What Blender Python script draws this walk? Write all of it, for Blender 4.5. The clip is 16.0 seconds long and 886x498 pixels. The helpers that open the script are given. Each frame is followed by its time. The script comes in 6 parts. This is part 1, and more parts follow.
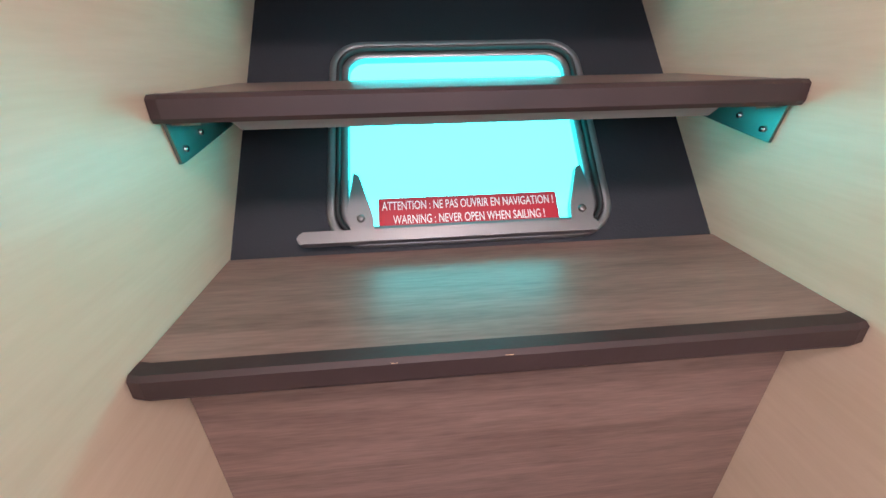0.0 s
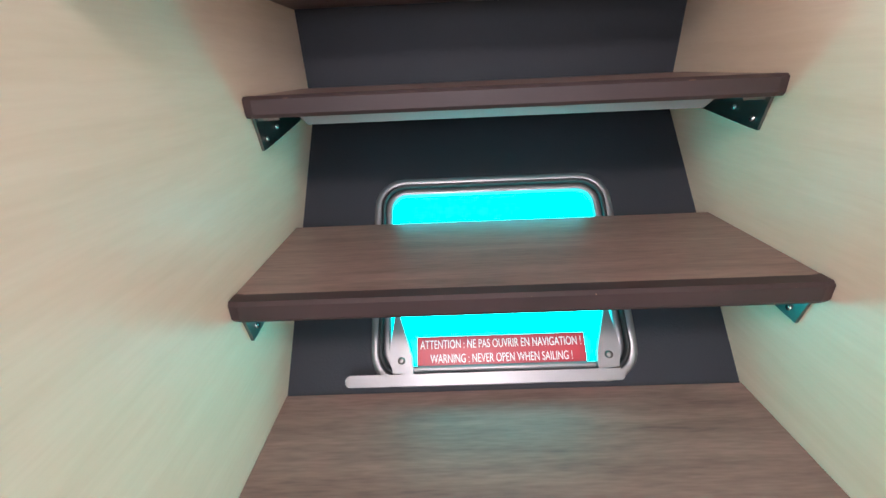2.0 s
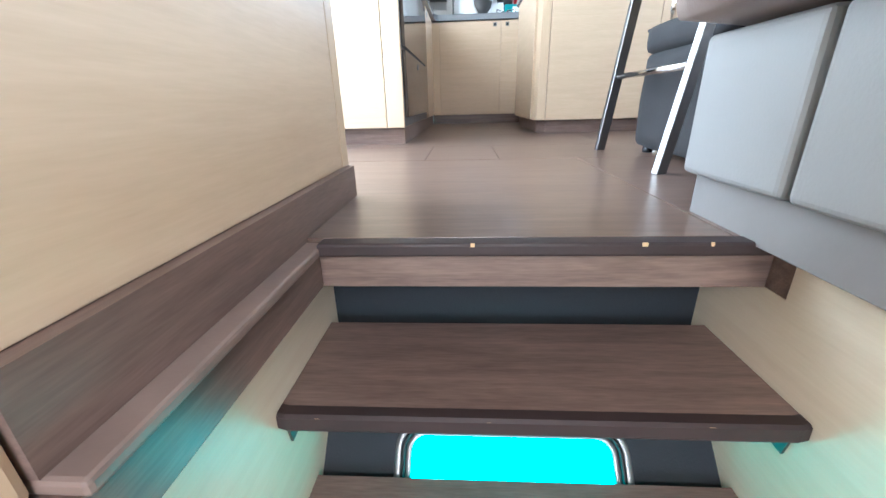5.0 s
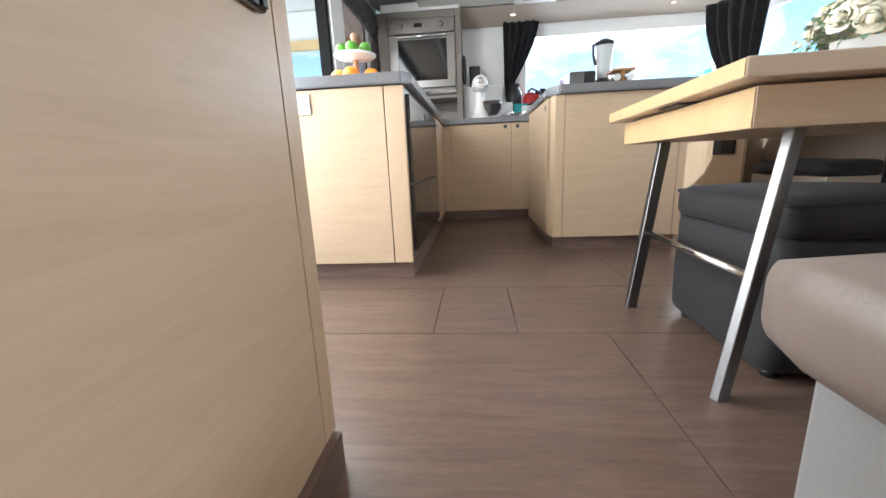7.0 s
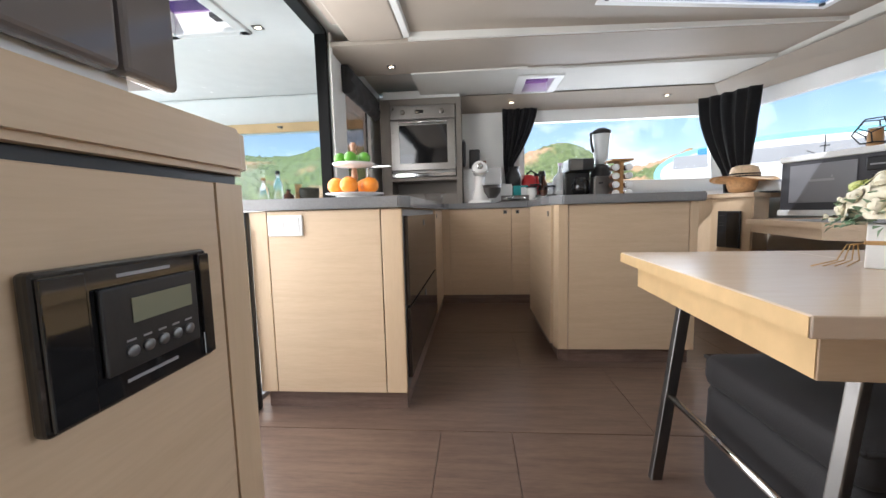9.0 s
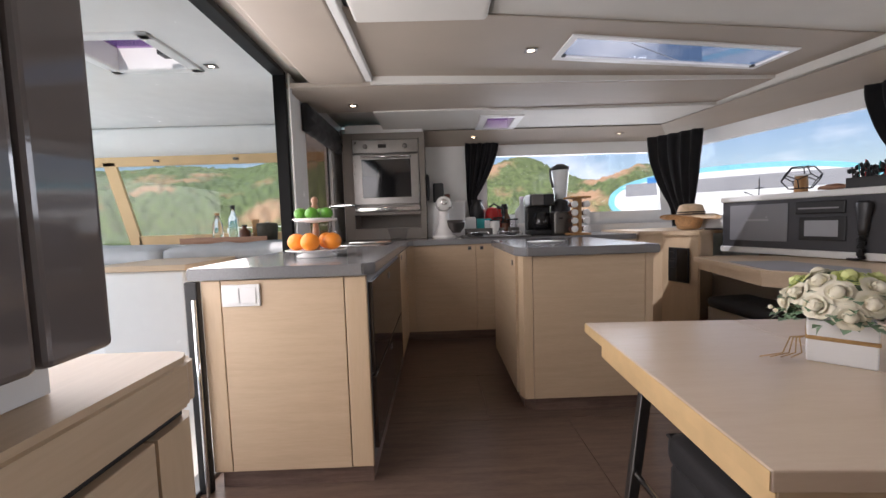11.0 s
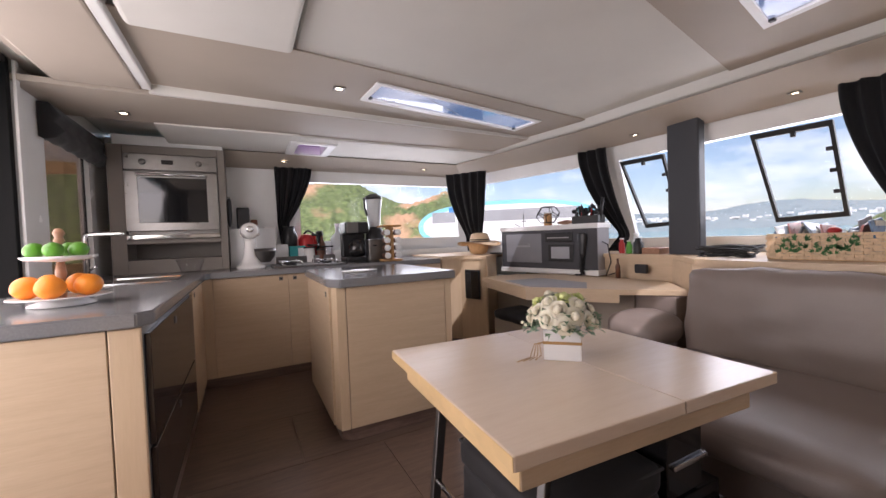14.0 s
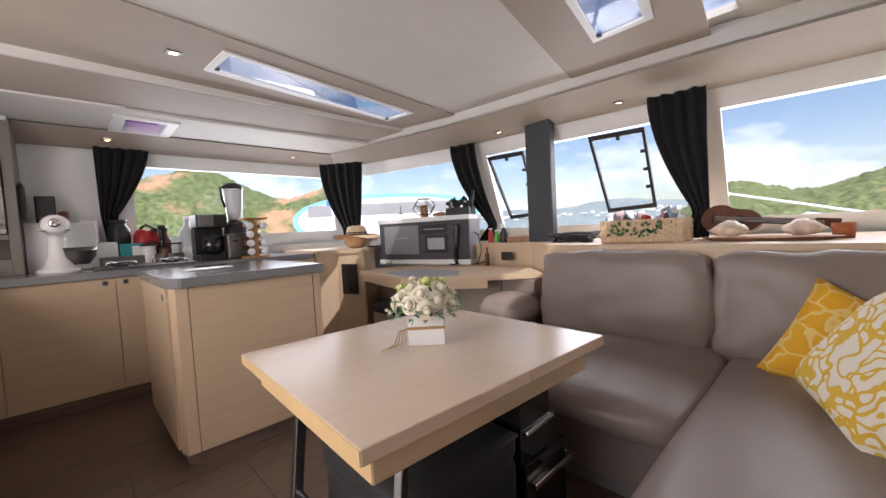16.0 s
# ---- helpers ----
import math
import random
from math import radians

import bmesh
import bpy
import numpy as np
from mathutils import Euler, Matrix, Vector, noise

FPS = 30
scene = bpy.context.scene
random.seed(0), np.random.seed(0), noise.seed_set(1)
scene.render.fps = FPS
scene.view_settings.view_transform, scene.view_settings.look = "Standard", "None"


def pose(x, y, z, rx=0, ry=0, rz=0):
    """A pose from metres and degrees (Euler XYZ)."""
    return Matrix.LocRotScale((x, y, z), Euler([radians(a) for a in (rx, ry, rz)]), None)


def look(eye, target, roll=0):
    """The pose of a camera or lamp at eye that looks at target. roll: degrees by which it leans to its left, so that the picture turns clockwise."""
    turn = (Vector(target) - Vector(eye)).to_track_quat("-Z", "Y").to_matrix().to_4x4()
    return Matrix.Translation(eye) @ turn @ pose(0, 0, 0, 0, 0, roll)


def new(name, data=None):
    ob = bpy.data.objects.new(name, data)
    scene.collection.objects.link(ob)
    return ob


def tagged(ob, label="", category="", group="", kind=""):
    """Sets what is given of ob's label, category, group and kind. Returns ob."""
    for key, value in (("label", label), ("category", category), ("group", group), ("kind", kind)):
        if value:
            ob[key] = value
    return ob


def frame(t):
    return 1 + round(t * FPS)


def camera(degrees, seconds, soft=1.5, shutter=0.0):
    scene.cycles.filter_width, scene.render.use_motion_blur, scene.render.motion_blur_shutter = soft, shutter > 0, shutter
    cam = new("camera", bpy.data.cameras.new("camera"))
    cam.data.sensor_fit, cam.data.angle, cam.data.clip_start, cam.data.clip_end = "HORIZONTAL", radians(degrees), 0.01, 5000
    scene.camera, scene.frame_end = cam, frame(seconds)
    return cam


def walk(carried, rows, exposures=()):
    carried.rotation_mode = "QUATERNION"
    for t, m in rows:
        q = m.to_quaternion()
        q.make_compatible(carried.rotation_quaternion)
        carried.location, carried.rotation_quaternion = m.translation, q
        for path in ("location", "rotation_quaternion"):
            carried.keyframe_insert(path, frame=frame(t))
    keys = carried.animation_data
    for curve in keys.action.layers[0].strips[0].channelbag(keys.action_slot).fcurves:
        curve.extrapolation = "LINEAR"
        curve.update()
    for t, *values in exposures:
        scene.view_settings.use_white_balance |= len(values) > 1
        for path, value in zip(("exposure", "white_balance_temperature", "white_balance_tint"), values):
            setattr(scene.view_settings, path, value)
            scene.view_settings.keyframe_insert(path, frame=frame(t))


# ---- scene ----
cam = camera(98.7, 16.0)
PATH = [
    (0, (-0.043, -0.715, -0.409), (0.098, 1.069, -1.301), -1.1),
    (0.5, (-0.048, -0.702, -0.358), (0.058, 1.09, -1.239), -1.6),
    (1, (-0.041, -0.687, -0.299), (0.015, 1.109, -1.178), -2.3),
    (1.5, (-0.034, -0.683, -0.241), (-0.035, 1.119, -1.107), -2.8),
    (2, (-0.036, -0.666, -0.189), (-0.072, 1.138, -1.05), -2.6),
    (2.5, (-0.05, -0.649, -0.13), (-0.114, 1.153, -0.994), -2.2),
    (3, (-0.074, -0.632, -0.076), (-0.15, 1.164, -0.951), -1.7),
    (3.5, (-0.085, -0.618, -0.024), (-0.172, 1.176, -0.905), -1.5),
    (4, (-0.081, -0.585, 0.044), (-0.171, 1.22, -0.813), -1.3),
    (4.5, (-0.064, -0.551, 0.124), (-0.165, 1.288, -0.656), -1.3),
    (5, (-0.038, -0.525, 0.195), (-0.154, 1.338, -0.523), -1.5),
    (7.5, (-0.033, -0.189, 0.61), (-0.219, 1.771, 0.254), -2.4),
    (8, (-0.029, -0.147, 0.682), (-0.211, 1.825, 0.404), -2.2),
    (8.5, (-0.039, -0.102, 0.766), (-0.212, 1.877, 0.537), -1.7),
    (11, (-0.049, -0.03, 1.069), (-0.022, 1.965, 0.932), -1.8),
    (11.5, (-0.048, -0.021, 1.08), (0.15, 1.963, 0.925), -1.6),
    (12, (-0.037, -0.027, 1.088), (0.328, 1.932, 0.918), -1.9),
    (12.5, (-0.03, -0.055, 1.102), (0.479, 1.873, 0.945), -2.0),
    (13, (-0.034, -0.092, 1.117), (0.605, 1.8, 1.004), -1.9),
    (13.5, (-0.034, -0.108, 1.124), (0.738, 1.735, 1.052), -1.7),
    (14, (-0.019, -0.1, 1.127), (0.902, 1.675, 1.069), -2.1),
    (14.5, (-0.005, -0.097, 1.126), (1.06, 1.594, 1.053), -2.7),
    (15, (0.017, -0.09, 1.117), (1.208, 1.514, 1.019), -3.0),
    (15.5, (0.05, -0.093, 1.099), (1.346, 1.427, 0.992), -3.1),
    (16, (0.081, -0.104, 1.086), (1.478, 1.324, 0.981), -3.0),
]
walk(cam, [(t, look(eye, target, roll)) for t, eye, target, roll in PATH],
     [(0, 1.85, 5900, 30), (2.0, 1.95, 5600, 21), (3.5, 2.15, 5200, 9), (4.5, 2.25, 4900, 3), (5.0, 2.3, 4900, 3), (7.3, 1.15, 5900, 10), (8.5, 0.85, 6000, 12), (11.0, 0.05, 6300, 20), (12.5, 0.05, 6300, 26), (13.5, 0.2, 6400, 26), (16.0, 0.45, 6450, 21)])

# ---- world, sun, window light, hull fill lamps ----
world = bpy.data.worlds.new("sky")
scene.world = world
world.use_nodes = True
wn, wl = world.node_tree.nodes, world.node_tree.links
wn.clear()
w_out = wn.new("ShaderNodeOutputWorld")
w_bg = wn.new("ShaderNodeBackground")
w_sky = wn.new("ShaderNodeTexSky")
w_sky.sky_type, w_sky.sun_disc = "NISHITA", False
SUN_EL, SUN_AZ = radians(52), radians(-144)   # azimuth from +y towards +x
w_sky.sun_elevation, w_sky.sun_rotation = SUN_EL, SUN_AZ
w_co = wn.new("ShaderNodeTexCoord")
w_map = wn.new("ShaderNodeMapping")
w_map.inputs["Scale"].default_value = (1.0, 1.0, 2.6)
w_noise = wn.new("ShaderNodeTexNoise")
w_noise.inputs["Scale"].default_value, w_noise.inputs["Detail"].default_value, w_noise.inputs["Roughness"].default_value = 2.6, 7, 0.56
w_ramp = wn.new("ShaderNodeValToRGB")
w_ramp.color_ramp.elements[0].position, w_ramp.color_ramp.elements[1].position = 0.47, 0.66
w_mix = wn.new("ShaderNodeMixRGB")
w_mix.inputs["Color2"].default_value = (9.0, 9.2, 9.6, 1)
wl.new(w_co.outputs["Generated"], w_map.inputs["Vector"])
wl.new(w_map.outputs["Vector"], w_noise.inputs["Vector"])
wl.new(w_noise.outputs["Fac"], w_ramp.inputs["Fac"])
wl.new(w_ramp.outputs["Color"], w_mix.inputs["Fac"])
wl.new(w_sky.outputs["Color"], w_mix.inputs["Color1"])
wl.new(w_mix.outputs["Color"], w_bg.inputs["Color"])
w_bg.inputs["Strength"].default_value = 0.13
wl.new(w_bg.outputs["Background"], w_out.inputs["Surface"])

sun = new("sun", bpy.data.lights.new("sun", "SUN"))
sun.data.energy, sun.data.angle, sun.data.color = 4.6, radians(0.5), (1.0, 0.95, 0.87)
sun_way = Vector((math.sin(SUN_AZ) * math.cos(SUN_EL), math.cos(SUN_AZ) * math.cos(SUN_EL), math.sin(SUN_EL)))
sun.matrix_world = look(sun_way * 30, (0, 0, 0))


def area(name, eye, target, sx, sy, power, colour=(1, 1, 1)):
    lamp = new(name, bpy.data.lights.new(name, "AREA"))
    lamp.data.shape, lamp.data.size, lamp.data.size_y = "RECTANGLE", sx, sy
    lamp.data.energy, lamp.data.color = power, colour
    lamp.matrix_world = look(eye, target)
    return lamp


# area lamps strengthening sky light in the saloon and cockpit openings
area("door_daylight", (-1.25, 1.45, 1.25), (0.5, 1.45, 0.8), 2.1, 1.5, 34, (1.0, 0.95, 0.88))
area("windscreen_daylight", (3.45, 0.8, 1.55), (1.5, 0.8, 1.0), 2.6, 0.7, 26, (0.95, 0.98, 1.0))
area("side_window_daylight", (1.5, 4.4, 1.5), (1.4, 2.0, 0.9), 1.8, 0.5, 15, (0.95, 0.98, 1.0))
# fill lamp added at an invented, unseen hull port to brighten the stairwell
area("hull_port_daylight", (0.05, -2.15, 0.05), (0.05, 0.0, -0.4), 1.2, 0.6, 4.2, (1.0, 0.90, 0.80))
# sky light from the open aft side of the cockpit
area("cockpit_daylight", (-4.75, 1.5, 1.15), (-1.5, 1.5, 1.3), 4.0, 1.5, 50, (1.0, 0.99, 0.96))
# warm overhead fill, added out of view to light the treads
area("hull_ceiling_lamp", (0.05, -1.40, 0.755), (0.05, -1.15, -0.6), 0.34, 0.34, 7.5, (1.0, 0.80, 0.66))


# ---- materials ----
def material(name):
    m = bpy.data.materials.new(name)
    m.use_nodes = True
    return m, m.node_tree.nodes, m.node_tree.links, m.node_tree.nodes["Principled BSDF"]


def surface(name, colour, rough=0.5, metal=0.0, vary=0.12, scale=6.0, bump=0.1, fine=120.0, spec=0.5, coat=0.0, sheen=0.0):
    """A plain material with cloudy variation, fine grain and a light relief."""
    m, n, l, b = material(name)
    co = n.new("ShaderNodeTexCoord")
    a = n.new("ShaderNodeTexNoise")
    a.inputs["Scale"].default_value, a.inputs["Detail"].default_value = scale, 4
    f = n.new("ShaderNodeTexNoise")
    f.inputs["Scale"].default_value, f.inputs["Detail"].default_value = fine, 2
    l.new(co.outputs["Object"], a.inputs["Vector"])
    l.new(co.outputs["Object"], f.inputs["Vector"])
    r = n.new("ShaderNodeValToRGB")
    r.color_ramp.elements[0].position, r.color_ramp.elements[1].position = 0.3, 0.7
    r.color_ramp.elements[0].color = (*[c * (1 - vary) for c in colour], 1)
    r.color_ramp.elements[1].color = (*[min(1, c * (1 + vary)) for c in colour], 1)
    l.new(a.outputs["Fac"], r.inputs["Fac"])
    l.new(r.outputs["Color"], b.inputs["Base Color"])
    mr = n.new("ShaderNodeMapRange")
    mr.inputs["To Min"].default_value, mr.inputs["To Max"].default_value = max(0.02, rough - 0.06), min(1, rough + 0.06)
    l.new(a.outputs["Fac"], mr.inputs["Value"])
    l.new(mr.outputs["Result"], b.inputs["Roughness"])
    bp = n.new("ShaderNodeBump")
    bp.inputs["Strength"].default_value, bp.inputs["Distance"].default_value = bump, 0.002
    l.new(f.outputs["Fac"], bp.inputs["Height"])
    l.new(bp.outputs["Normal"], b.inputs["Normal"])
    b.inputs["Metallic"].default_value = metal
    b.inputs["Specular IOR Level"].default_value = spec
    b.inputs["Coat Weight"].default_value = coat
    b.inputs["Sheen Weight"].default_value = sheen
    return m


def timber(name, light, dark, stretch=(1.2, 14, 14), rough=0.42, scale=3.0, bump=0.12, streak=0.5):
    """Veneer with long streaks; stretch is low along the grain."""
    m, n, l, b = material(name)
    co = n.new("ShaderNodeTexCoord")
    oi = n.new("ShaderNodeObjectInfo")
    add = n.new("ShaderNodeVectorMath")
    sc = n.new("ShaderNodeVectorMath")
    sc.operation = "SCALE"
    sc.inputs["Scale"].default_value = 0.0
    l.new(co.outputs["Object"], add.inputs[0])
    rv = n.new("ShaderNodeCombineXYZ")
    ml = n.new("ShaderNodeMath")
    ml.operation = "MULTIPLY"
    ml.inputs[1].default_value = 7.0
    l.new(oi.outputs["Random"], ml.inputs[0])
    for k in range(3):
        l.new(ml.outputs[0], rv.inputs[k])
    l.new(rv.outputs[0], add.inputs[1])
    mp = n.new("ShaderNodeMapping")
    mp.inputs["Scale"].default_value = stretch
    l.new(add.outputs[0], mp.inputs["Vector"])
    a = n.new("ShaderNodeTexNoise")
    a.inputs["Scale"].default_value, a.inputs["Detail"].default_value, a.inputs["Distortion"].default_value = scale, 5, 0.6
    g = n.new("ShaderNodeTexNoise")
    g.inputs["Scale"].default_value, g.inputs["Detail"].default_value = scale * 7, 3
    l.new(mp.outputs["Vector"], a.inputs["Vector"])
    l.new(mp.outputs["Vector"], g.inputs["Vector"])
    mx = n.new("ShaderNodeMixRGB")
    mx.inputs["Fac"].default_value = 0.4
    l.new(a.outputs["Fac"], mx.inputs["Color1"])
    l.new(g.outputs["Fac"], mx.inputs["Color2"])
    r = n.new("ShaderNodeValToRGB")
    r.color_ramp.elements[0].position, r.color_ramp.elements[1].position = 0.5 - streak * 0.3, 0.5 + streak * 0.3
    r.color_ramp.elements[0].color, r.color_ramp.elements[1].color = (*dark, 1), (*light, 1)
    l.new(mx.outputs["Color"], r.inputs["Fac"])
    l.new(r.outputs["Color"], b.inputs["Base Color"])
    bp = n.new("ShaderNodeBump")
    bp.inputs["Strength"].default_value, bp.inputs["Distance"].default_value = bump, 0.001
    l.new(g.outputs["Fac"], bp.inputs["Height"])
    l.new(bp.outputs["Normal"], b.inputs["Normal"])
    b.inputs["Roughness"].default_value = rough
    return m


def glowing(name, colour, strength):
    m, n, l, b = material(name)
    b.inputs["Base Color"].default_value = (*colour, 1)
    b.inputs["Emission Color"].default_value = (*colour, 1)
    b.inputs["Emission Strength"].default_value = strength
    return m


def glass(name, colour=(1, 1, 1), rough=0.0, ior=1.45, clear=True):
    """Thin pane: mostly clear, glossier at a slant."""
    m, n, l, b = material(name)
    if not clear:
        b.inputs["Base Color"].default_value = (*colour, 1)
        b.inputs["Transmission Weight"].default_value, b.inputs["Roughness"].default_value, b.inputs["IOR"].default_value = 1.0, rough, ior
        return m
    n.remove(b)
    tr, gl, fr, mx = (n.new("ShaderNode" + k) for k in ("BsdfTransparent", "BsdfGlossy", "LayerWeight", "MixShader"))
    po, ad = n.new("ShaderNodeMath"), n.new("ShaderNodeMath")
    po.operation, ad.operation = "POWER", "MULTIPLY_ADD"
    po.inputs[1].default_value = 5.0
    ad.inputs[1].default_value, ad.inputs[2].default_value = 0.6, 0.03
    tr.inputs["Color"].default_value = (*colour, 1)
    gl.inputs["Roughness"].default_value = 0.02
    fr.inputs["Blend"].default_value = 0.5
    l.new(fr.outputs["Facing"], po.inputs[0])
    l.new(po.outputs[0], ad.inputs[0])
    l.new(ad.outputs[0], mx.inputs[0])
    l.new(tr.outputs[0], mx.inputs[1])
    l.new(gl.outputs[0], mx.inputs[2])
    l.new(mx.outputs[0], n["Material Output"].inputs["Surface"])
    return m


ASH_X = timber("ash_grain_x", (0.65, 0.495, 0.335), (0.585, 0.435, 0.285), (1.0, 9, 12))
ASH_Y = timber("ash_grain_y", (0.65, 0.495, 0.335), (0.585, 0.435, 0.285), (9, 1.0, 12))
ASH_Z = timber("ash_grain_z", (0.65, 0.49, 0.325), (0.60, 0.445, 0.285), (9, 9, 0.9))
# copy of the cabinet ash, brightness added in colour for the stairwell walls
STAIR_ASH = timber("lightened_stair_ash", (0.78, 0.675, 0.515), (0.72, 0.61, 0.45), (9, 1.0, 12))
LEDGE = surface("worn_ledge_edge", (0.21, 0.15, 0.125), 0.4, vary=0.12, scale=20)
ASH_TOP = timber("ash_table", (0.76, 0.61, 0.47), (0.72, 0.565, 0.425), (1.0, 8, 8), rough=0.26, bump=0.05)
# yellower ash: warm light from the door put into the colour
ASH_DOORLIT = surface("ash_door_light", (0.62, 0.43, 0.22), 0.45, vary=0.08, scale=14)
WALNUT_X = timber("walnut_grain_x", (0.235, 0.160, 0.128), (0.120, 0.078, 0.062), (1.0, 10, 12), rough=0.36, scale=4, streak=0.55)
WALNUT_Y = timber("walnut_grain_y", (0.20, 0.135, 0.11), (0.115, 0.075, 0.06), (10, 1.0, 12), rough=0.38, scale=4, streak=0.55)
NOSING = surface("nosing", (0.030, 0.017, 0.016), 0.55, vary=0.2, scale=9)
FLOOR = timber("sole_laminate", (0.175, 0.118, 0.088), (0.105, 0.068, 0.052), (0.9, 9, 9), rough=0.3, scale=4.5, streak=0.5, bump=0.06)
GELCOAT = surface("gelcoat_white", (0.80, 0.80, 0.78), 0.25, vary=0.02, bump=0.02)
LINER = surface("headliner_vinyl", (0.64, 0.625, 0.58), 0.7, vary=0.03, scale=3, bump=0.15, fine=300)
TAUPE = surface("taupe_vinyl", (0.40, 0.345, 0.285), 0.62, vary=0.04, scale=3, bump=0.15, fine=300)
TAUPE_GLOSS = surface("taupe_lacquer", (0.20, 0.175, 0.15), 0.45, vary=0.03, bump=0.03)
GREY_GLOSS = surface("grey_lacquer_gloss", (0.155, 0.135, 0.13), 0.06, vary=0.03, bump=0.0, coat=0.5)
COUNTER = surface("grey_solid_counter", (0.205, 0.205, 0.21), 0.16, vary=0.08, scale=160, bump=0.02)
STEEL = surface("brushed_steel", (0.21, 0.20, 0.19), 0.38, metal=1.0, vary=0.04, scale=20)
CHROME = surface("chrome", (0.78, 0.78, 0.78), 0.09, metal=1.0, vary=0.01, bump=0)
ALU = surface("satin_aluminium", (0.24, 0.245, 0.25), 0.40, metal=0.8, vary=0.03)
BLACK_GLASS = surface("black_glass", (0.012, 0.012, 0.013), 0.05, vary=0.02, bump=0, coat=0.3)
BROWN_GLASS = surface("brown_glass_front", (0.035, 0.026, 0.022), 0.06, vary=0.02, bump=0)
BLACK = surface("black_plastic", (0.018, 0.018, 0.019), 0.4, vary=0.1)
JAMB_BLACK = surface("matt_black_anodised", (0.006, 0.006, 0.006), 0.85, vary=0.05, spec=0.15)
RUBBER = surface("black_rubber", (0.012, 0.012, 0.012), 0.6, vary=0.1)
DARKPANEL = surface("dark_hull_lining", (0.010, 0.013, 0.018), 0.7, vary=0.15, scale=8, bump=0.2, fine=260)
CURTAIN = surface("charcoal_curtain", (0.016, 0.016, 0.018), 0.9, vary=0.2, bump=0.3, fine=500, sheen=0.2)
LEATHER = surface("taupe_leather", (0.25, 0.20, 0.175), 0.42, vary=0.07, scale=5, bump=0.25, fine=180)
LEATHER_PALE = surface("pale_grey_leather", (0.27, 0.265, 0.26), 0.5, vary=0.04, scale=4, bump=0.2, fine=180)
OTTOMAN_C = surface("black_upholstery", (0.012, 0.011, 0.012), 0.75, vary=0.15, bump=0.3, fine=300, sheen=0.05)
POST_C = surface("post_anthracite", (0.038, 0.040, 0.046), 0.5, vary=0.06, bump=0.15, fine=300)
WHITE = surface("white_paint", (0.80, 0.80, 0.79), 0.4, vary=0.02)
CERAMIC = surface("white_ceramic", (0.82, 0.80, 0.77), 0.15, vary=0.02, bump=0.02)
GREYTRIM = surface("grey_trim", (0.30, 0.30, 0.31), 0.4, vary=0.03)
ORANGE = surface("orange_peel", (0.85, 0.27, 0.02), 0.4, vary=0.1, bump=0.6, fine=140)
LIME = surface("lime_peel", (0.08, 0.26, 0.02), 0.35, vary=0.25, scale=18, bump=0.4, fine=140)
STRAW = surface("straw", (0.58, 0.36, 0.18), 0.8, vary=0.18, scale=40, bump=0.7, fine=220)
STRAW_PALE = surface("pale_straw", (0.70, 0.52, 0.34), 0.8, vary=0.15, scale=40, bump=0.7, fine=220)
RED = surface("red_sticker", (0.42, 0.008, 0.02), 0.4, vary=0.05)
REDPLASTIC = surface("red_plastic", (0.45, 0.02, 0.02), 0.35, vary=0.05)
GREEN_SIGN = surface("green_sign", (0.0, 0.36, 0.10), 0.4, vary=0.03)
GREENPLASTIC = surface("green_plastic", (0.10, 0.40, 0.05), 0.3, vary=0.05)
TEAL = surface("teal_box", (0.02, 0.30, 0.30), 0.5, vary=0.05)
TERRACOTTA = surface("terracotta", (0.40, 0.12, 0.04), 0.7, vary=0.1)
GUITAR = timber("ukulele_mahogany", (0.17, 0.065, 0.03), (0.09, 0.03, 0.016), (1, 14, 14), rough=0.35)
BAMBOO = timber("bamboo", (0.50, 0.27, 0.10), (0.40, 0.20, 0.07), (10, 10, 1), rough=0.5)
TRAYWOOD = timber("tray_wood", (0.42, 0.22, 0.13), (0.30, 0.15, 0.085), (1, 12, 12), rough=0.5)
SHELL = surface("conch_shell", (0.72, 0.58, 0.45), 0.45, vary=0.25, scale=25, bump=0.5, fine=60)
PETAL = surface("cream_petals", (0.80, 0.75, 0.60), 0.7, vary=0.06, scale=30)
PETAL_GREEN = surface("lime_cream_petals", (0.66, 0.70, 0.30), 0.7, vary=0.1, scale=30)
LEAF = surface("silver_green_leaf", (0.19, 0.29, 0.18), 0.6, vary=0.3, scale=30)
TWINE = surface("jute_twine", (0.42, 0.25, 0.10), 0.85, vary=0.2, scale=80, bump=0.6, fine=300)
CYAN = surface("cyan_foam", (0.20, 0.56, 0.68), 0.5, vary=0.04)
FOLIAGE = surface("hill_foliage", (0.10, 0.16, 0.035), 0.9, vary=0.5, scale=0.25, bump=0.0)
CREAM = surface("cream_canvas", (0.66, 0.46, 0.24), 0.7, vary=0.06, scale=5, bump=0.3, fine=200)
VINYL_GREY = surface("cockpit_cushion", (0.45, 0.46, 0.47), 0.6, vary=0.08, bump=0.2)
PANE = glass("clear_pane", (0.97, 0.985, 0.985))
PANE_SKY = glass("tinted_skylight_pane", (0.70, 0.72, 0.75))
PANE_TINT = glass("smoked_pane", (0.62, 0.54, 0.51))
PANE_VINYL = glass("clear_vinyl", (0.90, 0.94, 0.93))
PURPLE_ACRYLIC = glass("tinted_hatch_acrylic", (0.36, 0.24, 0.43))
BOTTLE = glass("bottle_glass", (0.9, 0.93, 0.92), 0.02, clear=False)
JAR = glass("jar_glass", (0.95, 0.95, 0.95), 0.02)
SPOT = glowing("spot_lens", (1.0, 0.80, 0.55), 9.0)
LCD = surface("lcd_screen", (0.20, 0.21, 0.15), 0.25, vary=0.05)
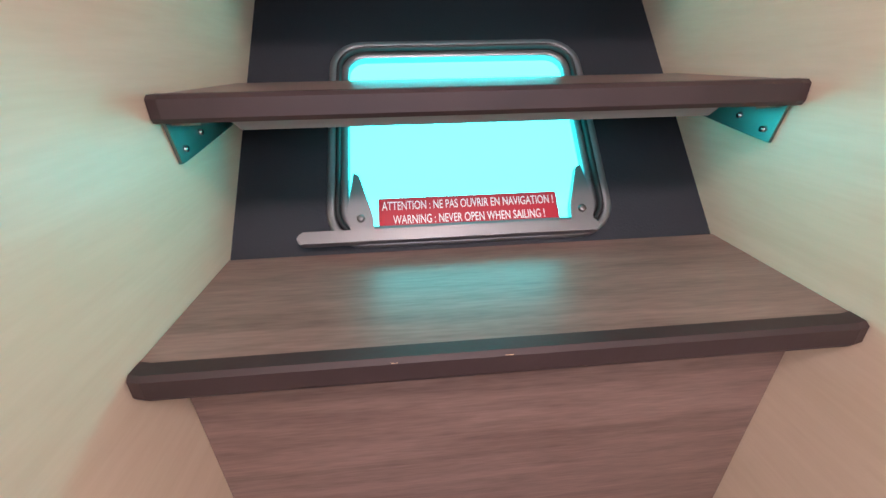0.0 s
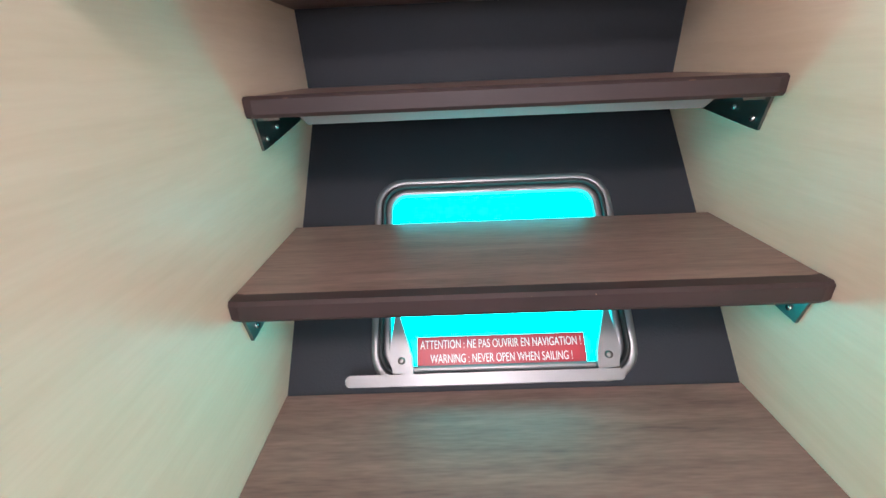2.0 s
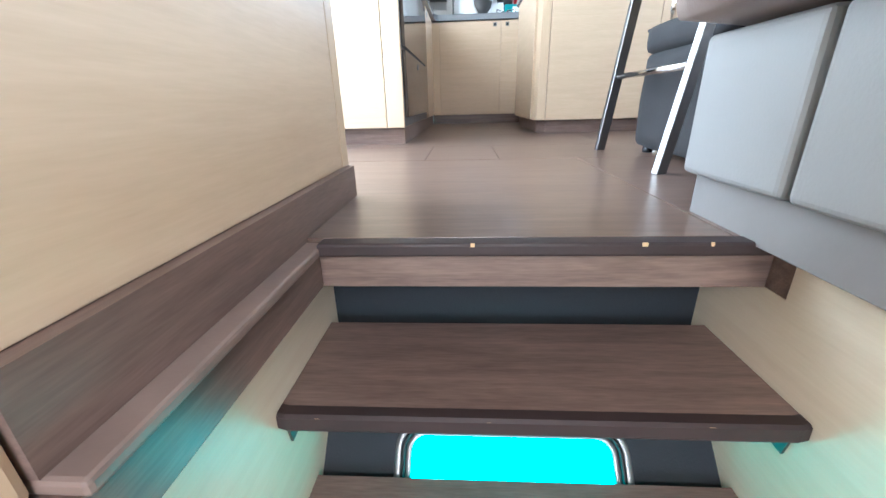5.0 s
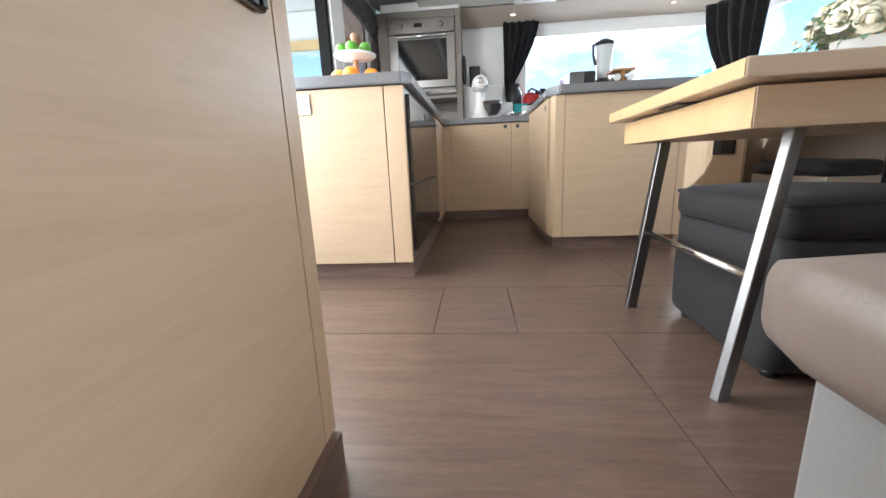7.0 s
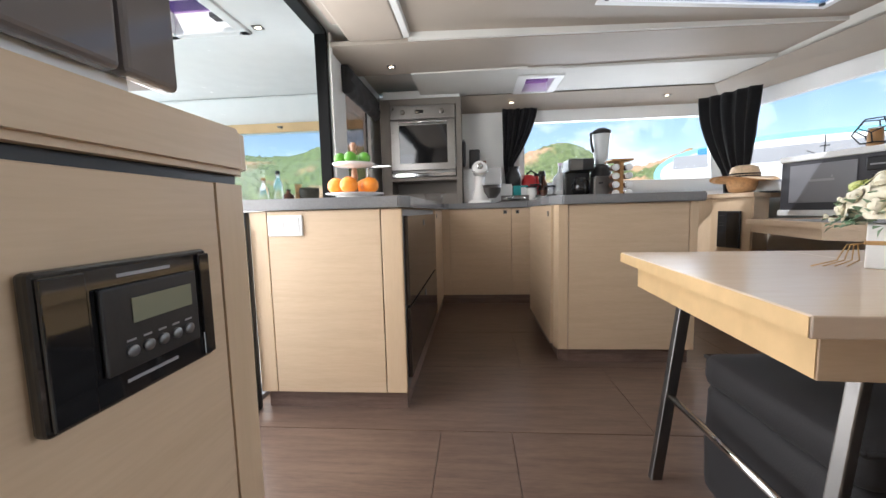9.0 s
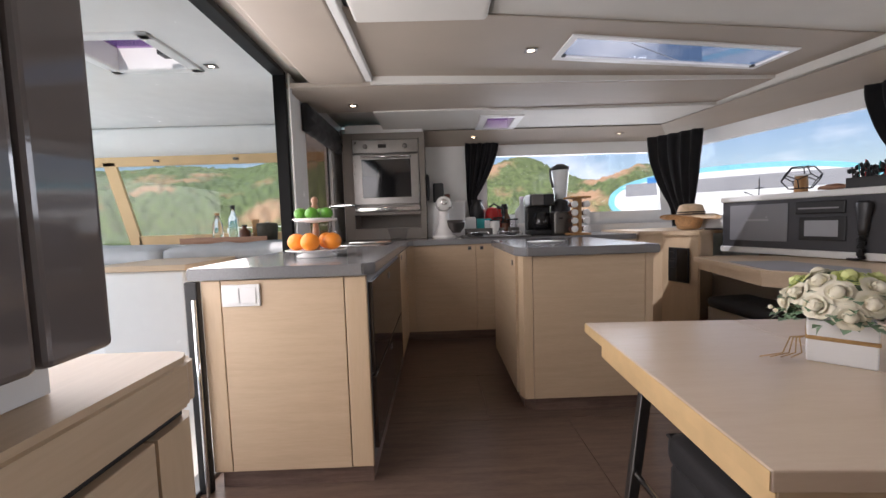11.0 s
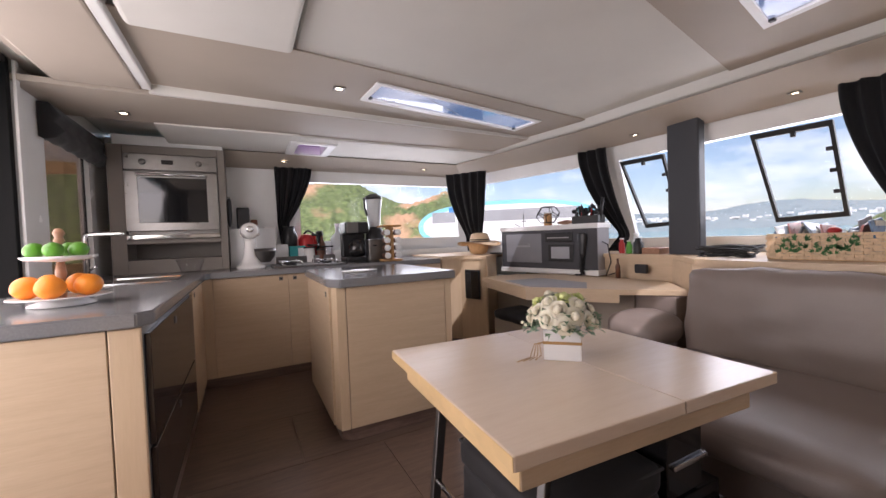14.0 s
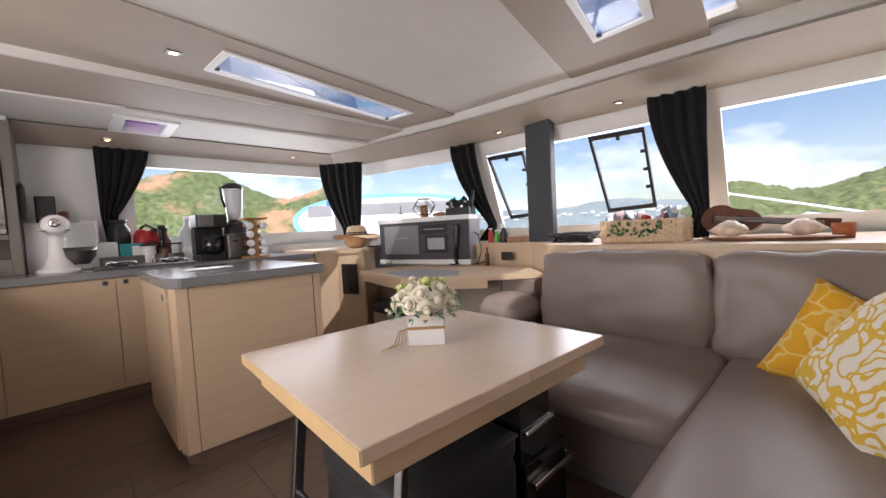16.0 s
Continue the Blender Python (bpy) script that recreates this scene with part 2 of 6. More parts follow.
# emission standing in for sunlit water beyond the escape hatch
WATER_GLOW = glowing("hatch_pane_glow", (0.02, 0.86, 0.76), 2.3)
OVEN_STEEL = surface("bright_brushed_steel", (0.31, 0.295, 0.28), 0.30, metal=1.0, vary=0.05, scale=20)
PLINTH_GREY = surface("grey_plinth_laminate", (0.22, 0.205, 0.20), 0.45, vary=0.08, scale=9)
FROSTED = surface("frosted_plastic", (0.62, 0.65, 0.66), 0.25, vary=0.04)


# ---- mesh helpers ----
def mesh_ob(name, bm, mat, parent=None, smooth=False):
    me = bpy.data.meshes.new(name)
    bmesh.ops.recalc_face_normals(bm, faces=bm.faces)
    bm.to_mesh(me)
    bm.free()
    me.materials.append(mat)
    if smooth:
        for p in me.polygons:
            p.use_smooth = True
    ob = new(name, me)
    if parent is not None:
        ob.parent = parent
        ob.matrix_parent_inverse = parent.matrix_basis.inverted()
    return ob


def thing(name, at, label, category, group="", kind=""):
    ob = new(name)
    ob.empty_display_size = 0.05
    ob.location = at
    return tagged(ob, label, category, group, kind)


def add_box(bm, lo, hi, bevel=0.0, seg=2, m=None):
    lo, hi = Vector(lo), Vector(hi)
    r = bmesh.ops.create_cube(bm, size=1.0)
    vs = r["verts"]
    for v in vs:
        v.co = Vector([(lo[k] + hi[k]) / 2 + v.co[k] * (hi[k] - lo[k]) for k in range(3)])
    if bevel > 0:
        es = list({e for v in vs for e in v.link_edges})
        out = bmesh.ops.bevel(bm, geom=es, offset=bevel, segments=seg, affect="EDGES", profile=0.5)
        vs = list({v for f in out["faces"] for v in f.verts} | {v for v in vs if v.is_valid})
    if m is not None:
        bmesh.ops.transform(bm, matrix=m, verts=vs)
    return vs


def box(name, lo, hi, mat, bevel=0.003, parent=None, m=None, seg=2, smooth=False):
    bm = bmesh.new()
    add_box(bm, lo, hi, bevel, seg, m)
    return mesh_ob(name, bm, mat, parent, smooth)


def prism(name, pts, z0, z1, mat, parent=None, bevel=0.0, m=None, seg=2):
    """A plan outline raised from z0 to z1."""
    bm = bmesh.new()
    a = [bm.verts.new((x, y, z0)) for x, y in pts]
    b = [bm.verts.new((x, y, z1)) for x, y in pts]
    bm.faces.new(list(reversed(a)))
    bm.faces.new(b)
    for i in range(len(pts)):
        j = (i + 1) % len(pts)
        bm.faces.new((a[i], a[j], b[j], b[i]))
    if bevel:
        bmesh.ops.bevel(bm, geom=list(bm.edges), offset=bevel, segments=seg, affect="EDGES")
    if m is not None:
        bmesh.ops.transform(bm, matrix=m, verts=bm.verts)
    return mesh_ob(name, bm, mat, parent)


def loft(name, rings, mat, parent=None, closed=True, caps=True, smooth=True, m=None):
    """Skin over rings of points."""
    bm = bmesh.new()
    vs = [[bm.verts.new(p) for p in r] for r in rings]
    n = len(rings[0])
    for r0, r1 in zip(vs, vs[1:]):
        for i in range(n if closed else n - 1):
            j = (i + 1) % n
            bm.faces.new((r0[i], r0[j], r1[j], r1[i]))
    if caps and closed:
        bm.faces.new(list(reversed(vs[0])))
        bm.faces.new(vs[-1])
    if m is not None:
        bmesh.ops.transform(bm, matrix=m, verts=bm.verts)
    return mesh_ob(name, bm, mat, parent, smooth)


def lathe(name, profile, mat, at=(0, 0, 0), parent=None, n=24, smooth=True, caps=True, squash=1.0):
    """A turned body: profile of (radius, height)."""
    rings = [[(at[0] + r * math.cos(2 * math.pi * k / n), at[1] + squash * r * math.sin(2 * math.pi * k / n), at[2] + z) for k in range(n)] for r, z in profile]
    return loft(name, rings, mat, parent, True, caps, smooth)


def rod(name, pts, r, mat, parent=None, n=8):
    """A round bar through points."""
    bm = bmesh.new()
    pts = [Vector(p) for p in pts]
    rings = []
    for i, p in enumerate(pts):
        d = (pts[min(i + 1, len(pts) - 1)] - pts[max(i - 1, 0)]).normalized()
        u = d.orthogonal().normalized() if not rings else (rings[-1][1] - d * rings[-1][1].dot(d)).normalized()
        w = d.cross(u)
        rings.append(([bm.verts.new(p + r * (math.cos(2 * math.pi * k / n) * u + math.sin(2 * math.pi * k / n) * w)) for k in range(n)], u))
    for (a, _), (b, _) in zip(rings, rings[1:]):
        for k in range(n):
            bm.faces.new((a[k], a[(k + 1) % n], b[(k + 1) % n], b[k]))
    bm.faces.new(list(reversed(rings[0][0])))
    bm.faces.new(rings[-1][0])
    return mesh_ob(name, bm, mat, parent, True)


def wall_holes(name, p0, p1, z0, z1, thick, holes, mat, parent=None, kind="structure", label="", rake=0.0):
    """An upright wall from p0 to p1 in plan with rectangular openings (s0, s1, z0, z1) along it; rake moves its foot outwards, per metre below z1."""
    d = Vector((p1[0] - p0[0], p1[1] - p0[1], 0))
    length = d.length
    d.normalize()
    nrm = Vector((d.y, -d.x, 0))
    ss = sorted({0.0, length, *[h[0] for h in holes], *[h[1] for h in holes]})
    zs = sorted({z0, z1, *[h[2] for h in holes], *[h[3] for h in holes]})
    bm = bmesh.new()

    def put(s, z, k):
        q = Vector((p0[0], p0[1], z)) + d * s + nrm * (rake * (z1 - z) + k * thick)
        return bm.verts.new(q)
    solid = {}
    for i in range(len(ss) - 1):
        for j in range(len(zs) - 1):
            sm, zm = (ss[i] + ss[i + 1]) / 2, (zs[j] + zs[j + 1]) / 2
            solid[i, j] = not any(h[0] < sm < h[1] and h[2] < zm < h[3] for h in holes)
    grid = {}

    def v(i, j, k):
        if (i, j, k) not in grid:
            grid[i, j, k] = put(ss[i], zs[j], k)
        return grid[i, j, k]
    for (i, j), ok in solid.items():
        if not ok:
            continue
        for k in (0, 1):
            bm.faces.new((v(i, j, k), v(i + 1, j, k), v(i + 1, j + 1, k), v(i, j + 1, k)))
        for di, dj, a, b in ((-1, 0, (i, j), (i, j + 1)), (1, 0, (i + 1, j), (i + 1, j + 1)), (0, -1, (i, j), (i + 1, j)), (0, 1, (i, j + 1), (i + 1, j + 1))):
            if not solid.get((i + di, j + dj), False):
                bm.faces.new((v(*a, 0), v(*b, 0), v(*b, 1), v(*a, 1)))
    ob = mesh_ob(name, bm, mat, parent)
    return tagged(ob, label, kind=kind) if parent is None else ob


def words(name, text, size, mat, m, parent=None, width=None):
    """Flat lettering in the plane of m, turned into a mesh."""
    cu = bpy.data.curves.new(name, "FONT")
    cu.body, cu.size, cu.align_x, cu.align_y, cu.extrude = text, size, "CENTER", "CENTER", 0.0004
    tmp = bpy.data.objects.new(name, cu)
    me = bpy.data.meshes.new_from_object(tmp)
    bpy.data.objects.remove(tmp)
    xs = [v.co.x for v in me.vertices]
    k = width / (max(xs) - min(xs)) if width else 1.0
    for v in me.vertices:
        v.co.x *= k
    me.transform(m)
    me.materials.clear()
    me.materials.append(mat)
    ob = new(name, me)
    if parent is not None:
        ob.parent = parent
        ob.matrix_parent_inverse = parent.matrix_basis.inverted()
    return ob


def blob(bm, at, r, sub=2, squash=(1, 1, 1), rough=0.0):
    v0 = set(bm.verts)
    out = bmesh.ops.create_icosphere(bm, subdivisions=sub, radius=1.0)
    for v in out["verts"]:
        k = 1 + rough * noise.noise(v.co * 2.3 + Vector(at) * 9)
        v.co = Vector([at[i] + v.co[i] * r * squash[i] * k for i in range(3)])


def cushion(name, lo, hi, mat, parent=None, m=None, puff=0.035, crease=0.008, seed=0.0, r=0.05):
    """A soft box with puffed faces, rounded edges and shallow creases."""
    bm = bmesh.new()
    add_box(bm, lo, hi)
    bmesh.ops.subdivide_edges(bm, edges=bm.edges, cuts=13, use_grid_fill=True)
    lo, hi = Vector(lo), Vector(hi)
    c, h = (lo + hi) / 2, (hi - lo) / 2
    for v in bm.verts:
        p = v.co - c
        inner = Vector([max(-h[k] + min(r, h[k] * 0.95), min(h[k] - min(r, h[k] * 0.95), p[k])) for k in range(3)])
        d = p - inner
        if d.length > 1e-6:
            p = inner + d.normalized() * min(r, min(h) * 0.95) * min(1.0, d.length / min(r, min(h)))
        u = [p[k] / h[k] for k in range(3)]
        for k in range(3):
            o = [u[j] for j in range(3) if j != k]
            if abs(u[k]) > 0.75:
                p[k] += math.copysign(puff * max(0, 1 - o[0] ** 2) * max(0, 1 - o[1] ** 2), u[k])
        q = p * 5.0 + Vector((seed, seed * 2, 1))
        p += (v.normal if v.normal.length else Vector((0, 0, 1))) * crease * noise.noise(Vector((q.x, q.y * 1.7, q.z * 1.7)))
        v.co = c + p
    if m is not None:
        bmesh.ops.transform(bm, matrix=m, verts=bm.verts)
    return mesh_ob(name, bm, mat, parent, True)


def hexa(name, quad, push, mat, parent=None):
    """A slab: four corners, thickened by the vector push."""
    bm = bmesh.new()
    a = [bm.verts.new(p) for p in quad]
    b = [bm.verts.new(Vector(p) + Vector(push)) for p in quad]
    bm.faces.new(a)
    bm.faces.new(list(reversed(b)))
    for i in range(4):
        j = (i + 1) % 4
        bm.faces.new((a[i], a[j], b[j], b[i]))
    return mesh_ob(name, bm, mat, parent)


def slab_holes(name, x0, x1, y0, y1, z0, z1, holes, mat):
    """A level slab with rectangular holes (x0, x1, y0, y1)."""
    xs = sorted({x0, x1, *[h[0] for h in holes], *[h[1] for h in holes]})
    ys = sorted({y0, y1, *[h[2] for h in holes], *[h[3] for h in holes]})
    bm = bmesh.new()
    for i in range(len(xs) - 1):
        for j in range(len(ys) - 1):
            xm, ym = (xs[i] + xs[i + 1]) / 2, (ys[j] + ys[j + 1]) / 2
            if not any(h[0] < xm < h[1] and h[2] < ym < h[3] for h in holes):
                add_box(bm, (xs[i], ys[j], z0), (xs[i + 1], ys[j + 1], z1))
    bmesh.ops.remove_doubles(bm, verts=bm.verts, dist=1e-5)
    seen = {}
    for f in list(bm.faces):
        seen.setdefault(frozenset(v.index for v in f.verts), []).append(f)
    return tagged(mesh_ob(name, bm, mat), kind="structure")


def S(ob, label=""):
    return tagged(ob, label, kind="structure")


# ---- saloon shell ----
floor = S(prism("floor", [(-1.05, 0.03), (-0.31, 0.03), (0.42, 0.03), (0.42, -1.05), (3.3, -1.05), (3.3, 4.15), (-1.05, 4.15)], -0.08, -0.006, WALNUT_X), "dark grey-brown laminate cabin sole of wide boards")
S(box("floor_under_locker", (-1.05, -1.05, -0.08), (-0.335, 0.03, -0.006), WALNUT_X, 0))

# windscreen line: head at z 1.9, foot at z 1.0
HEAD = [(3.24, -1.05), (3.08, 0.44), (2.95, 2.27), (2.50, 4.14), (0.45, 4.14)]
FOOT = [(3.60, -1.05), (3.45, 0.44), (3.30, 2.32), (2.68, 4.30), (0.45, 4.22)]


def pane_at(i, s, z):
    """A place on the glazing: segment i, share s along it, height z."""
    k = (1.9 - z) / 0.9
    h = Vector(HEAD[i]).lerp(Vector(HEAD[i + 1]), s)
    f = Vector(FOOT[i]).lerp(Vector(FOOT[i + 1]), s)
    p = h.lerp(f, k)
    return Vector((p.x, p.y, z))


def outward(i):
    d = Vector(HEAD[i + 1]) - Vector(HEAD[i])
    return Vector((d.y, -d.x, 0)).normalized()


for i in range(4):
    o = outward(i)
    glz0 = (1.06, 1.06, 1.06, 1.14)[i]
    S(hexa("window_head", [pane_at(i, 0, 1.77), pane_at(i, 1, 1.77), pane_at(i, 1, 2.02), pane_at(i, 0, 2.02)], o * 0.06, GELCOAT))
    S(hexa("window_sill", [pane_at(i, 0, 0.55), pane_at(i, 1, 0.55), pane_at(i, 1, glz0), pane_at(i, 0, glz0)], o * 0.06, GELCOAT))
    for s0, s1 in ((0.0, (0.0, 0.045, 0.045, 0.07)[i]), (1 - (0.03, 0.03, 0.03, 0.03)[i], 1.0)):
        if s1 > s0:
            S(hexa("window_mullion", [pane_at(i, s0, glz0), pane_at(i, s1, glz0), pane_at(i, s1, 1.77), pane_at(i, s0, 1.77)], o * 0.05, GELCOAT))
    pane = hexa("window_pane", [pane_at(i, 0, glz0) + o * 0.02, pane_at(i, 1, glz0) + o * 0.02, pane_at(i, 1, 1.77) + o * 0.02, pane_at(i, 0, 1.77) + o * 0.02], o * 0.006, PANE)
    pane.visible_shadow = False
    S(pane, "large fixed cabin window pane")
S(wall_holes("wall_side", (0.45, 4.14), (-1.12, 4.14), 0.0, 2.1, 0.06, [], GELCOAT))
S(wall_holes("wall_side_low", (2.75, 4.16), (0.45, 4.16), 0.0, 1.0, 0.05, [], GELCOAT))
wall_holes("wall_aft", (-1.05, 4.20), (-1.05, -1.05), 0.0, 2.16, 0.07, [(1.56, 3.78, 0.0, 2.118), (0.48, 1.20, 0.92, 1.98)], GELCOAT, label="white aft bulkhead with sliding door opening")
S(box("wall_near", (-1.12, -1.11, 0.78), (3.3, -1.05, 2.14), LINER, 0))
S(box("wall_near_low", (0.42, -1.11, -0.08), (3.6, -1.05, 0.78), LINER, 0))
S(box("wall_near_left", (-1.12, -1.11, -0.08), (-0.31, -1.05, 0.78), LINER, 0))
S(box("wall_forward_low", (3.6, -1.1, -0.1), (3.66, 2.6, 1.0), GELCOAT, 0))

# the skylights and the panels round them run slightly askew of the hull's axis
SKY = [[(0.745, 2.125), (2.200, 2.365), (2.165, 2.640), (0.725, 2.400)], [(0.750, 0.255), (2.190, 0.525), (2.205, 0.795), (0.745, 0.515)]]
SKY_PANEL = [[(-0.47, 1.81), (2.66, 2.21), (2.64, 2.818), (-0.47, 2.636)], [(-0.47, 0.02), (2.68, 0.36), (2.70, 1.17), (-0.47, 0.50)]]
HATCH = (0.42, 0.70, 3.44, 3.84)
slab_holes("ceiling", -1.12, 3.3, -1.11, 4.25, 2.13, 2.17, [(0.60, 2.50, 2.08, 3.00), (0.60, 2.60, 0.225, 1.04), HATCH], LINER)


def quad_ring(bm, outer, inner, z0, z1):
    """A flat four-sided panel with a four-sided opening."""
    for k in range(4):
        q = (outer[k], outer[(k + 1) % 4], inner[(k + 1) % 4], inner[k])
        lo, hi = [bm.verts.new((*p, z0)) for p in q], [bm.verts.new((*p, z1)) for p in q]
        bm.faces.new(lo)
        bm.faces.new(hi)
        for a in (0, 2):
            bm.faces.new((lo[a], lo[a + 1], hi[a + 1], hi[a]))


def grown(quad, d):
    """The quad with each corner moved out by d along x and y."""
    return [(x + sx * d, y + sy * d) for (x, y), (sx, sy) in zip(quad, ((-1, -1), (1, -1), (1, 1), (-1, 1)))]


for quad, outer in zip(SKY, SKY_PANEL):
    bm = bmesh.new()
    quad_ring(bm, outer, quad, 2.075, 2.084)
    S(mesh_ob("ceiling_panel", bm, TAUPE), "taupe vinyl ceiling panel round a skylight")
    cx, cy = sum(p[0] for p in quad) / 4, sum(p[1] for p in quad) / 4
    tr = thing("skylight", (cx, cy, 2.07), "long white-framed skylight in the taupe ceiling", "skylight")
    bm = bmesh.new()
    quad_ring(bm, grown(quad, 0.020), grown(quad, -0.018), 2.066, 2.0745)
    quad_ring(bm, quad, grown(quad, -0.018), 2.0745, 2.084)
    mesh_ob("frame", bm, WHITE, tr)
    prism("pane", grown(quad, -0.018), 2.0760, 2.0800, PANE_SKY, tr)
    rod("wire", [(cx - 0.35, cy - 0.15, 2.0735), (cx + 0.10, cy + 0.12, 2.0735)], 0.002, GREYTRIM, tr)
    for px, py in (grown(quad, -0.035)[2], grown(quad, -0.035)[3]):
        box("hinge", (px - .012, py - .012, 2.062), (px + .012, py + .012, 2.0755), BLACK, 0.002, tr)
# bands towards the galley side, each a little lower
S(hexa("ceiling_step", [(-0.47, 2.624, 2.02), (2.5, 2.80, 2.055), (2.5, 2.80, 2.12), (-0.47, 2.624, 2.12)], (0, 0.02, 0), LINER))
S(hexa("ceiling_band", [(-1.05, 2.64, 2.018), (2.55, 2.82, 2.052), (2.40, 3.30, 2.030), (-1.05, 3.22, 2.012)], (0, 0, 0.03), TAUPE))
bm = bmesh.new()
for a, b, c, d in ((-0.55, HATCH[0], 3.22, 3.90), (HATCH[1], 2.42, 3.27, 3.90), (HATCH[0], HATCH[1], 3.25, HATCH[2]), (HATCH[0], HATCH[1], HATCH[3], 3.90)):
    add_box(bm, (a, c, 2.004), (b, d, 2.11))
S(mesh_ob("ceiling_panel_galley", bm, LINER))
S(box("ceiling_over_door", (-0.88, 0.35, 2.03), (-0.50, 2.63, 2.115), TAUPE, 0.012))
S(box("ceiling_edge_white", (-0.50, 0.35, 2.035), (-0.455, 2.62, 2.11), GELCOAT, 0.006))
S(box("blind_pelmet", (-0.94, 0.5, 2.07), (-0.885, 2.45, 2.11), TAUPE, 0.006))
S(box("ceiling_hatch_cover", (-0.42, 1.15, 2.045), (0.23, 1.90, 2.118), LINER, 0.025, seg=3))
S(box("ceiling_lining", (-1.05, -1.05, 2.113), (2.95, 0.218, 2.124), LINER, 0))
S(box("ceiling_lining", (-0.45, 1.045, 2.113), (2.70, 2.075, 2.124), LINER, 0))
S(box("ceiling_lining", (-0.45, 0.225, 2.113), (0.595, 1.04, 2.124), LINER, 0))
# raised soft panel between the two skylight panels
S(prism("ceiling_soft_panel", [(0.24, 0.62), (2.66, 1.135), (2.64, 2.235), (0.24, 1.92)], 2.086, 2.1125, LINER, bevel=0.008), "pale padded vinyl headliner panel")

# sloping taupe valance under the ceiling's edge
INNER = [(2.86, -1.05), (2.68, 0.44), (2.56, 2.27), (2.26, 3.88), (-0.15, 3.88)]
OUTER = [(3.22, -1.05), (3.06, 0.44), (2.93, 2.26), (2.48, 4.12), (-0.15, 4.12)]
for i in range(4):
    S(hexa("valance", [(*OUTER[i], 1.885), (*OUTER[i + 1], 1.885), (*INNER[i + 1], 1.992), (*INNER[i], 1.992)], (0, 0, 0.02), TAUPE), "sloping taupe vinyl valance")
    S(hexa("valance_rim", [(*INNER[i], 1.996), (*INNER[i + 1], 1.996), (*INNER[i + 1], 2.12), (*INNER[i], 2.12)], outward(i) * 0.02, LINER))
# ceiling hatch over the galley
hx = thing("roof_hatch", (0.575, 3.65, 2.0), "small white-framed roof hatch with tinted acrylic", "hatch")
bm = bmesh.new()
x0, x1, y0, y1 = HATCH
for a, b in (((x0 - .06, y0 - .05, 1.988), (x1 + .06, y0 + .015, 2.17)), ((x0 - .06, y1 - .015, 1.988), (x1 + .06, y1 + .035, 2.17)), ((x0 - .06, y0, 1.988), (x0 + .02, y1, 2.17)), ((x1 - .02, y0, 1.988), (x1 + .06, y1, 2.17))):
    add_box(bm, a, b, 0.012, 3)
mesh_ob("frame", bm, WHITE, hx)
box("lid", (x0, y0, 2.072), (x1, y1, 2.082), PURPLE_ACRYLIC, 0, hx)
box("catch", (x0 + .05, y0 + .02, 2.04), (x1 - .05, y0 + .05, 2.07), BLACK, 0.004, hx)


def spotlight(at, slope=0.0):
    t = thing("ceiling_spotlight", at, "small square chrome recessed ceiling spotlight", "lamp", "ceiling spotlights")
    bm = bmesh.new()
    x, y, z = at
    for a, b in (((-.035, -.03), (.035, -.016)), ((-.035, .016), (.035, .03)), ((-.035, -.016), (-.018, .016)), ((.018, -.016), (.035, .016))):
        add_box(bm, (x + a[0], y + a[1], z - .006), (x + b[0], y + b[1], z), 0.001)
    mesh_ob("bezel", bm, STEEL, t)
    box("lens", (x - .018, y - .016, z - .004), (x + .018, y + .016, z - .001), SPOT, 0.001, t)
    return t


for at in ((0.54, 2.29, 2.074), (-0.68, 3.05, 2.014), (0.36, 3.99, 1.944), (1.88, 3.99, 1.944), (2.86, 1.95, 1.915), (2.93, 0.95, 1.915), (2.70, 2.75, 1.945)):
    spotlight(at)

# ---- stairwell ----
S(box("stair_wall_left", (-0.36, -1.05, -1.32), (-0.31, 0.24, -0.081), STAIR_ASH, 0), "ash-veneered stairwell wall, brightened in its colour")
S(box("stair_wall_right", (0.42, -1.05, -1.32), (0.47, 0.24, -0.081), STAIR_ASH, 0), "ash-veneered stairwell wall, brightened in its colour")


def hull_y(z):
    """The sloping lining, turning upright under the cabin sole."""
    return min(-0.072 + 0.95 * (z + 0.52), 0.168)


HW = (-0.150, 0.242, -0.635, -0.405)   # escape hatch outline: x0, x1, z0, z1
bm = bmesh.new()
xs, zs = [-0.31, HW[0], HW[1], 0.42], [-0.80, HW[2], HW[3], -0.268, -0.08]
for i in range(3):
    for j in range(4):
        if (i, j) != (1, 1):
            q = [Vector((xs[a], hull_y(zs[b]), zs[b])) for a, b in ((i, j), (i + 1, j), (i + 1, j + 1), (i, j + 1))]
            vs = [bm.verts.new(p) for p in q] + [bm.verts.new(p + Vector((0, 0.03, -0.02))) for p in q]
            for f in ((0, 1, 2, 3), (7, 6, 5, 4), (0, 4, 5, 1), (1, 5, 6, 2), (2, 6, 7, 3), (3, 7, 4, 0)):
                bm.faces.new([vs[k] for k in f])
S(mesh_ob("stair_back_lining", bm, DARKPANEL), "dark navy sloping hull lining behind the treads")

HM = Matrix.Translation((0.046, hull_y(-0.522), -0.522)) @ Matrix.Rotation(math.atan2(0.95, 1.0), 4, "X").inverted() @ Matrix.Rotation(radians(90), 4, "X")


def rounded(w, h, r, n=6):
    pts = []
    for cx, cy, a0 in ((w / 2 - r, h / 2 - r, 0), (-w / 2 + r, h / 2 - r, 90), (-w / 2 + r, -h / 2 + r, 180), (w / 2 - r, -h / 2 + r, 270)):
        for k in range(n + 1):
            a = radians(a0 + 90 * k / n)
            pts.append((cx + r * math.cos(a), cy + r * math.sin(a)))
    return pts


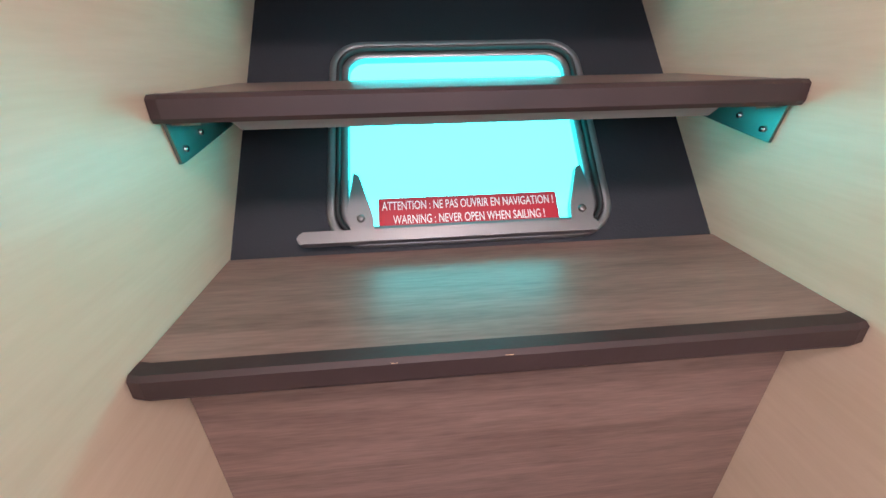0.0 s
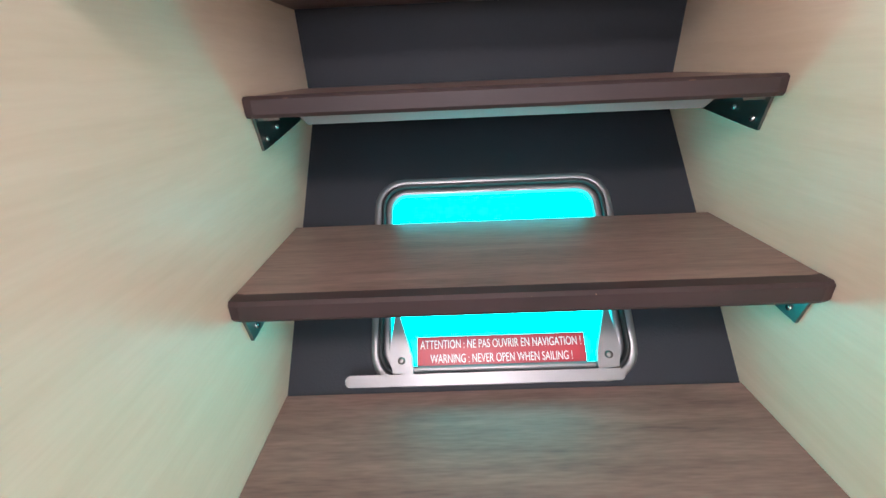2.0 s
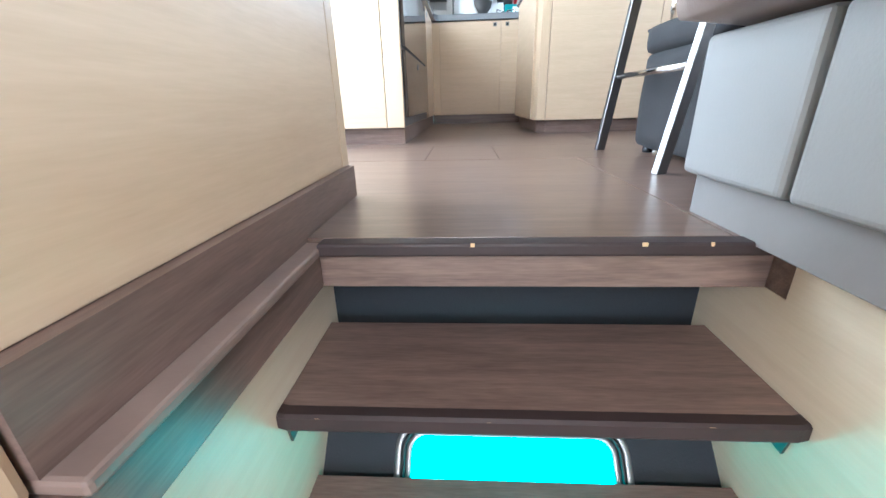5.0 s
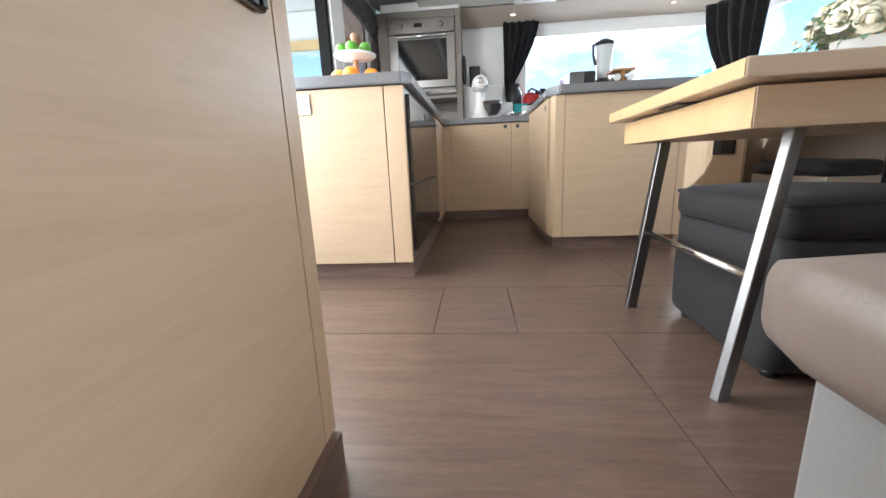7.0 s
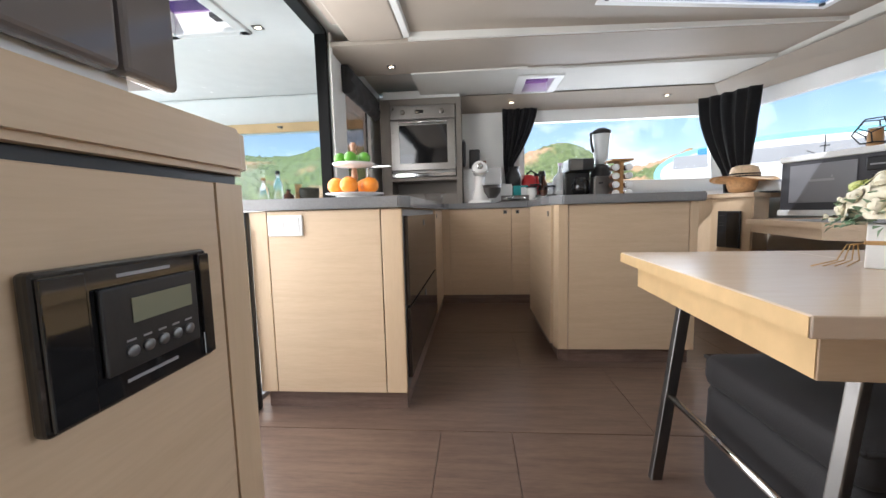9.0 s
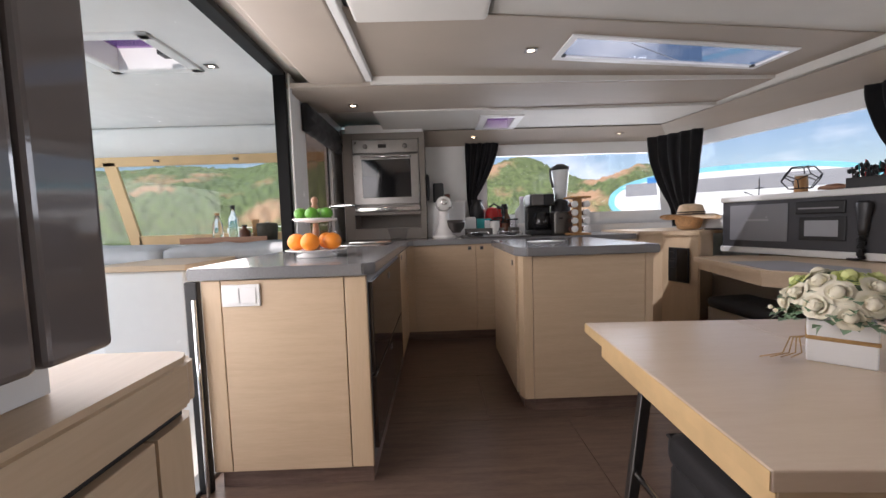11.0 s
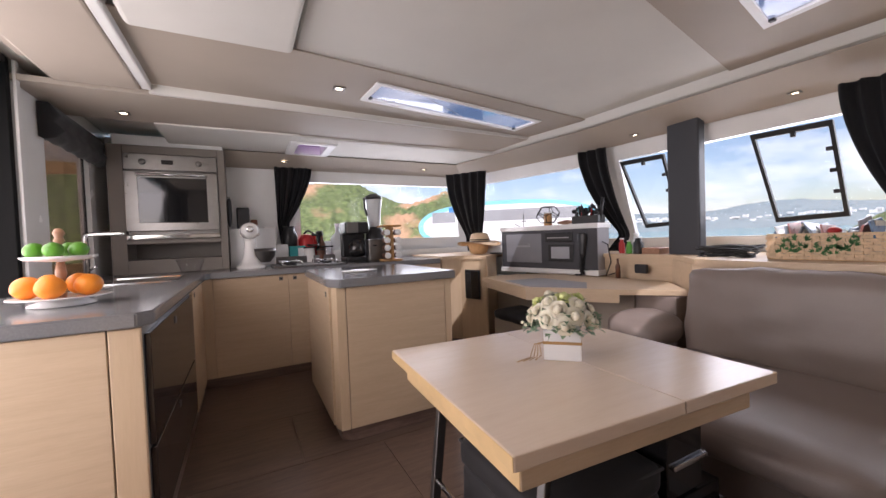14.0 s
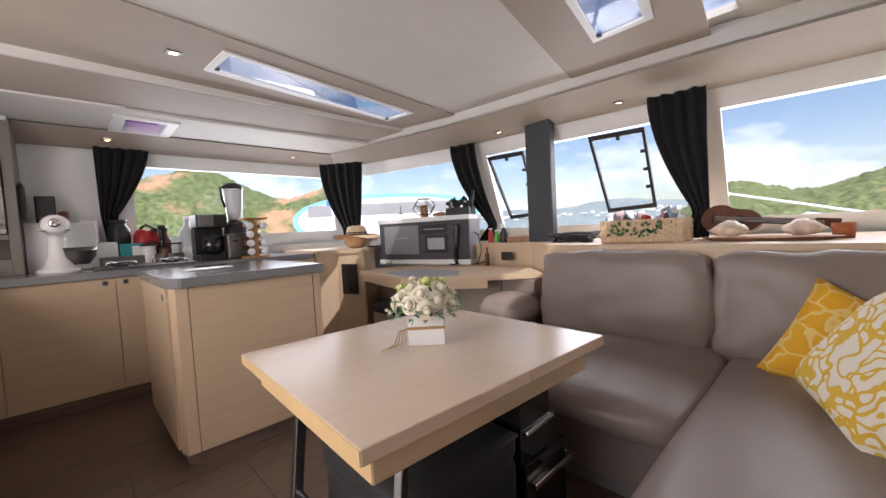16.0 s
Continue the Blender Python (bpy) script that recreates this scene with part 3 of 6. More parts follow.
def ring_frame(name, w, h, r, wide, z0, z1, mat, parent, m):
    """A rounded rectangular frame, standing from z0 to z1 of m."""
    a, b = rounded(w, h, r), rounded(w - 2 * wide, h - 2 * wide, max(0.005, r - wide))
    rings = [[(*p, z0) for p in a], [(*p, z1 - .002) for p in a], [(p[0] * 0.99, p[1] * 0.99, z1) for p in a], [(p[0] * 1.01, p[1] * 1.01, z1) for p in b], [(*p, z1 - .002) for p in b], [(*p, z0) for p in b]]
    return loft(name, rings + [rings[0]], mat, parent, True, False, True, m)


eh = thing("escape_hatch", (0.046, hull_y(-0.64), -0.64), "closed aluminium escape hatch, pane glowing turquoise for sunlit water", "hatch")
HH = 0.374
ring_frame("outer_frame", 0.437, HH, 0.055, 0.013, -0.02, 0.012, ALU, eh, HM)
ring_frame("seal", 0.411, HH - .026, 0.045, 0.007, -0.02, 0.016, RUBBER, eh, HM)
ring_frame("inner_frame", 0.397, HH - .040, 0.04, 0.012, -0.02, 0.008, ALU, eh, HM)
# opaque pane that glows teal onto the stair walls, no water drawn behind
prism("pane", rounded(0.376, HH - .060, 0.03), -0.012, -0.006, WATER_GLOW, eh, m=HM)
for sx in (-1, 1):
    pts = [(sx * 0.182, -0.165), (sx * 0.148, -0.168), (sx * 0.150, -0.140), (sx * 0.170, -0.075), (sx * 0.178, -0.070), (sx * 0.188, -0.135)]
    prism("hinge", pts if sx > 0 else list(reversed(pts)), 0.004, 0.016, ALU, eh, m=HM)
    lathe("bolt", [(0.006, 0), (0.006, 0.004), (0.003, 0.005)], STEEL, n=10).matrix_world = HM @ Matrix.Translation((sx * 0.167, -0.146, 0.016))
bar = prism("handle", rounded(0.44, 0.018, 0.008), 0.012, 0.028, ALU, eh, bevel=0.003, m=HM @ Matrix.Translation((-0.035, -0.176, 0)))
lab = box("warning_label", (-0.140, -0.128, -0.004), (0.140, -0.078, 0.0005), RED, 0, eh, m=HM @ Matrix.Translation((-0.003, -0.030, 0)))
WT = HM @ Matrix.Translation((-0.003, -0.030, 0.0012))
words("lettering", "ATTENTION : NE PAS OUVRIR EN NAVIGATION !", 0.02, WHITE, WT @ Matrix.Translation((0, -0.092, 0)), eh, 0.268)
words("lettering", "WARNING : NEVER OPEN WHEN SAILING !", 0.02, WHITE, WT @ Matrix.Translation((0, -0.115, 0)), eh, 0.235)

for ob in [o for o in scene.objects if o.name.startswith("bolt") and o.parent is None]:
    mw = ob.matrix_world.copy()
    ob.parent = eh
    ob.matrix_parent_inverse = eh.matrix_basis.inverted()
    ob.matrix_basis = mw


def stair_tread(z, y0, y1, bracket=True):
    """Tread with its dark nosing, pale underside and steel brackets."""
    t = thing("stair_tread", (0.055, y0, z), "walnut stair tread with worn dark nosing on steel brackets", "stair tread", "companionway treads")
    hexa("board", [(-0.309, y0 + .024, z - .0215), (0.419, y0 + .024, z - .0215), (0.419, y1, z - .0215), (-0.309, y1, z - .0215)], (0, 0, 0.0215), WALNUT_X, t)
    prof = [(y0 + .023, z + .001), (y0 + .006, z + .001), (y0 + .001, z - .003), (y0, z - .022), (y0 + .003, z - .027), (y0 + .023, z - .027)]
    loft("nosing", [[(x, p[0] + (0.0 if 0 < k < 7 else 0.003), p[1]) for p in prof] for k, x in enumerate((-0.3085, -0.296, -0.28, -0.1, 0.2, 0.39, 0.405, 0.4185))], NOSING, t, smooth=False)
    for _ in range(3):
        x = random.uniform(-0.28, 0.39)
        box("chip", (x, y0 + .0015, z - .0035 + random.uniform(-.003, .0)), (x + random.choice((0.002, .003, .005, 0.009)), y0 + .004, z - .0022), CREAM, 0.0006, t)
    if bracket:
        bm = bmesh.new()
        lo, hi = [(-.25, y0 + .075), (.36, y0 + .075), (.36, y1 - .012), (-.25, y1 - .012)], [(-.265, y0 + .06), (.375, y0 + .06), (.375, y1 - .004), (-.265, y1 - .004)]
        a = [bm.verts.new((*p, z - .046)) for p in lo]
        b = [bm.verts.new((*p, z - .022)) for p in hi]
        bm.faces.new(a)
        bm.faces.new(b)
        for i in range(4):
            bm.faces.new((a[i], a[(i + 1) % 4], b[(i + 1) % 4], b[i]))
        mesh_ob("underside", bm, LEATHER_PALE, t)
        for x, d in ((-0.309, 1), (0.419, -1)):
            bm = bmesh.new()
            pts = [(y0 + .02, z - .029), (y0 + .028, z - .075), (y0 + .055, z - .072), (y1 - .05, z - .052), (y1 - .02, z - .029)]
            v0 = [bm.verts.new((x, *p)) for p in pts]
            v1 = [bm.verts.new((x + d * .004, *p)) for p in pts]
            bm.faces.new(v0)
            bm.faces.new(v1)
            for i in range(5):
                bm.faces.new((v0[i], v0[(i + 1) % 5], v1[(i + 1) % 5], v1[i]))
            add_box(bm, (min(x, x + d * .035), y0 + .03, z - .033), (max(x, x + d * .035), y1 - .02, z - .029))
            mesh_ob("bracket", bm, STEEL, t)
            for yy, zz in ((y0 + .042, z - .06), (y0 + .085, z - .048), (y1 - .06, z - .042)):
                rod("screw", [(x + d * .003, yy, zz), (x + d * .007, yy, zz)], 0.004, CHROME, t, 8)
    return t


stair_tread(-0.215, -0.122, 0.128)
stair_tread(-0.437, -0.283, -0.036)
stair_tread(-0.660, -0.443, -0.212, bracket=False)
S(box("stair_riser", (-0.309, -0.378, -1.32), (0.419, -0.352, -0.683), WALNUT_X, 0), "dark walnut riser under the lowest tread")
S(box("floor_edge_nosing", (-0.262, -0.002, -0.020), (0.40, 0.030, 0.001), NOSING, 0.004), "dark wood lip at the top of the stairs")
for wx, wl in ((-0.03, 0.006), (0.215, 0.008), (0.31, 0.004)):
    S(box("floor_edge_chip", (wx, -0.0028, -0.004), (wx + wl, 0.0, 0.0018), CREAM, 0.0005))
S(box("floor_edge_fascia", (-0.268, 0.022, -0.080), (0.419, 0.030, -0.0205), WALNUT_X, 0))
bm = bmesh.new()
add_box(bm, (-0.309, -0.405, -0.080), (-0.268, 0.022, -0.020), 0.002)
S(mesh_ob("stair_side_board", bm, WALNUT_Y), "dark walnut board along the stairwell")
S(box("stair_side_ledge", (-0.309, -0.3795, -0.0195), (-0.258, 0.03, -0.0056), LEDGE, 0.004))
S(box("stair_wall_upper", (0.4165, -1.045, -0.085), (0.4198, -0.022, -0.0062), STAIR_ASH, 0))
# emergency exit sign
ex = thing("exit_sign", (-0.266, -0.385, -0.067), "small green emergency exit sticker with white running figure", "sign")
box("plate", (-0.268, -0.4025, -0.0705), (-0.2672, -0.3755, -0.039), GREEN_SIGN, 0, ex)
PX = -0.2668
for k, limb in enumerate((((-0.3915, -0.0485), (-0.3890, -0.0560)), ((-0.3890, -0.0560), (-0.3920, -0.0600), (-0.3965, -0.0650)), ((-0.3890, -0.0560), (-0.3855, -0.0605), (-0.3885, -0.0665)), ((-0.3912, -0.0490), (-0.3955, -0.0500), (-0.3965, -0.0545)), ((-0.3912, -0.0490), (-0.3870, -0.0515), (-0.3845, -0.0500)), ((-0.3835, -0.0550), (-0.3780, -0.0550)), ((-0.3800, -0.0522), (-0.3778, -0.0550), (-0.3800, -0.0578)))):
    rod("pictogram", [(PX, *p) for p in limb], (0.0019, 0.0014, 0.0014, 0.0010, 0.0010, 0.0010, 0.0009)[k], WHITE, ex, 6)
bm = bmesh.new()
blob(bm, (PX, -0.3900, -0.0448), 0.0022, 2, (0.3, 1, 1))
mesh_ob("pictogram", bm, WHITE, ex)

# hull passage below, out of view; outer port opening invented for the fill lamp
S(box("hull_floor", (-1.6, -2.3, -1.38), (1.6, -0.345, -1.3205), WALNUT_X, 0))
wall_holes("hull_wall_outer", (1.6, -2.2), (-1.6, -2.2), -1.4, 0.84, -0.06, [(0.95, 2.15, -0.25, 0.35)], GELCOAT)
for x in (-1.66, 1.6):
    S(box("hull_wall_end", (x, -2.26, -1.4), (x + .06, -0.4, 0.84), ASH_Z, 0))
for a, b in ((-1.6, -0.36), (0.47, 1.6)):
    S(box("hull_wall_inner", (a, -1.05, -1.4), (b, -1.0, -0.08), ASH_Z, 0))
S(box("hull_ceiling", (-1.66, -2.26, 0.78), (1.66, -1.11, 0.84), LINER, 0))

# made-up rim about the overhead fill, never in view
hl_ = thing("ceiling_light", (0.05, -1.40, 0.78), "unseen round rim added about the hull fill lamp", "lamp")
lathe("rim", [(0.20, 0.0), (0.20, -0.02), (0.19, -0.024), (0.185, -0.0)], WHITE, (0.05, -1.40, 0.779), hl_, 24, caps=False)

# ---- locker beside the stairs ----
lk = thing("low_cabinet", (-0.65, 0.0, 0.0), "pale ash cabinet with rounded lid edge beside the stairs", "cabinet")
prism("plinth", [(-0.80, -0.379), (-0.287, -0.379), (-0.287, 0.33), (-0.80, 0.33)], -0.0055, 0.068, WALNUT_Y, lk)
bm = bmesh.new()
add_box(bm, (-0.80, -1.0, 0.0685), (-0.302, 0.295, 0.885), 0.0015)
mesh_ob("body", bm, ASH_Y, lk)
prism("corner_post", [(-0.80, 0.298), (-0.302, 0.298), (-0.302, 0.34), (-0.310, 0.353), (-0.325, 0.358), (-0.80, 0.358)], 0.0685, 0.885, ASH_Z, lk)
prism("lid", [(-0.80, -1.0), (-0.296, -1.0), (-0.296, 0.340), (-0.305, 0.357), (-0.322, 0.364), (-0.80, 0.364)], 0.896, 0.946, ASH_Y, lk, bevel=0.006)
# black filler strip gives the gap under the lid its shade
box("shadow_gap", (-0.80, -1.0, 0.8852), (-0.312, 0.345, 0.8958), BLACK, 0, lk)
box("end_post", (-0.80, -0.99, -0.0190), (-0.290, -0.380, 0.0683), ASH_Z, 0.008, lk)
for z0, z1 in ((0.10, 0.36), (0.37, 0.63), (0.64, 0.865)):
    box("drawer_front", (-0.79, 0.359, z0), (-0.36, 0.372, z1), ASH_X, 0.003, lk)

gl = thing("tall_locker", (-0.6, 0.0, 0.946), "tall grey high-gloss locker standing on the cabinet", "locker")
box("foot", (-0.78, -0.9, 0.9465), (-0.352, 0.262, 0.976), WHITE, 0.002, gl)
box("body", (-0.80, -0.95, 0.977), (-0.3505, 0.298, 2.115), TAUPE_GLOSS, 0.002, gl)
for a, b in ((-0.95, -0.36), (-0.357, 0.236), (0.239, 0.298)):
    box("door", (-0.350, a, 0.972), (-0.331, b, 2.11), GREY_GLOSS, 0.006, gl, seg=3)

cp = thing("control_panel", (-0.302, 0.17, 0.75), "black glossy air-conditioning control panel with grey buttons", "control panel")
XF = -0.3015
box("bezel", (XF, 0.094, 0.698), (XF + .012, 0.248, 0.797), BLACK_GLASS, 0.004, cp, seg=3)
box("side_wing", (XF + .012, 0.096, 0.702), (XF + .015, 0.125, 0.793), BLACK_GLASS, 0.0012, cp)
box("side_wing", (XF + .012, 0.232, 0.702), (XF + .015, 0.246, 0.793), BLACK_GLASS, 0.0012, cp)
box("face", (XF + .012, 0.132, 0.720), (XF + .0165, 0.224, 0.780), BLACK, 0.0015, cp)
box("display", (XF + .0165, 0.155, 0.752), (XF + .0172, 0.216, 0.770), LCD, 0.0003, cp)
for k in range(5):
    y = 0.152 + 0.0145 * k
    loft("button", [[(XF + x, y + 0.0052 * r * math.cos(a * math.pi / 8), 0.733 + 0.0042 * r * math.sin(a * math.pi / 8)) for a in range(16)] for x, r in ((.0165, 1), (.018, 1), (.0188, 0.8))], ALU, cp)
    box("caption", (XF + .0165, y - .004, 0.740), (XF + .0168, y + .004, 0.7415), GREYTRIM, 0, cp)
box("slot", (XF + .012, 0.15, 0.7855), (XF + .0125, 0.2, 0.788), GREYTRIM, 0, cp)
box("slot", (XF + .012, 0.15, 0.710), (XF + .0125, 0.2, 0.7125), GREYTRIM, 0, cp)
for o in cp.children:
    o.data.transform(Matrix.Translation((0, 0.118, 0.025)) @ Matrix.Diagonal((1, 0.92, 1, 1)) @ Matrix.Translation((0, -0.094, 0)))


# ---- galley ----
def pull(t, x, y, z, nx=0, ny=-1):
    """Square flush cabinet pull."""
    w = 0.016
    if ny:
        box("pull", (x - w, y - .004, z - w), (x + w, y, z + w), STEEL, 0.002, t)
        # raised black square, the dark of the hole done in colour
        box("pull_hole", (x - w * .5, y - .005, z - w * .5), (x + w * .5, y - .0045, z + w * .5), RUBBER, 0, t)
    else:
        box("pull", (x, y - w, z - w), (x + .004, y + w, z + w), STEEL, 0.002, t)


pn = thing("galley_peninsula", (-0.66, 2.4, 0.0), "pale ash galley peninsula with grey stone counter", "kitchen unit")
box("plinth", (-0.97, 1.50, -0.0055), (-0.345, 3.36, 0.079), WALNUT_X, 0, pn)
box("body", (-0.985, 1.492, 0.08), (-0.345, 3.72, 0.871), ASH_X, 0.001, pn)
box("end_panel", (-0.910, 1.470, 0.082), (-0.428, 1.4915, 0.868), ASH_X, 0.002, pn)
box("end_stile", (-0.988, 1.470, 0.082), (-0.914, 1.4915, 0.868), ASH_Z, 0.002, pn)
box("end_stile", (-0.424, 1.470, 0.082), (-0.338, 1.4915, 0.868), ASH_Z, 0.004, pn)
box("fridge_frame", (-0.3445, 1.500, 0.085), (-0.340, 2.70, 0.866), ALU, 0.001, pn)
box("fridge_drawer", (-0.3395, 1.520, 0.452), (-0.322, 2.66, 0.838), BROWN_GLASS, 0.002, pn)
box("fridge_drawer", (-0.3395, 1.520, 0.130), (-0.322, 2.66, 0.440), BROWN_GLASS, 0.002, pn)
box("latch", (-0.3215, 2.02, 0.78), (-0.318, 2.05, 0.81), STEEL, 0.001, pn)
box("latch", (-0.3215, 2.02, 0.385), (-0.318, 2.05, 0.415), STEEL, 0.001, pn)
box("door", (-0.3445, 2.72, 0.09), (-0.325, 3.30, 0.862), ASH_X, 0.002, pn)
pull(pn, -0.325, 2.80, 0.82, 1, 0)

fr_ = thing("galley_base_unit", (0.6, 3.6, 0.0), "pale ash galley base cabinets with square steel pulls", "kitchen unit")
box("plinth", (-0.34, 3.43, -0.0055), (1.75, 4.13, 0.079), WALNUT_X, 0, fr_)
box("body", (-0.34, 3.397, 0.08), (1.75, 4.14, 0.871), ASH_X, 0.001, fr_)
box("filler", (-0.338, 3.380, 0.085), (-0.262, 3.3965, 0.868), ASH_Z, 0.002, fr_)
for a, b in ((-0.258, 0.289), (0.293, 0.84), (0.844, 1.3), (1.304, 1.75)):
    box("door", (a, 3.378, 0.085), (b, 3.3965, 0.868), ASH_X, 0.002, fr_)
pull(fr_, 0.236, 3.378, 0.835)
pull(fr_, 0.345, 3.378, 0.835)

ct = thing("galley_counter", (-0.3, 3.5, 0.875), "mid-grey solid-surface L-shaped galley counter", "counter")
prism("slab", [(-1.03, 1.452), (-0.345, 1.452), (-0.305, 1.50), (-0.305, 3.30), (-0.27, 3.352), (1.74, 3.352), (1.74, 4.138), (-1.045, 4.138), (-1.045, 1.50)], 0.8725, 0.92, COUNTER, ct, bevel=0.005)

isl = thing("galley_island", (0.77, 2.45, 0.0), "pale ash galley island with grey counter top", "kitchen unit")
prism("plinth", [(0.47, 2.035), (1.10, 2.035), (1.10, 2.90), (0.42, 2.90), (0.42, 2.08)], -0.0055, 0.075, WALNUT_X, isl)
prism("body", [(0.455, 2.03), (1.118, 2.03), (1.118, 2.92), (0.40, 2.92), (0.40, 2.10)], 0.076, 0.873, ASH_X, isl)
box("front_panel", (0.462, 2.012, 0.078), (1.075, 2.029, 0.872), ASH_X, 0.002, isl)
box("stile", (1.079, 2.012, 0.078), (1.120, 2.029, 0.872), ASH_Z, 0.002, isl)
prism("corner", [(0.392, 2.07), (0.410, 2.016), (0.458, 2.012), (0.458, 2.029), (0.40, 2.09)], 0.078, 0.872, ASH_Z, isl)
box("door", (0.384, 2.10, 0.082), (0.399, 2.90, 0.87), ASH_Y, 0.002, isl)
box("pull", (0.380, 2.16, 0.81), (0.384, 2.19, 0.84), STEEL, 0.001, isl)
prism("top", [(0.372, 2.075), (0.425, 1.985), (1.145, 1.985), (1.145, 2.96), (0.372, 2.96)], 0.874, 0.922, COUNTER, isl, bevel=0.006)
hob = thing("round_hob_cover", (0.66, 2.42, 0.923), "thin oval white dish lying on the island", "dish")
lathe("dish", [(0.0, 0), (0.10, 0), (0.125, 0.006), (0.122, 0.008), (0.10, 0.003), (0.0, 0.003)], CERAMIC, (0.66, 2.45, 0.9225), hob, squash=0.7)

# oven housing
oc = thing("oven_cabinet", (-0.54, 3.95, 0.92), "taupe lacquered tall cabinet housing a built-in oven", "cabinet")
bm = bmesh.new()
for a, b in (((-0.955, 3.762, 0.921), (-0.855, 4.135, 1.965)), ((-0.205, 3.762, 0.921), (-0.150, 4.135, 1.965)), ((-0.855, 3.762, 1.90), (-0.205, 4.135, 1.965)), ((-0.855, 3.762, 1.165), (-0.205, 4.135, 1.20)), ((-0.855, 3.762, 0.921), (-0.205, 4.135, 1.035)), ((-0.855, 4.05, 1.035), (-0.205, 4.135, 1.90))):
    add_box(bm, a, b, 0.003)
mesh_ob("body", bm, TAUPE_GLOSS, oc)
box("top_box", (-0.93, 3.80, 1.966), (-0.160, 4.13, 2.055), GELCOAT, 0.01, oc)
ov = thing("built_in_oven", (-0.53, 3.9, 1.205), "stainless built-in oven with dark glass door", "oven")
box("carcass", (-0.845, 3.775, 1.21), (-0.215, 4.045, 1.895), STEEL, 0.002, ov)
box("control_fascia", (-0.850, 3.742, 1.766), (-0.210, 3.7745, 1.896), OVEN_STEEL, 0.006, ov)
box("door", (-0.850, 3.738, 1.268), (-0.210, 3.7745, 1.756), OVEN_STEEL, 0.006, ov)
box("window", (-0.765, 3.735, 1.335), (-0.290, 3.7378, 1.705), BLACK_GLASS, 0.003, ov)
rod("handle", [(-0.765, 3.738, 1.722), (-0.765, 3.70, 1.726), (-0.29, 3.70, 1.726), (-0.29, 3.738, 1.722)], 0.011, CHROME, ov, 10)
box("bottom_strip", (-0.850, 3.735, 1.205), (-0.210, 3.7745, 1.238), CHROME, 0.003, ov)
box("clock", (-0.60, 3.7395, 1.815), (-0.52, 3.7415, 1.850), BLACK_GLASS, 0, ov)
for x in (-0.725, -0.34):
    k = lathe("knob", [(0.024, 0), (0.022, 0.022), (0.018, 0.025)], STEEL, parent=ov, n=20)
    k.matrix_basis = Matrix.Translation((x, 3.742, 1.83)) @ Matrix.Rotation(radians(90), 4, "X")
    k.matrix_parent_inverse = ov.matrix_basis.inverted()

# sink, tap
sk = thing("sink", (-0.65, 3.1, 0.92), "stainless sink rim set into the grey counter", "sink")
bm = bmesh.new()
for a, b in (((-0.86, 2.80, 0.9205), (-0.42, 2.825, 0.925)), ((-0.86, 3.275, 0.9205), (-0.42, 3.30, 0.925)), ((-0.86, 2.80, 0.9205), (-0.835, 3.30, 0.925)), ((-0.445, 2.80, 0.9205), (-0.42, 3.30, 0.925)), ((-0.835, 2.825, 0.9205), (-0.445, 3.275, 0.9215))):
    add_box(bm, a, b, 0.0008)
mesh_ob("rim", bm, CHROME, sk)
tp = thing("galley_tap", (-0.90, 3.02, 0.92), "tall chrome galley mixer tap", "tap")
lathe("base", [(0.026, 0), (0.026, 0.03), (0.016, 0.035)], CHROME, (-0.90, 3.02, 0.921), tp, 16)
rod("spout", [(-0.90, 3.02, 0.95), (-0.90, 3.02, 1.205), (-0.895, 3.02, 1.222), (-0.88, 3.02, 1.228), (-0.72, 3.015, 1.232), (-0.705, 3.015, 1.222)], 0.013, CHROME, tp, 12)
rod("lever", [(-0.885, 3.0, 1.0), (-0.84, 2.96, 1.03)], 0.007, CHROME, tp)
rk = thing("upturned_bowl", (-0.42, 3.55, 0.92), "clear glass bowl upside down beside the sink", "bowl")
lathe("bowl", [(0.055, 0), (0.06, 0.004), (0.10, 0.11), (0.104, 0.11), (0.066, 0.0)], JAR, (-0.42, 3.6, 0.9205), rk)

# two-tier fruit stand
fs = thing("fruit_stand", (-0.66, 1.90, 0.92), "two-tier white fruit stand on the counter", "fruit stand")
lathe("lower_plate", [(0.10, 0.0), (0.10, 0.006), (0.07, 0.02), (0.15, 0.032), (0.152, 0.036), (0.145, 0.037), (0.0, 0.026)], CERAMIC, (-0.66, 1.90, 0.9215), fs, 32)
lathe("stem", [(0.012, 0.026), (0.017, 0.05), (0.010, 0.09), (0.018, 0.12), (0.012, 0.166)], TRAYWOOD, (-0.66, 1.90, 0.9215), fs, 16)
lathe("upper_plate", [(0.0, 0.166), (0.10, 0.176), (0.112, 0.188), (0.108, 0.19), (0.0, 0.178)], CERAMIC, (-0.66, 1.90, 0.9215), fs, 32)
lathe("finial", [(0.008, 0.18), (0.008, 0.235), (0.018, 0.25), (0.012, 0.262), (0.019, 0.28), (0.01, 0.296), (0.0, 0.298)], TRAYWOOD, (-0.66, 1.90, 0.9215), fs, 16)


def fruit(name, at, r, mat, label):
    bm = bmesh.new()
    blob(bm, (0, 0, 0), r, 3, (1, 1, 0.94), 0.04)
    ob = mesh_ob(name, bm, mat, None, True)
    ob.location = at
    return tagged(ob, label, "fruit", name + "s on the stand")


for dx, dy in ((-0.088, -0.03), (-0.005, -0.085), (0.085, -0.02), (0.03, 0.08), (-0.06, 0.075)):
    fruit("orange", (-0.66 + dx, 1.90 + dy, 0.953 + 0.043), 0.045, ORANGE, "ripe orange on the lower plate")
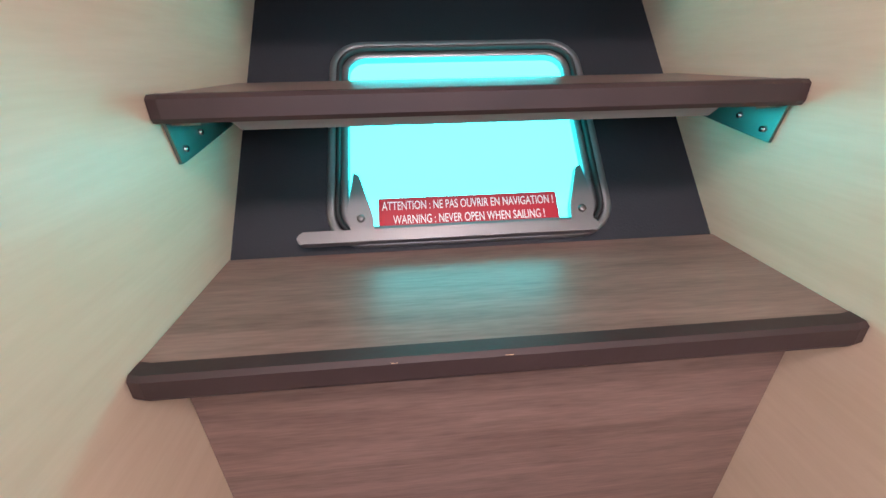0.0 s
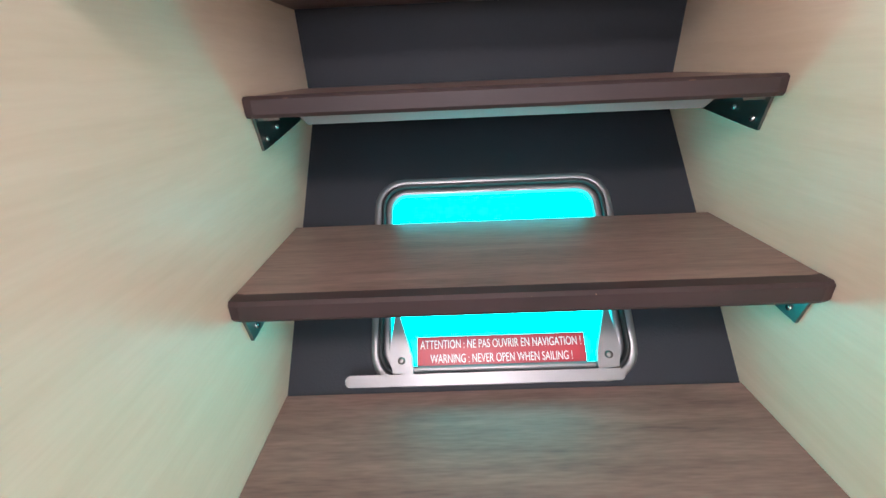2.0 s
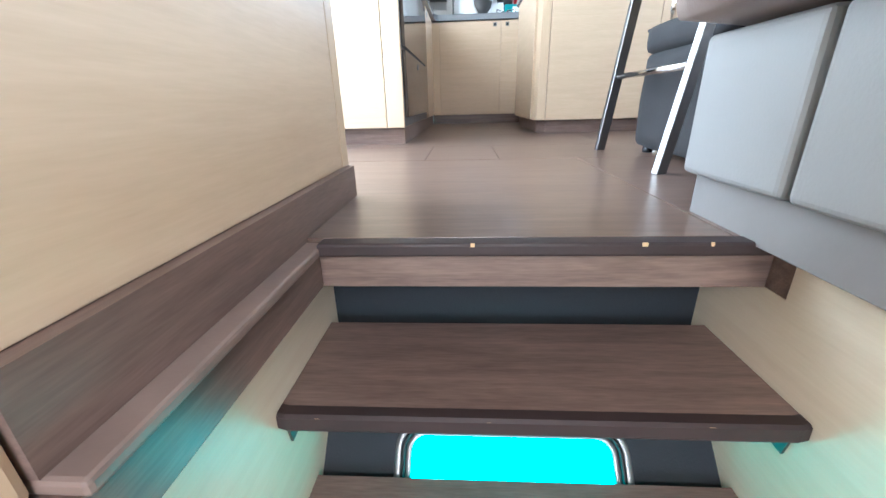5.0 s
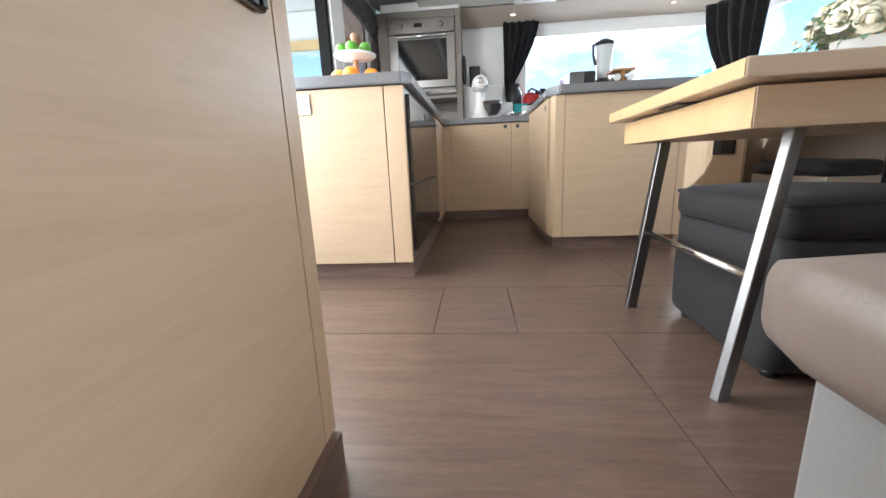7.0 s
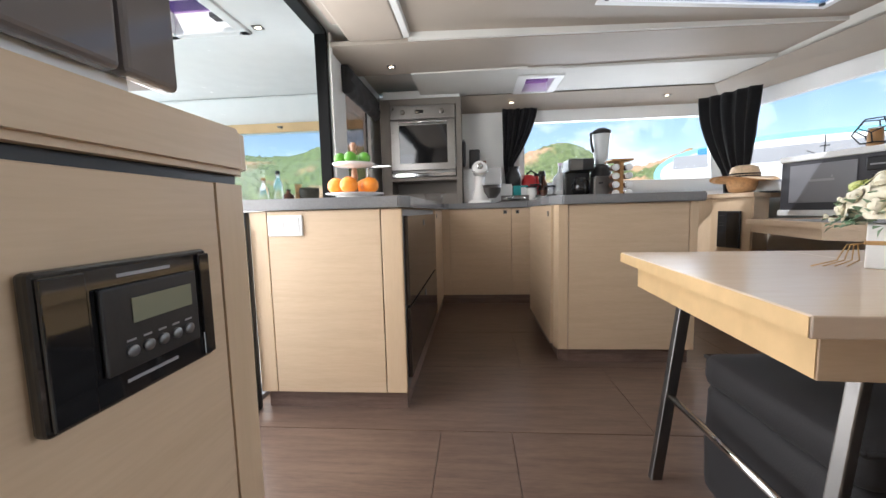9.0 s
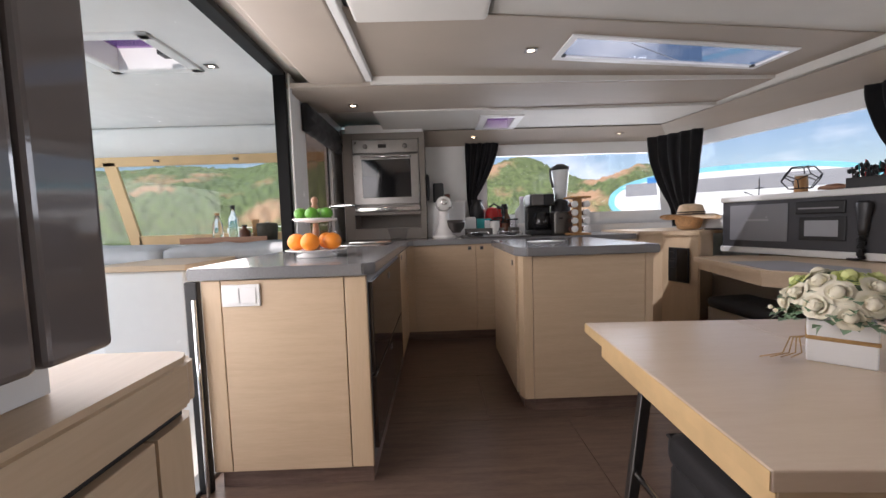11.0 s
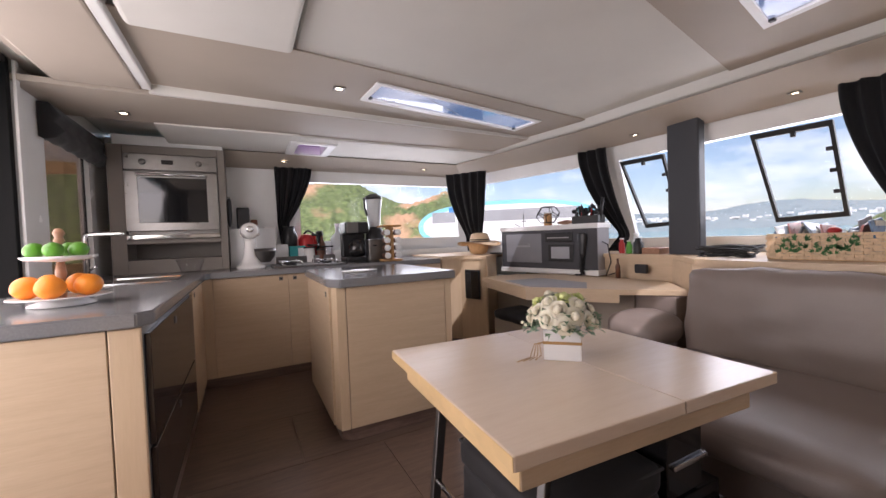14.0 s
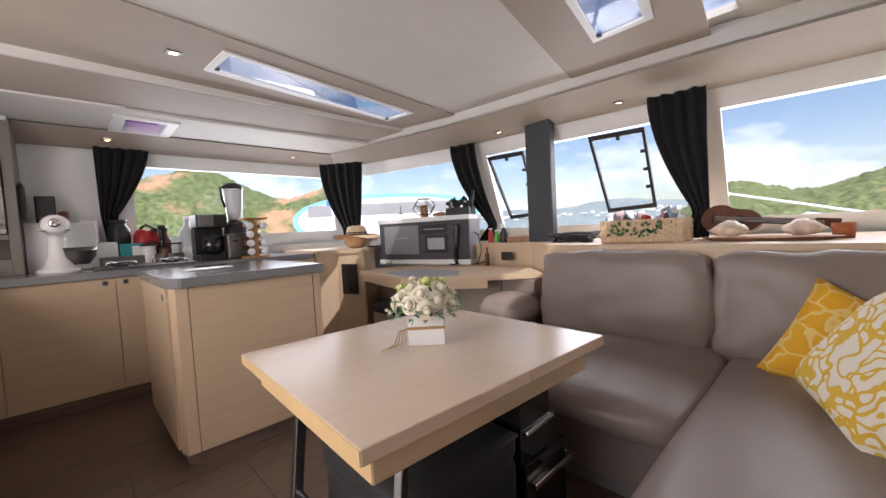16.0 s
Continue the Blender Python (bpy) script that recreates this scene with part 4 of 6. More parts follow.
for dx, dy in ((-0.062, -0.03), (0.002, -0.062), (0.062, -0.02), (0.01, 0.06)):
    fruit("lime", (-0.66 + dx, 1.90 + dy, 1.1085 + 0.026), 0.032, LIME, "green lime on the upper plate")

sw = thing("wall_switch", (-0.83, 1.47, 0.8), "white double socket and rocker switch plate", "switch")
box("plate", (-0.905, 1.460, 0.765), (-0.755, 1.4695, 0.852), WHITE, 0.003, sw)
for a, b in ((-0.893, -0.834), (-0.828, -0.768)):
    box("rocker", (a, 1.457, 0.777), (b, 1.460, 0.84), WHITE, 0.002, sw)

# ---- aft door and window ----
dr = thing("door_frame", (-1.085, 1.5, 0.0), "black aluminium sliding door frame, pushed open", "door frame")
box("jamb", (-1.118, 2.596, 0.0), (-1.040, 2.636, 2.118), JAMB_BLACK, 0.004, dr)
box("jamb_lip", (-1.034, 2.64, 0.92), (-1.02, 2.68, 2.117), GELCOAT, 0.003, dr)
box("rail", (-1.115, 0.46, 2.082), (-1.035, 2.59, 2.116), RUBBER, 0.003, dr)
box("jamb", (-1.10, 0.425, 0.0), (-1.035, 0.46, 2.116), RUBBER, 0.004, dr)
box("sill", (-1.12, 0.46, -0.004), (-1.04, 2.53, 0.02), ALU, 0.004, dr)
gt = thing("door_track", (-1.06, 1.44, 0), "black rubber gasket post beside the peninsula", "door trim")
box("post", (-1.046, 1.455, 0.0), (-0.996, 1.485, 0.868), RUBBER, 0.005, gt)
rod("tube", [(-1.0, 1.44, 0.0), (-1.0, 1.44, 0.80)], 0.008, CHROME, gt, 10)
for a in (-1.09,):
    box("window_frame_aft", (a, 2.985, 0.92), (a + 0.014, 3.0, 1.98), RUBBER, 0.002).parent = dr
    box("window_frame_aft", (a, 3.70, 0.92), (a + 0.014, 3.715, 1.98), RUBBER, 0.002).parent = dr
for o in [o for o in scene.objects if o.name.startswith("window_frame_aft")]:
    o.matrix_parent_inverse = dr.matrix_basis.inverted()
wp = S(box("window_aft_pane", (-1.085, 3.0, 0.92), (-1.079, 3.70, 1.98), PANE_TINT, 0), "smoked galley window in the aft bulkhead")
wp.visible_shadow = False

bl = thing("roller_blind", (-1.0, 3.3, 1.8), "black fabric blind rolled up above the window", "blind")
rings = []
for k in range(15):
    y = 2.92 + 0.92 * k / 14
    w = 0.012 * math.sin(k * 2.1)
    rings.append([(-1.046 + dx, y, z + w * sc) for dx, z, sc in ((0, 2.0, 0), (0.05, 2.0, 0), (0.075 + w, 1.93, 1), (0.06, 1.89, 1), (0.095 + w, 1.84, 1), (0.06, 1.80, 1), (0.02, 1.79, 1), (0.0, 1.80, 0))])
loft("folded_cloth", rings, CURTAIN, bl, smooth=True)


# ---- curtains ----
def curtain(name, top_a, top_b, waist, foot, folds, label, wr=0.05, depth=0.03):
    """Tied-back curtain: from a wide head to a gathered waist, then a short tail."""
    a, b = Vector(top_a), Vector(top_b)
    wv, ft = Vector(waist), Vector(foot)
    along = (b - a).normalized()
    nrm = along.cross(Vector((0, 0, 1)))
    bm = bmesh.new()
    cols, rows = folds * 8, 22
    for side in (0,):
        g = []
        for r in range(rows + 1):
            t = r / rows
            if t < 0.8:
                u = t / 0.8
                e = u ** 1.7
                c0, c1 = a.lerp(wv - along * wr, e), b.lerp(wv + along * wr, e ** 0.9)
                z = a.z + (wv.z - a.z) * u
            else:
                u = (t - 0.8) / 0.2
                k = wr * (1 + 0.6 * u)
                c0, c1 = wv.lerp(ft, u) - along * k, wv.lerp(ft, u) + along * k
                z = wv.z + (ft.z - wv.z) * u
            row = []
            for c in range(cols + 1):
                s = c / cols
                p = c0.lerp(c1, s)
                p.z = z
                amp = depth * (0.65 + 0.35 * math.sin(3 * t + c)) * (0.55 if 0.7 < t < 0.85 else 1)
                p += nrm * amp * math.sin(2 * math.pi * folds * s + 0.7 * math.sin(4 * t)) + nrm * 0.012 * noise.noise(Vector((s * 6, t * 5, len(name))))
                row.append(bm.verts.new(p))
            g.append(row)
        for r in range(rows):
            for c in range(cols):
                bm.faces.new((g[r][c], g[r][c + 1], g[r + 1][c + 1], g[r + 1][c]))
    bmesh.ops.solidify(bm, geom=list(bm.faces), thickness=0.004)
    ob = mesh_ob("curtain", bm, CURTAIN, None, True)
    return tagged(ob, label, "curtain", "cabin window curtains")


curtain("galley", (0.27, 4.06, 1.90), (0.63, 4.06, 1.90), (0.33, 4.06, 1.32), (0.40, 4.06, 1.0), 5, "charcoal curtain tied back beside the galley window")
curtain("corner", (2.17, 3.98, 1.885), (2.47, 3.55, 1.885), (2.42, 3.78, 1.15), (2.47, 3.72, 0.96), 5, "charcoal curtain gathered in the window corner", 0.11)
curtain("nav", (2.82, 2.52, 1.885), (2.86, 2.24, 1.885), (3.04, 2.20, 1.10), (2.98, 2.27, 0.95), 3, "charcoal curtain tied back at the windscreen", 0.05)
curtain("sofa", (2.90, 0.76, 1.885), (2.93, 0.43, 1.89), (2.95, 0.47, 1.12), (2.92, 0.50, 0.945), 4, "charcoal curtain gathered behind the sofa", 0.045)

# ---- forward shelf, chart table ----
sh = thing("forward_shelf", (2.8, 1.5, 0.9), "pale ash shelf running under the windscreen", "shelf")
prism("top", [(2.42, -1.04), (3.52, -1.04), (3.44, 0.45), (3.30, 2.30), (2.72, 4.15), (1.76, 4.15), (1.76, 3.36), (1.92, 3.28), (2.02, 2.94), (2.38, 3.27), (2.62, 3.27), (2.76, 2.70), (2.80, 1.62), (2.46, 1.28), (2.42, 0.9)], 0.905, 0.938, ASH_Y, sh, bevel=0.003)
prism("front", [(2.44, -1.04), (2.52, -1.04), (2.52, 0.9), (2.56, 1.28), (2.88, 1.62), (2.84, 2.70), (2.76, 3.20), (2.72, 3.20), (2.79, 2.66), (2.82, 1.64), (2.47, 1.30), (2.44, 0.9)], 0.0, 0.904, ASH_Y, sh)
hc = thing("corner_cabinet", (2.0, 3.2, 0.0), "pale ash corner cabinet with sunlit side", "cabinet")
prism("body", [(1.78, 4.13), (1.78, 3.40), (1.94, 3.30), (2.04, 2.96), (2.37, 3.27), (2.37, 4.13)], 0.078, 0.904, ASH_Z, hc)
prism("plinth", [(1.8, 4.13), (1.8, 3.45), (1.97, 3.32), (2.07, 3.0), (2.36, 3.0), (2.36, 4.13)], -0.0055, 0.0775, WALNUT_X, hc)
prism("panel", [(1.938, 3.285), (2.028, 2.965), (2.042, 2.969), (1.952, 3.289)], 0.09, 0.895, ASH_Z, hc)
vt = thing("switch_box", (1.96, 3.12, 0.6), "recessed black socket and vent panel in the cabinet", "socket")
vm = Matrix.Translation((1.972, 3.12, 0.655)) @ Matrix.Rotation(math.atan2(2.965 - 3.285, 2.028 - 1.938), 4, "Z")
box("plate", (-0.095, -0.012, -0.145), (0.10, 0.0, 0.145), BLACK, 0.004, vt, m=vm)
box("recess", (-0.01, -0.016, -0.13), (0.09, -0.0125, 0.13), BLACK_GLASS, 0.002, vt, m=vm)
for z in (0.08, 0.0):
    box("socket", (-0.085, -0.018, z - .03), (-0.03, -0.0125, z + .03), BLACK, 0.006, vt, m=vm)

dk = thing("chart_table", (2.2, 2.2, 0.68), "pale ash chart table with grey inset mat", "desk")
prism("top", [(1.96, 2.92), (1.79, 2.10), (2.17, 1.60), (2.44, 1.31), (2.78, 1.66), (2.62, 2.64), (2.36, 2.93)], 0.705, 0.742, ASH_Y, dk, bevel=0.003)
prism("edge", [(1.985, 2.90), (1.805, 2.11), (2.18, 1.61), (2.30, 1.70), (2.34, 2.90)], 0.648, 0.704, ASH_Y, dk)
prism("mat", [(1.93, 2.52), (1.835, 2.10), (2.07, 1.78), (2.29, 1.98), (2.26, 2.46)], 0.7425, 0.746, GREYTRIM, dk)
box("side_board", (2.36, 1.34, 0.0), (2.78, 1.62, 0.70), LEATHER, 0.01, dk)
box("back_board", (2.372, 1.64, 0.0), (2.44, 3.32, 0.7045), TAUPE, 0.003, dk)
st = thing("padded_stool", (2.0, 2.3, 0), "dark padded seat tucked under the chart table", "seat")
cushion("pad", (2.00, 2.20, 0.36), (2.36, 2.86, 0.45), OTTOMAN_C, st, puff=0.015)
box("base", (2.03, 2.22, -0.005), (2.35, 2.85, 0.36), TAUPE, 0.005, st)

# instrument box on the chart table
ib = thing("instrument_console", (2.6, 2.7, 0.745), "grey console with white trims, display and handset", "console")
A, B = Vector((2.44, 3.23, 0)), Vector((2.70, 2.20, 0))
IL = (B - A).length
IM = Matrix.Translation((A.x - .02, A.y, 0.75)) @ Matrix.Rotation(math.atan2(B.y - A.y, B.x - A.x), 4, "Z")
box("body", (0, 0.006, 0.045), (IL, 0.22, 0.455), GREYTRIM, 0.004, ib, m=IM)
box("fascia", (0.004, -0.002, 0.047), (IL - .004, 0.0055, 0.415), surface("console_grey", (0.060, 0.060, 0.066), 0.75, vary=0.03), 0.002, ib, m=IM)
box("top_trim", (-0.01, -0.012, 0.415), (IL + .01, 0.24, 0.46), WHITE, 0.008, ib, m=IM)
box("bottom_trim", (-0.01, -0.012, -0.002), (IL + .01, 0.23, 0.046), WHITE, 0.006, ib, m=IM)
box("cover_sheet", (0.07, -0.008, 0.10), (0.50, -0.0025, 0.385), surface("console_cover", (0.21, 0.21, 0.225), 0.7, vary=0.02), 0.003, ib, m=IM)
box("brand_mark", (0.21, -0.0095, 0.255), (0.37, -0.0085, 0.272), GREYTRIM, 0, ib, m=IM)
prism("brand_peak", [(0.345, 0.28), (0.365, 0.28), (0.355, 0.295)], 0.0085, 0.0095, GREYTRIM, ib, m=IM @ Matrix.Rotation(radians(90), 4, "X"))
box("radio", (0.545, -0.014, 0.30), (0.835, -0.0025, 0.39), BLACK, 0.008, ib, m=IM)
box("radio_slot", (0.57, -0.016, 0.335), (0.80, -0.0145, 0.345), GREYTRIM, 0, ib, m=IM)
box("plotter", (0.575, -0.012, 0.115), (0.84, -0.0025, 0.28), BLACK, 0.006, ib, m=IM)
box("plotter_screen", (0.61, -0.0135, 0.145), (0.80, -0.0125, 0.255), surface("plotter_screen", (0.36, 0.37, 0.39), 0.2, vary=0.03), 0, ib, m=IM)
loft("handset", [[(0.93 + w * math.cos(a * math.pi / 6), -0.022 + 0.02 * math.sin(a * math.pi / 6), z) for a in range(12)] for w, z in ((0.02, 0.16), (0.028, 0.20), (0.032, 0.27), (0.042, 0.30), (0.045, 0.36), (0.03, 0.375))], BLACK, ib, m=IM)
rod("cord", [IM @ Vector((0.93 + 0.02 * math.sin(k * 1.9), -0.03 + 0.006 * math.cos(k * 1.9), 0.17 - 0.17 * k / 40)) if k < 40 else IM @ Vector((0.86, -0.03, 0.004)) for k in range(41)], 0.007, RUBBER, ib, 6)
rod("power_cord", [IM @ Vector(p) for p in ((IL - .02, .1, .3), (IL + .06, .06, .27), (IL + .09, .05, .12), (IL + .05, .04, .0), (IL + .10, .1, .02))], 0.005, RUBBER, ib, 6)

post = thing("mast_post", (2.92, 1.58, 0.94), "anthracite padded mast support post", "post")
box("post", (2.87, 1.47, 0.70), (2.96, 1.70, 1.93), POST_C, 0.014, post, seg=3)

# opening windscreen vents
for y0, y1 in ((2.18, 1.82), (1.22, 0.84)):
    v = thing("opening_port", (3.2, (y0 + y1) / 2, 1.15), "black-framed opening port in the windscreen", "port window", "windscreen ports")
    i = 1
    s0, s1 = (y0 - HEAD[1][1]) / (HEAD[2][1] - HEAD[1][1]), (y1 - HEAD[1][1]) / (HEAD[2][1] - HEAD[1][1])
    o = outward(1) * -0.02
    lean = 0.045 if y0 > 2 else 0.02
    c = [pane_at(1, s0 - lean, 1.15) + o, pane_at(1, s1 - lean * 0.3, 1.17) + o, pane_at(1, s1, 1.745) + o, pane_at(1, s0 + 0.012, 1.75) + o]
    mid = sum(c, Vector()) / 4
    inn = [p + (mid - p) * 0.11 for p in c]
    bm = bmesh.new()
    for k in range(4):
        q = [c[k], c[(k + 1) % 4], inn[(k + 1) % 4], inn[k]]
        vs = [bm.verts.new(p) for p in q] + [bm.verts.new(p + outward(1) * 0.03) for p in q]
        for f in ((0, 1, 2, 3), (7, 6, 5, 4), (0, 4, 5, 1), (1, 5, 6, 2), (2, 6, 7, 3), (3, 7, 4, 0)):
            bm.faces.new([vs[j] for j in f])
    for s in (0.25, 0.5, 0.75):
        p = inn[1].lerp(inn[2], s)
        add_box(bm, p - Vector((.012, -0.0, .012)), p + Vector((.012, .028, .012)), 0.003)
    p = inn[2].lerp(inn[3], 0.45)
    add_box(bm, p - Vector((.014, .012, .03)), p + Vector((.014, .012, .01)), 0.003)
    mesh_ob("frame", bm, RUBBER, v)

# ---- sofa ----
so = thing("corner_sofa", (1.6, 0.1, 0.0), "taupe leather L-shaped corner sofa", "sofa")
box("plinth", (0.37, -1.03, -0.0055), (2.40, 0.17, 0.068), PLINTH_GREY, 0.002, so)
box("plinth", (1.56, 0.17, -0.0055), (2.40, 1.28, 0.075), PLINTH_GREY, 0.002, so)
box("end_panel", (0.350, -0.040, 0.069), (0.385, 0.185, 0.285), LEATHER_PALE, 0.010, so, seg=3, smooth=False)
box("end_panel", (0.350, -1.02, 0.069), (0.385, -0.050, 0.285), LEATHER_PALE, 0.010, so, seg=3)
box("seat_base", (0.386, -1.02, 0.07), (2.40, 0.175, 0.286), LEATHER, 0.01, so)
box("seat_base", (1.53, 0.176, 0.08), (2.40, 1.27, 0.286), LEATHER, 0.01, so)
cushion("seat_cushion", (0.290, -1.0, 0.287), (2.36, 0.232, 0.43), LEATHER, so, puff=0.02, seed=1.3, r=0.055)
cushion("seat_cushion", (1.43, 0.240, 0.287), (2.36, 1.265, 0.43), LEATHER, so, puff=0.022, seed=4.1, r=0.06)
for (y0, y1, sd) in ((0.315, 1.235, 2.2), (-0.66, 0.300, 7.7)):
    mm = Matrix.Translation((2.24, 0, 0.40)) @ Matrix.Rotation(radians(8), 4, "Y")
    cushion("back_cushion", (0, y0, 0.0), (0.165, y1, 0.50), LEATHER, so, m=mm, puff=0.024, crease=0.022, seed=sd, r=0.05)
bo = thing("bolster_cushion", (2.3, 1.5, 0.5), "small taupe leather bolster beside the sofa", "cushion")
cushion("bolster", (2.05, 1.28, 0.435), (2.36, 1.62, 0.60), LEATHER, bo, puff=0.03, crease=0.012, seed=3, r=0.07)

# ---- table ----
TM = Matrix.Translation((0.432, 0.498, 0)) @ Matrix.Rotation(radians(-3.2), 4, "Z")
tb = thing("dining_table", (0.9, 0.9, 0.0), "pale ash folding dining table with metal legs", "table")
box("leaf", (0, 0, 0.655), (0.523, 0.83, 0.690), ASH_TOP, 0.003, tb, m=TM)
box("leaf", (0.5240, 0, 0.655), (0.945, 0.83, 0.690), ASH_TOP, 0.003, tb, m=TM)
bm = bmesh.new()
add_box(bm, (-0.0008, 0.002, 0.657), (0.0, 0.828, 0.688))
add_box(bm, (0.05, 0.05, 0.572), (0.90, 0.80, 0.648), 0.002)
mesh_ob("under_leaf", bm, ASH_X, tb).data.transform(TM)
# thin strips on the door side only, tinted as if lit warm from there
box("leaf_edging", (-0.0022, 0.002, 0.657), (-0.0010, 0.828, 0.688), ASH_DOORLIT, 0, tb, m=TM)
box("under_edging", (0.0475, 0.052, 0.574), (0.0492, 0.798, 0.646), ASH_DOORLIT, 0, tb, m=TM)
bm = bmesh.new()
add_box(bm, (0.02, 0.30, 0.649), (0.08, 0.42, 0.6545))
add_box(bm, (0.42, 0.02, 0.649), (0.60, 0.81, 0.6545))
mesh_ob("hinge_block", bm, BLACK, tb).data.transform(TM)


def flat_leg(p0, p1, w=0.022):
    d = (Vector(p1) - Vector(p0))
    m = Matrix.Translation(p0) @ d.to_track_quat("Z", "Y").to_matrix().to_4x4()
    return box("leg", (-w / 2, -w * .8, 0), (w / 2, w * .8, d.length), STEEL, 0.003, tb, m=m)


flat_leg((0.510, 1.100, -0.004), (0.590, 1.110, 0.60))
flat_leg((0.488, 0.545, -0.004), (0.605, 0.600, 0.60))
rod("stretcher", [(0.548, 1.103, 0.27), (0.543, 0.571, 0.27)], 0.010, CHROME, tb, 10)
pb = thing("table_pedestal", (1.25, 0.7, 0.0), "black gloss stepped table pedestal with chrome trims", "pedestal")
for (x0, x1, z0, z1) in ((1.08, 1.26, 0.30, 0.571), (1.10, 1.36, -0.005, 0.30)):
    box("block", (x0, 0.60, z0), (x1, 0.92, z1 - .012), BLACK_GLASS, 0.004, pb)
box("chrome_trim", (1.10, 0.588, 0.392), (1.275, 0.60, 0.408), CHROME, 0.004, pb)
box("chrome_trim", (1.262, 0.588, 0.392), (1.275, 0.93, 0.408), CHROME, 0.004, pb)
box("chrome_trim", (1.12, 0.575, 0.205), (1.372, 0.599, 0.225), CHROME, 0.004, pb)
box("chrome_trim", (1.361, 0.575, 0.205), (1.374, 0.93, 0.225), CHROME, 0.004, pb)
ot = thing("ottoman", (0.82, 0.83, 0.0), "black upholstered cube ottoman with piped seams", "ottoman")
cushion("body", (0.615, 0.60, 0.02), (1.06, 1.055, 0.345), OTTOMAN_C, ot, puff=0.006, crease=0.006, r=0.03)
cushion("lid", (0.612, 0.597, 0.335), (1.063, 1.058, 0.43), OTTOMAN_C, ot, puff=0.012, crease=0.004, r=0.03)
rod("piping", [(0.612 + .008, 0.60, 0.415), (1.055, 0.60, 0.415), (1.055, 1.055, 0.415), (0.62, 1.055, 0.415), (0.62, 0.60, 0.415)], 0.006, OTTOMAN_C, ot, 6)
for x in (0.66, 1.02):
    for y in (0.645, 1.01):
        lathe("foot", [(0.018, 0), (0.018, 0.03)], BLACK, (x, y, -0.004), ot, 10)


# ---- flowers on the table ----
fl = thing("flower_box", (0.95, 0.88, 0.69), "cream artificial roses in a white wooden box with twine", "flowers")
FM = Matrix.Translation((0.962, 0.90, 0.6905)) @ Matrix.Rotation(radians(-44), 4, "Z")
box("planter", (-0.062, -0.05, 0.0), (0.062, 0.05, 0.105), WHITE, 0.003, fl, m=FM)
box("twine_band", (-0.0645, -0.0525, 0.056), (0.0645, 0.0525, 0.066), TWINE, 0.002, fl, m=FM)
for k in range(4):
    rod("twine_end", [FM @ Vector(p) for p in ((-0.064, -0.04, 0.06), (-0.075 - .006 * k, -0.052, 0.055), (-0.07 - .012 * k, -0.06 - 0.01 * k, 0.02), (-0.09 - .02 * k, -0.06 - 0.012 * k, 0.003))], 0.0016, TWINE, fl, 5)


def rose(c, r, mat, axis):
    """Whorled petals round an axis."""
    bm = bmesh.new()
    q = Vector(axis).to_track_quat("Z", "Y").to_matrix().to_4x4()
    for ring, (n, tilt, rad, hh) in enumerate(((3, 0.12, 0.16, 0.75), (4, 0.30, 0.34, 0.70), (5, 0.62, 0.58, 0.58), (6, 1.05, 0.86, 0.40))):
        for k in range(n):
            a = 2 * math.pi * k / n + ring * 0.7
            w = r * (0.42 + 0.12 * ring)
            g = []
            for u in range(4):
                row = []
                for v in range(5):
                    s, t = (v / 4 - 0.5) * 2, u / 3
                    lift = t * r * hh
                    out_ = r * rad * (0.45 + 0.55 * t) + math.sin(tilt) * t * r * 0.35
                    ww = w * math.sin(0.5 + 2.0 * t) * s
                    p = Vector((out_ - 0.25 * abs(s) ** 2 * r * rad, ww, lift - 0.1 * r * (t ** 3) * ring))
                    row.append(bm.verts.new(Matrix.Translation(c) @ q @ Matrix.Rotation(a, 4, "Z") @ p))
                g.append(row)
            for u in range(3):
                for v in range(4):
                    bm.faces.new((g[u][v], g[u][v + 1], g[u + 1][v + 1], g[u + 1][v]))
    blob(bm, Matrix.Translation(c) @ q @ Vector((0, 0, r * 0.3)), r * 0.52, 2, (1, 1, 1), 0.3)
    mesh_ob("rose", bm, mat, fl, True)


random.seed(4)
heads = []
for k in range(24):
    a, e = k * 2.4, math.asin(0.98 * (k + 0.3) / 24) - 0.06
    d = Vector((math.cos(a) * math.cos(e) * 1.18, math.sin(a) * math.cos(e) * 1.12, math.sin(e) * 1.05))
    c = FM @ (Vector((0, 0, 0.128)) + d * 0.086)
    ax = (FM.to_3x3() @ d).normalized()
    rose(c, random.uniform(0.027, 0.032), PETAL_GREEN if d.z > 0.62 and k % 2 else PETAL, ax)
    heads.append((c, ax))
bm = bmesh.new()
for k in range(420):
    a, e = random.uniform(0, 6.28), random.uniform(-0.10, 1.5)
    d = Vector((math.cos(a) * math.cos(e) * 1.12, math.sin(a) * math.cos(e) * 1.06, math.sin(e) * 0.9))
    c = FM @ (Vector((0, 0, 0.108)) + d * random.uniform(0.075, 0.112))
    q = Matrix.Translation(c) @ (FM.to_3x3() @ d + Vector((random.uniform(-.8, .8), random.uniform(-.8, .8), random.uniform(-.8, .5)))).to_track_quat("Y", "Z").to_matrix().to_4x4()
    L, w = random.uniform(0.016, 0.030), random.uniform(0.008, 0.014)
    vs = [bm.verts.new(q @ Vector(p)) for p in ((0, 0, 0), (w, L * .45, .003), (0, L, -.003), (-w, L * .45, .003), (0, L * .5, 0))]
    for f in ((0, 1, 4), (1, 2, 4), (2, 3, 4), (3, 0, 4)):
        bm.faces.new([vs[i] for i in f])
tagged(mesh_ob("leaves", bm, LEAF, fl), kind="stuff")
bm = bmesh.new()
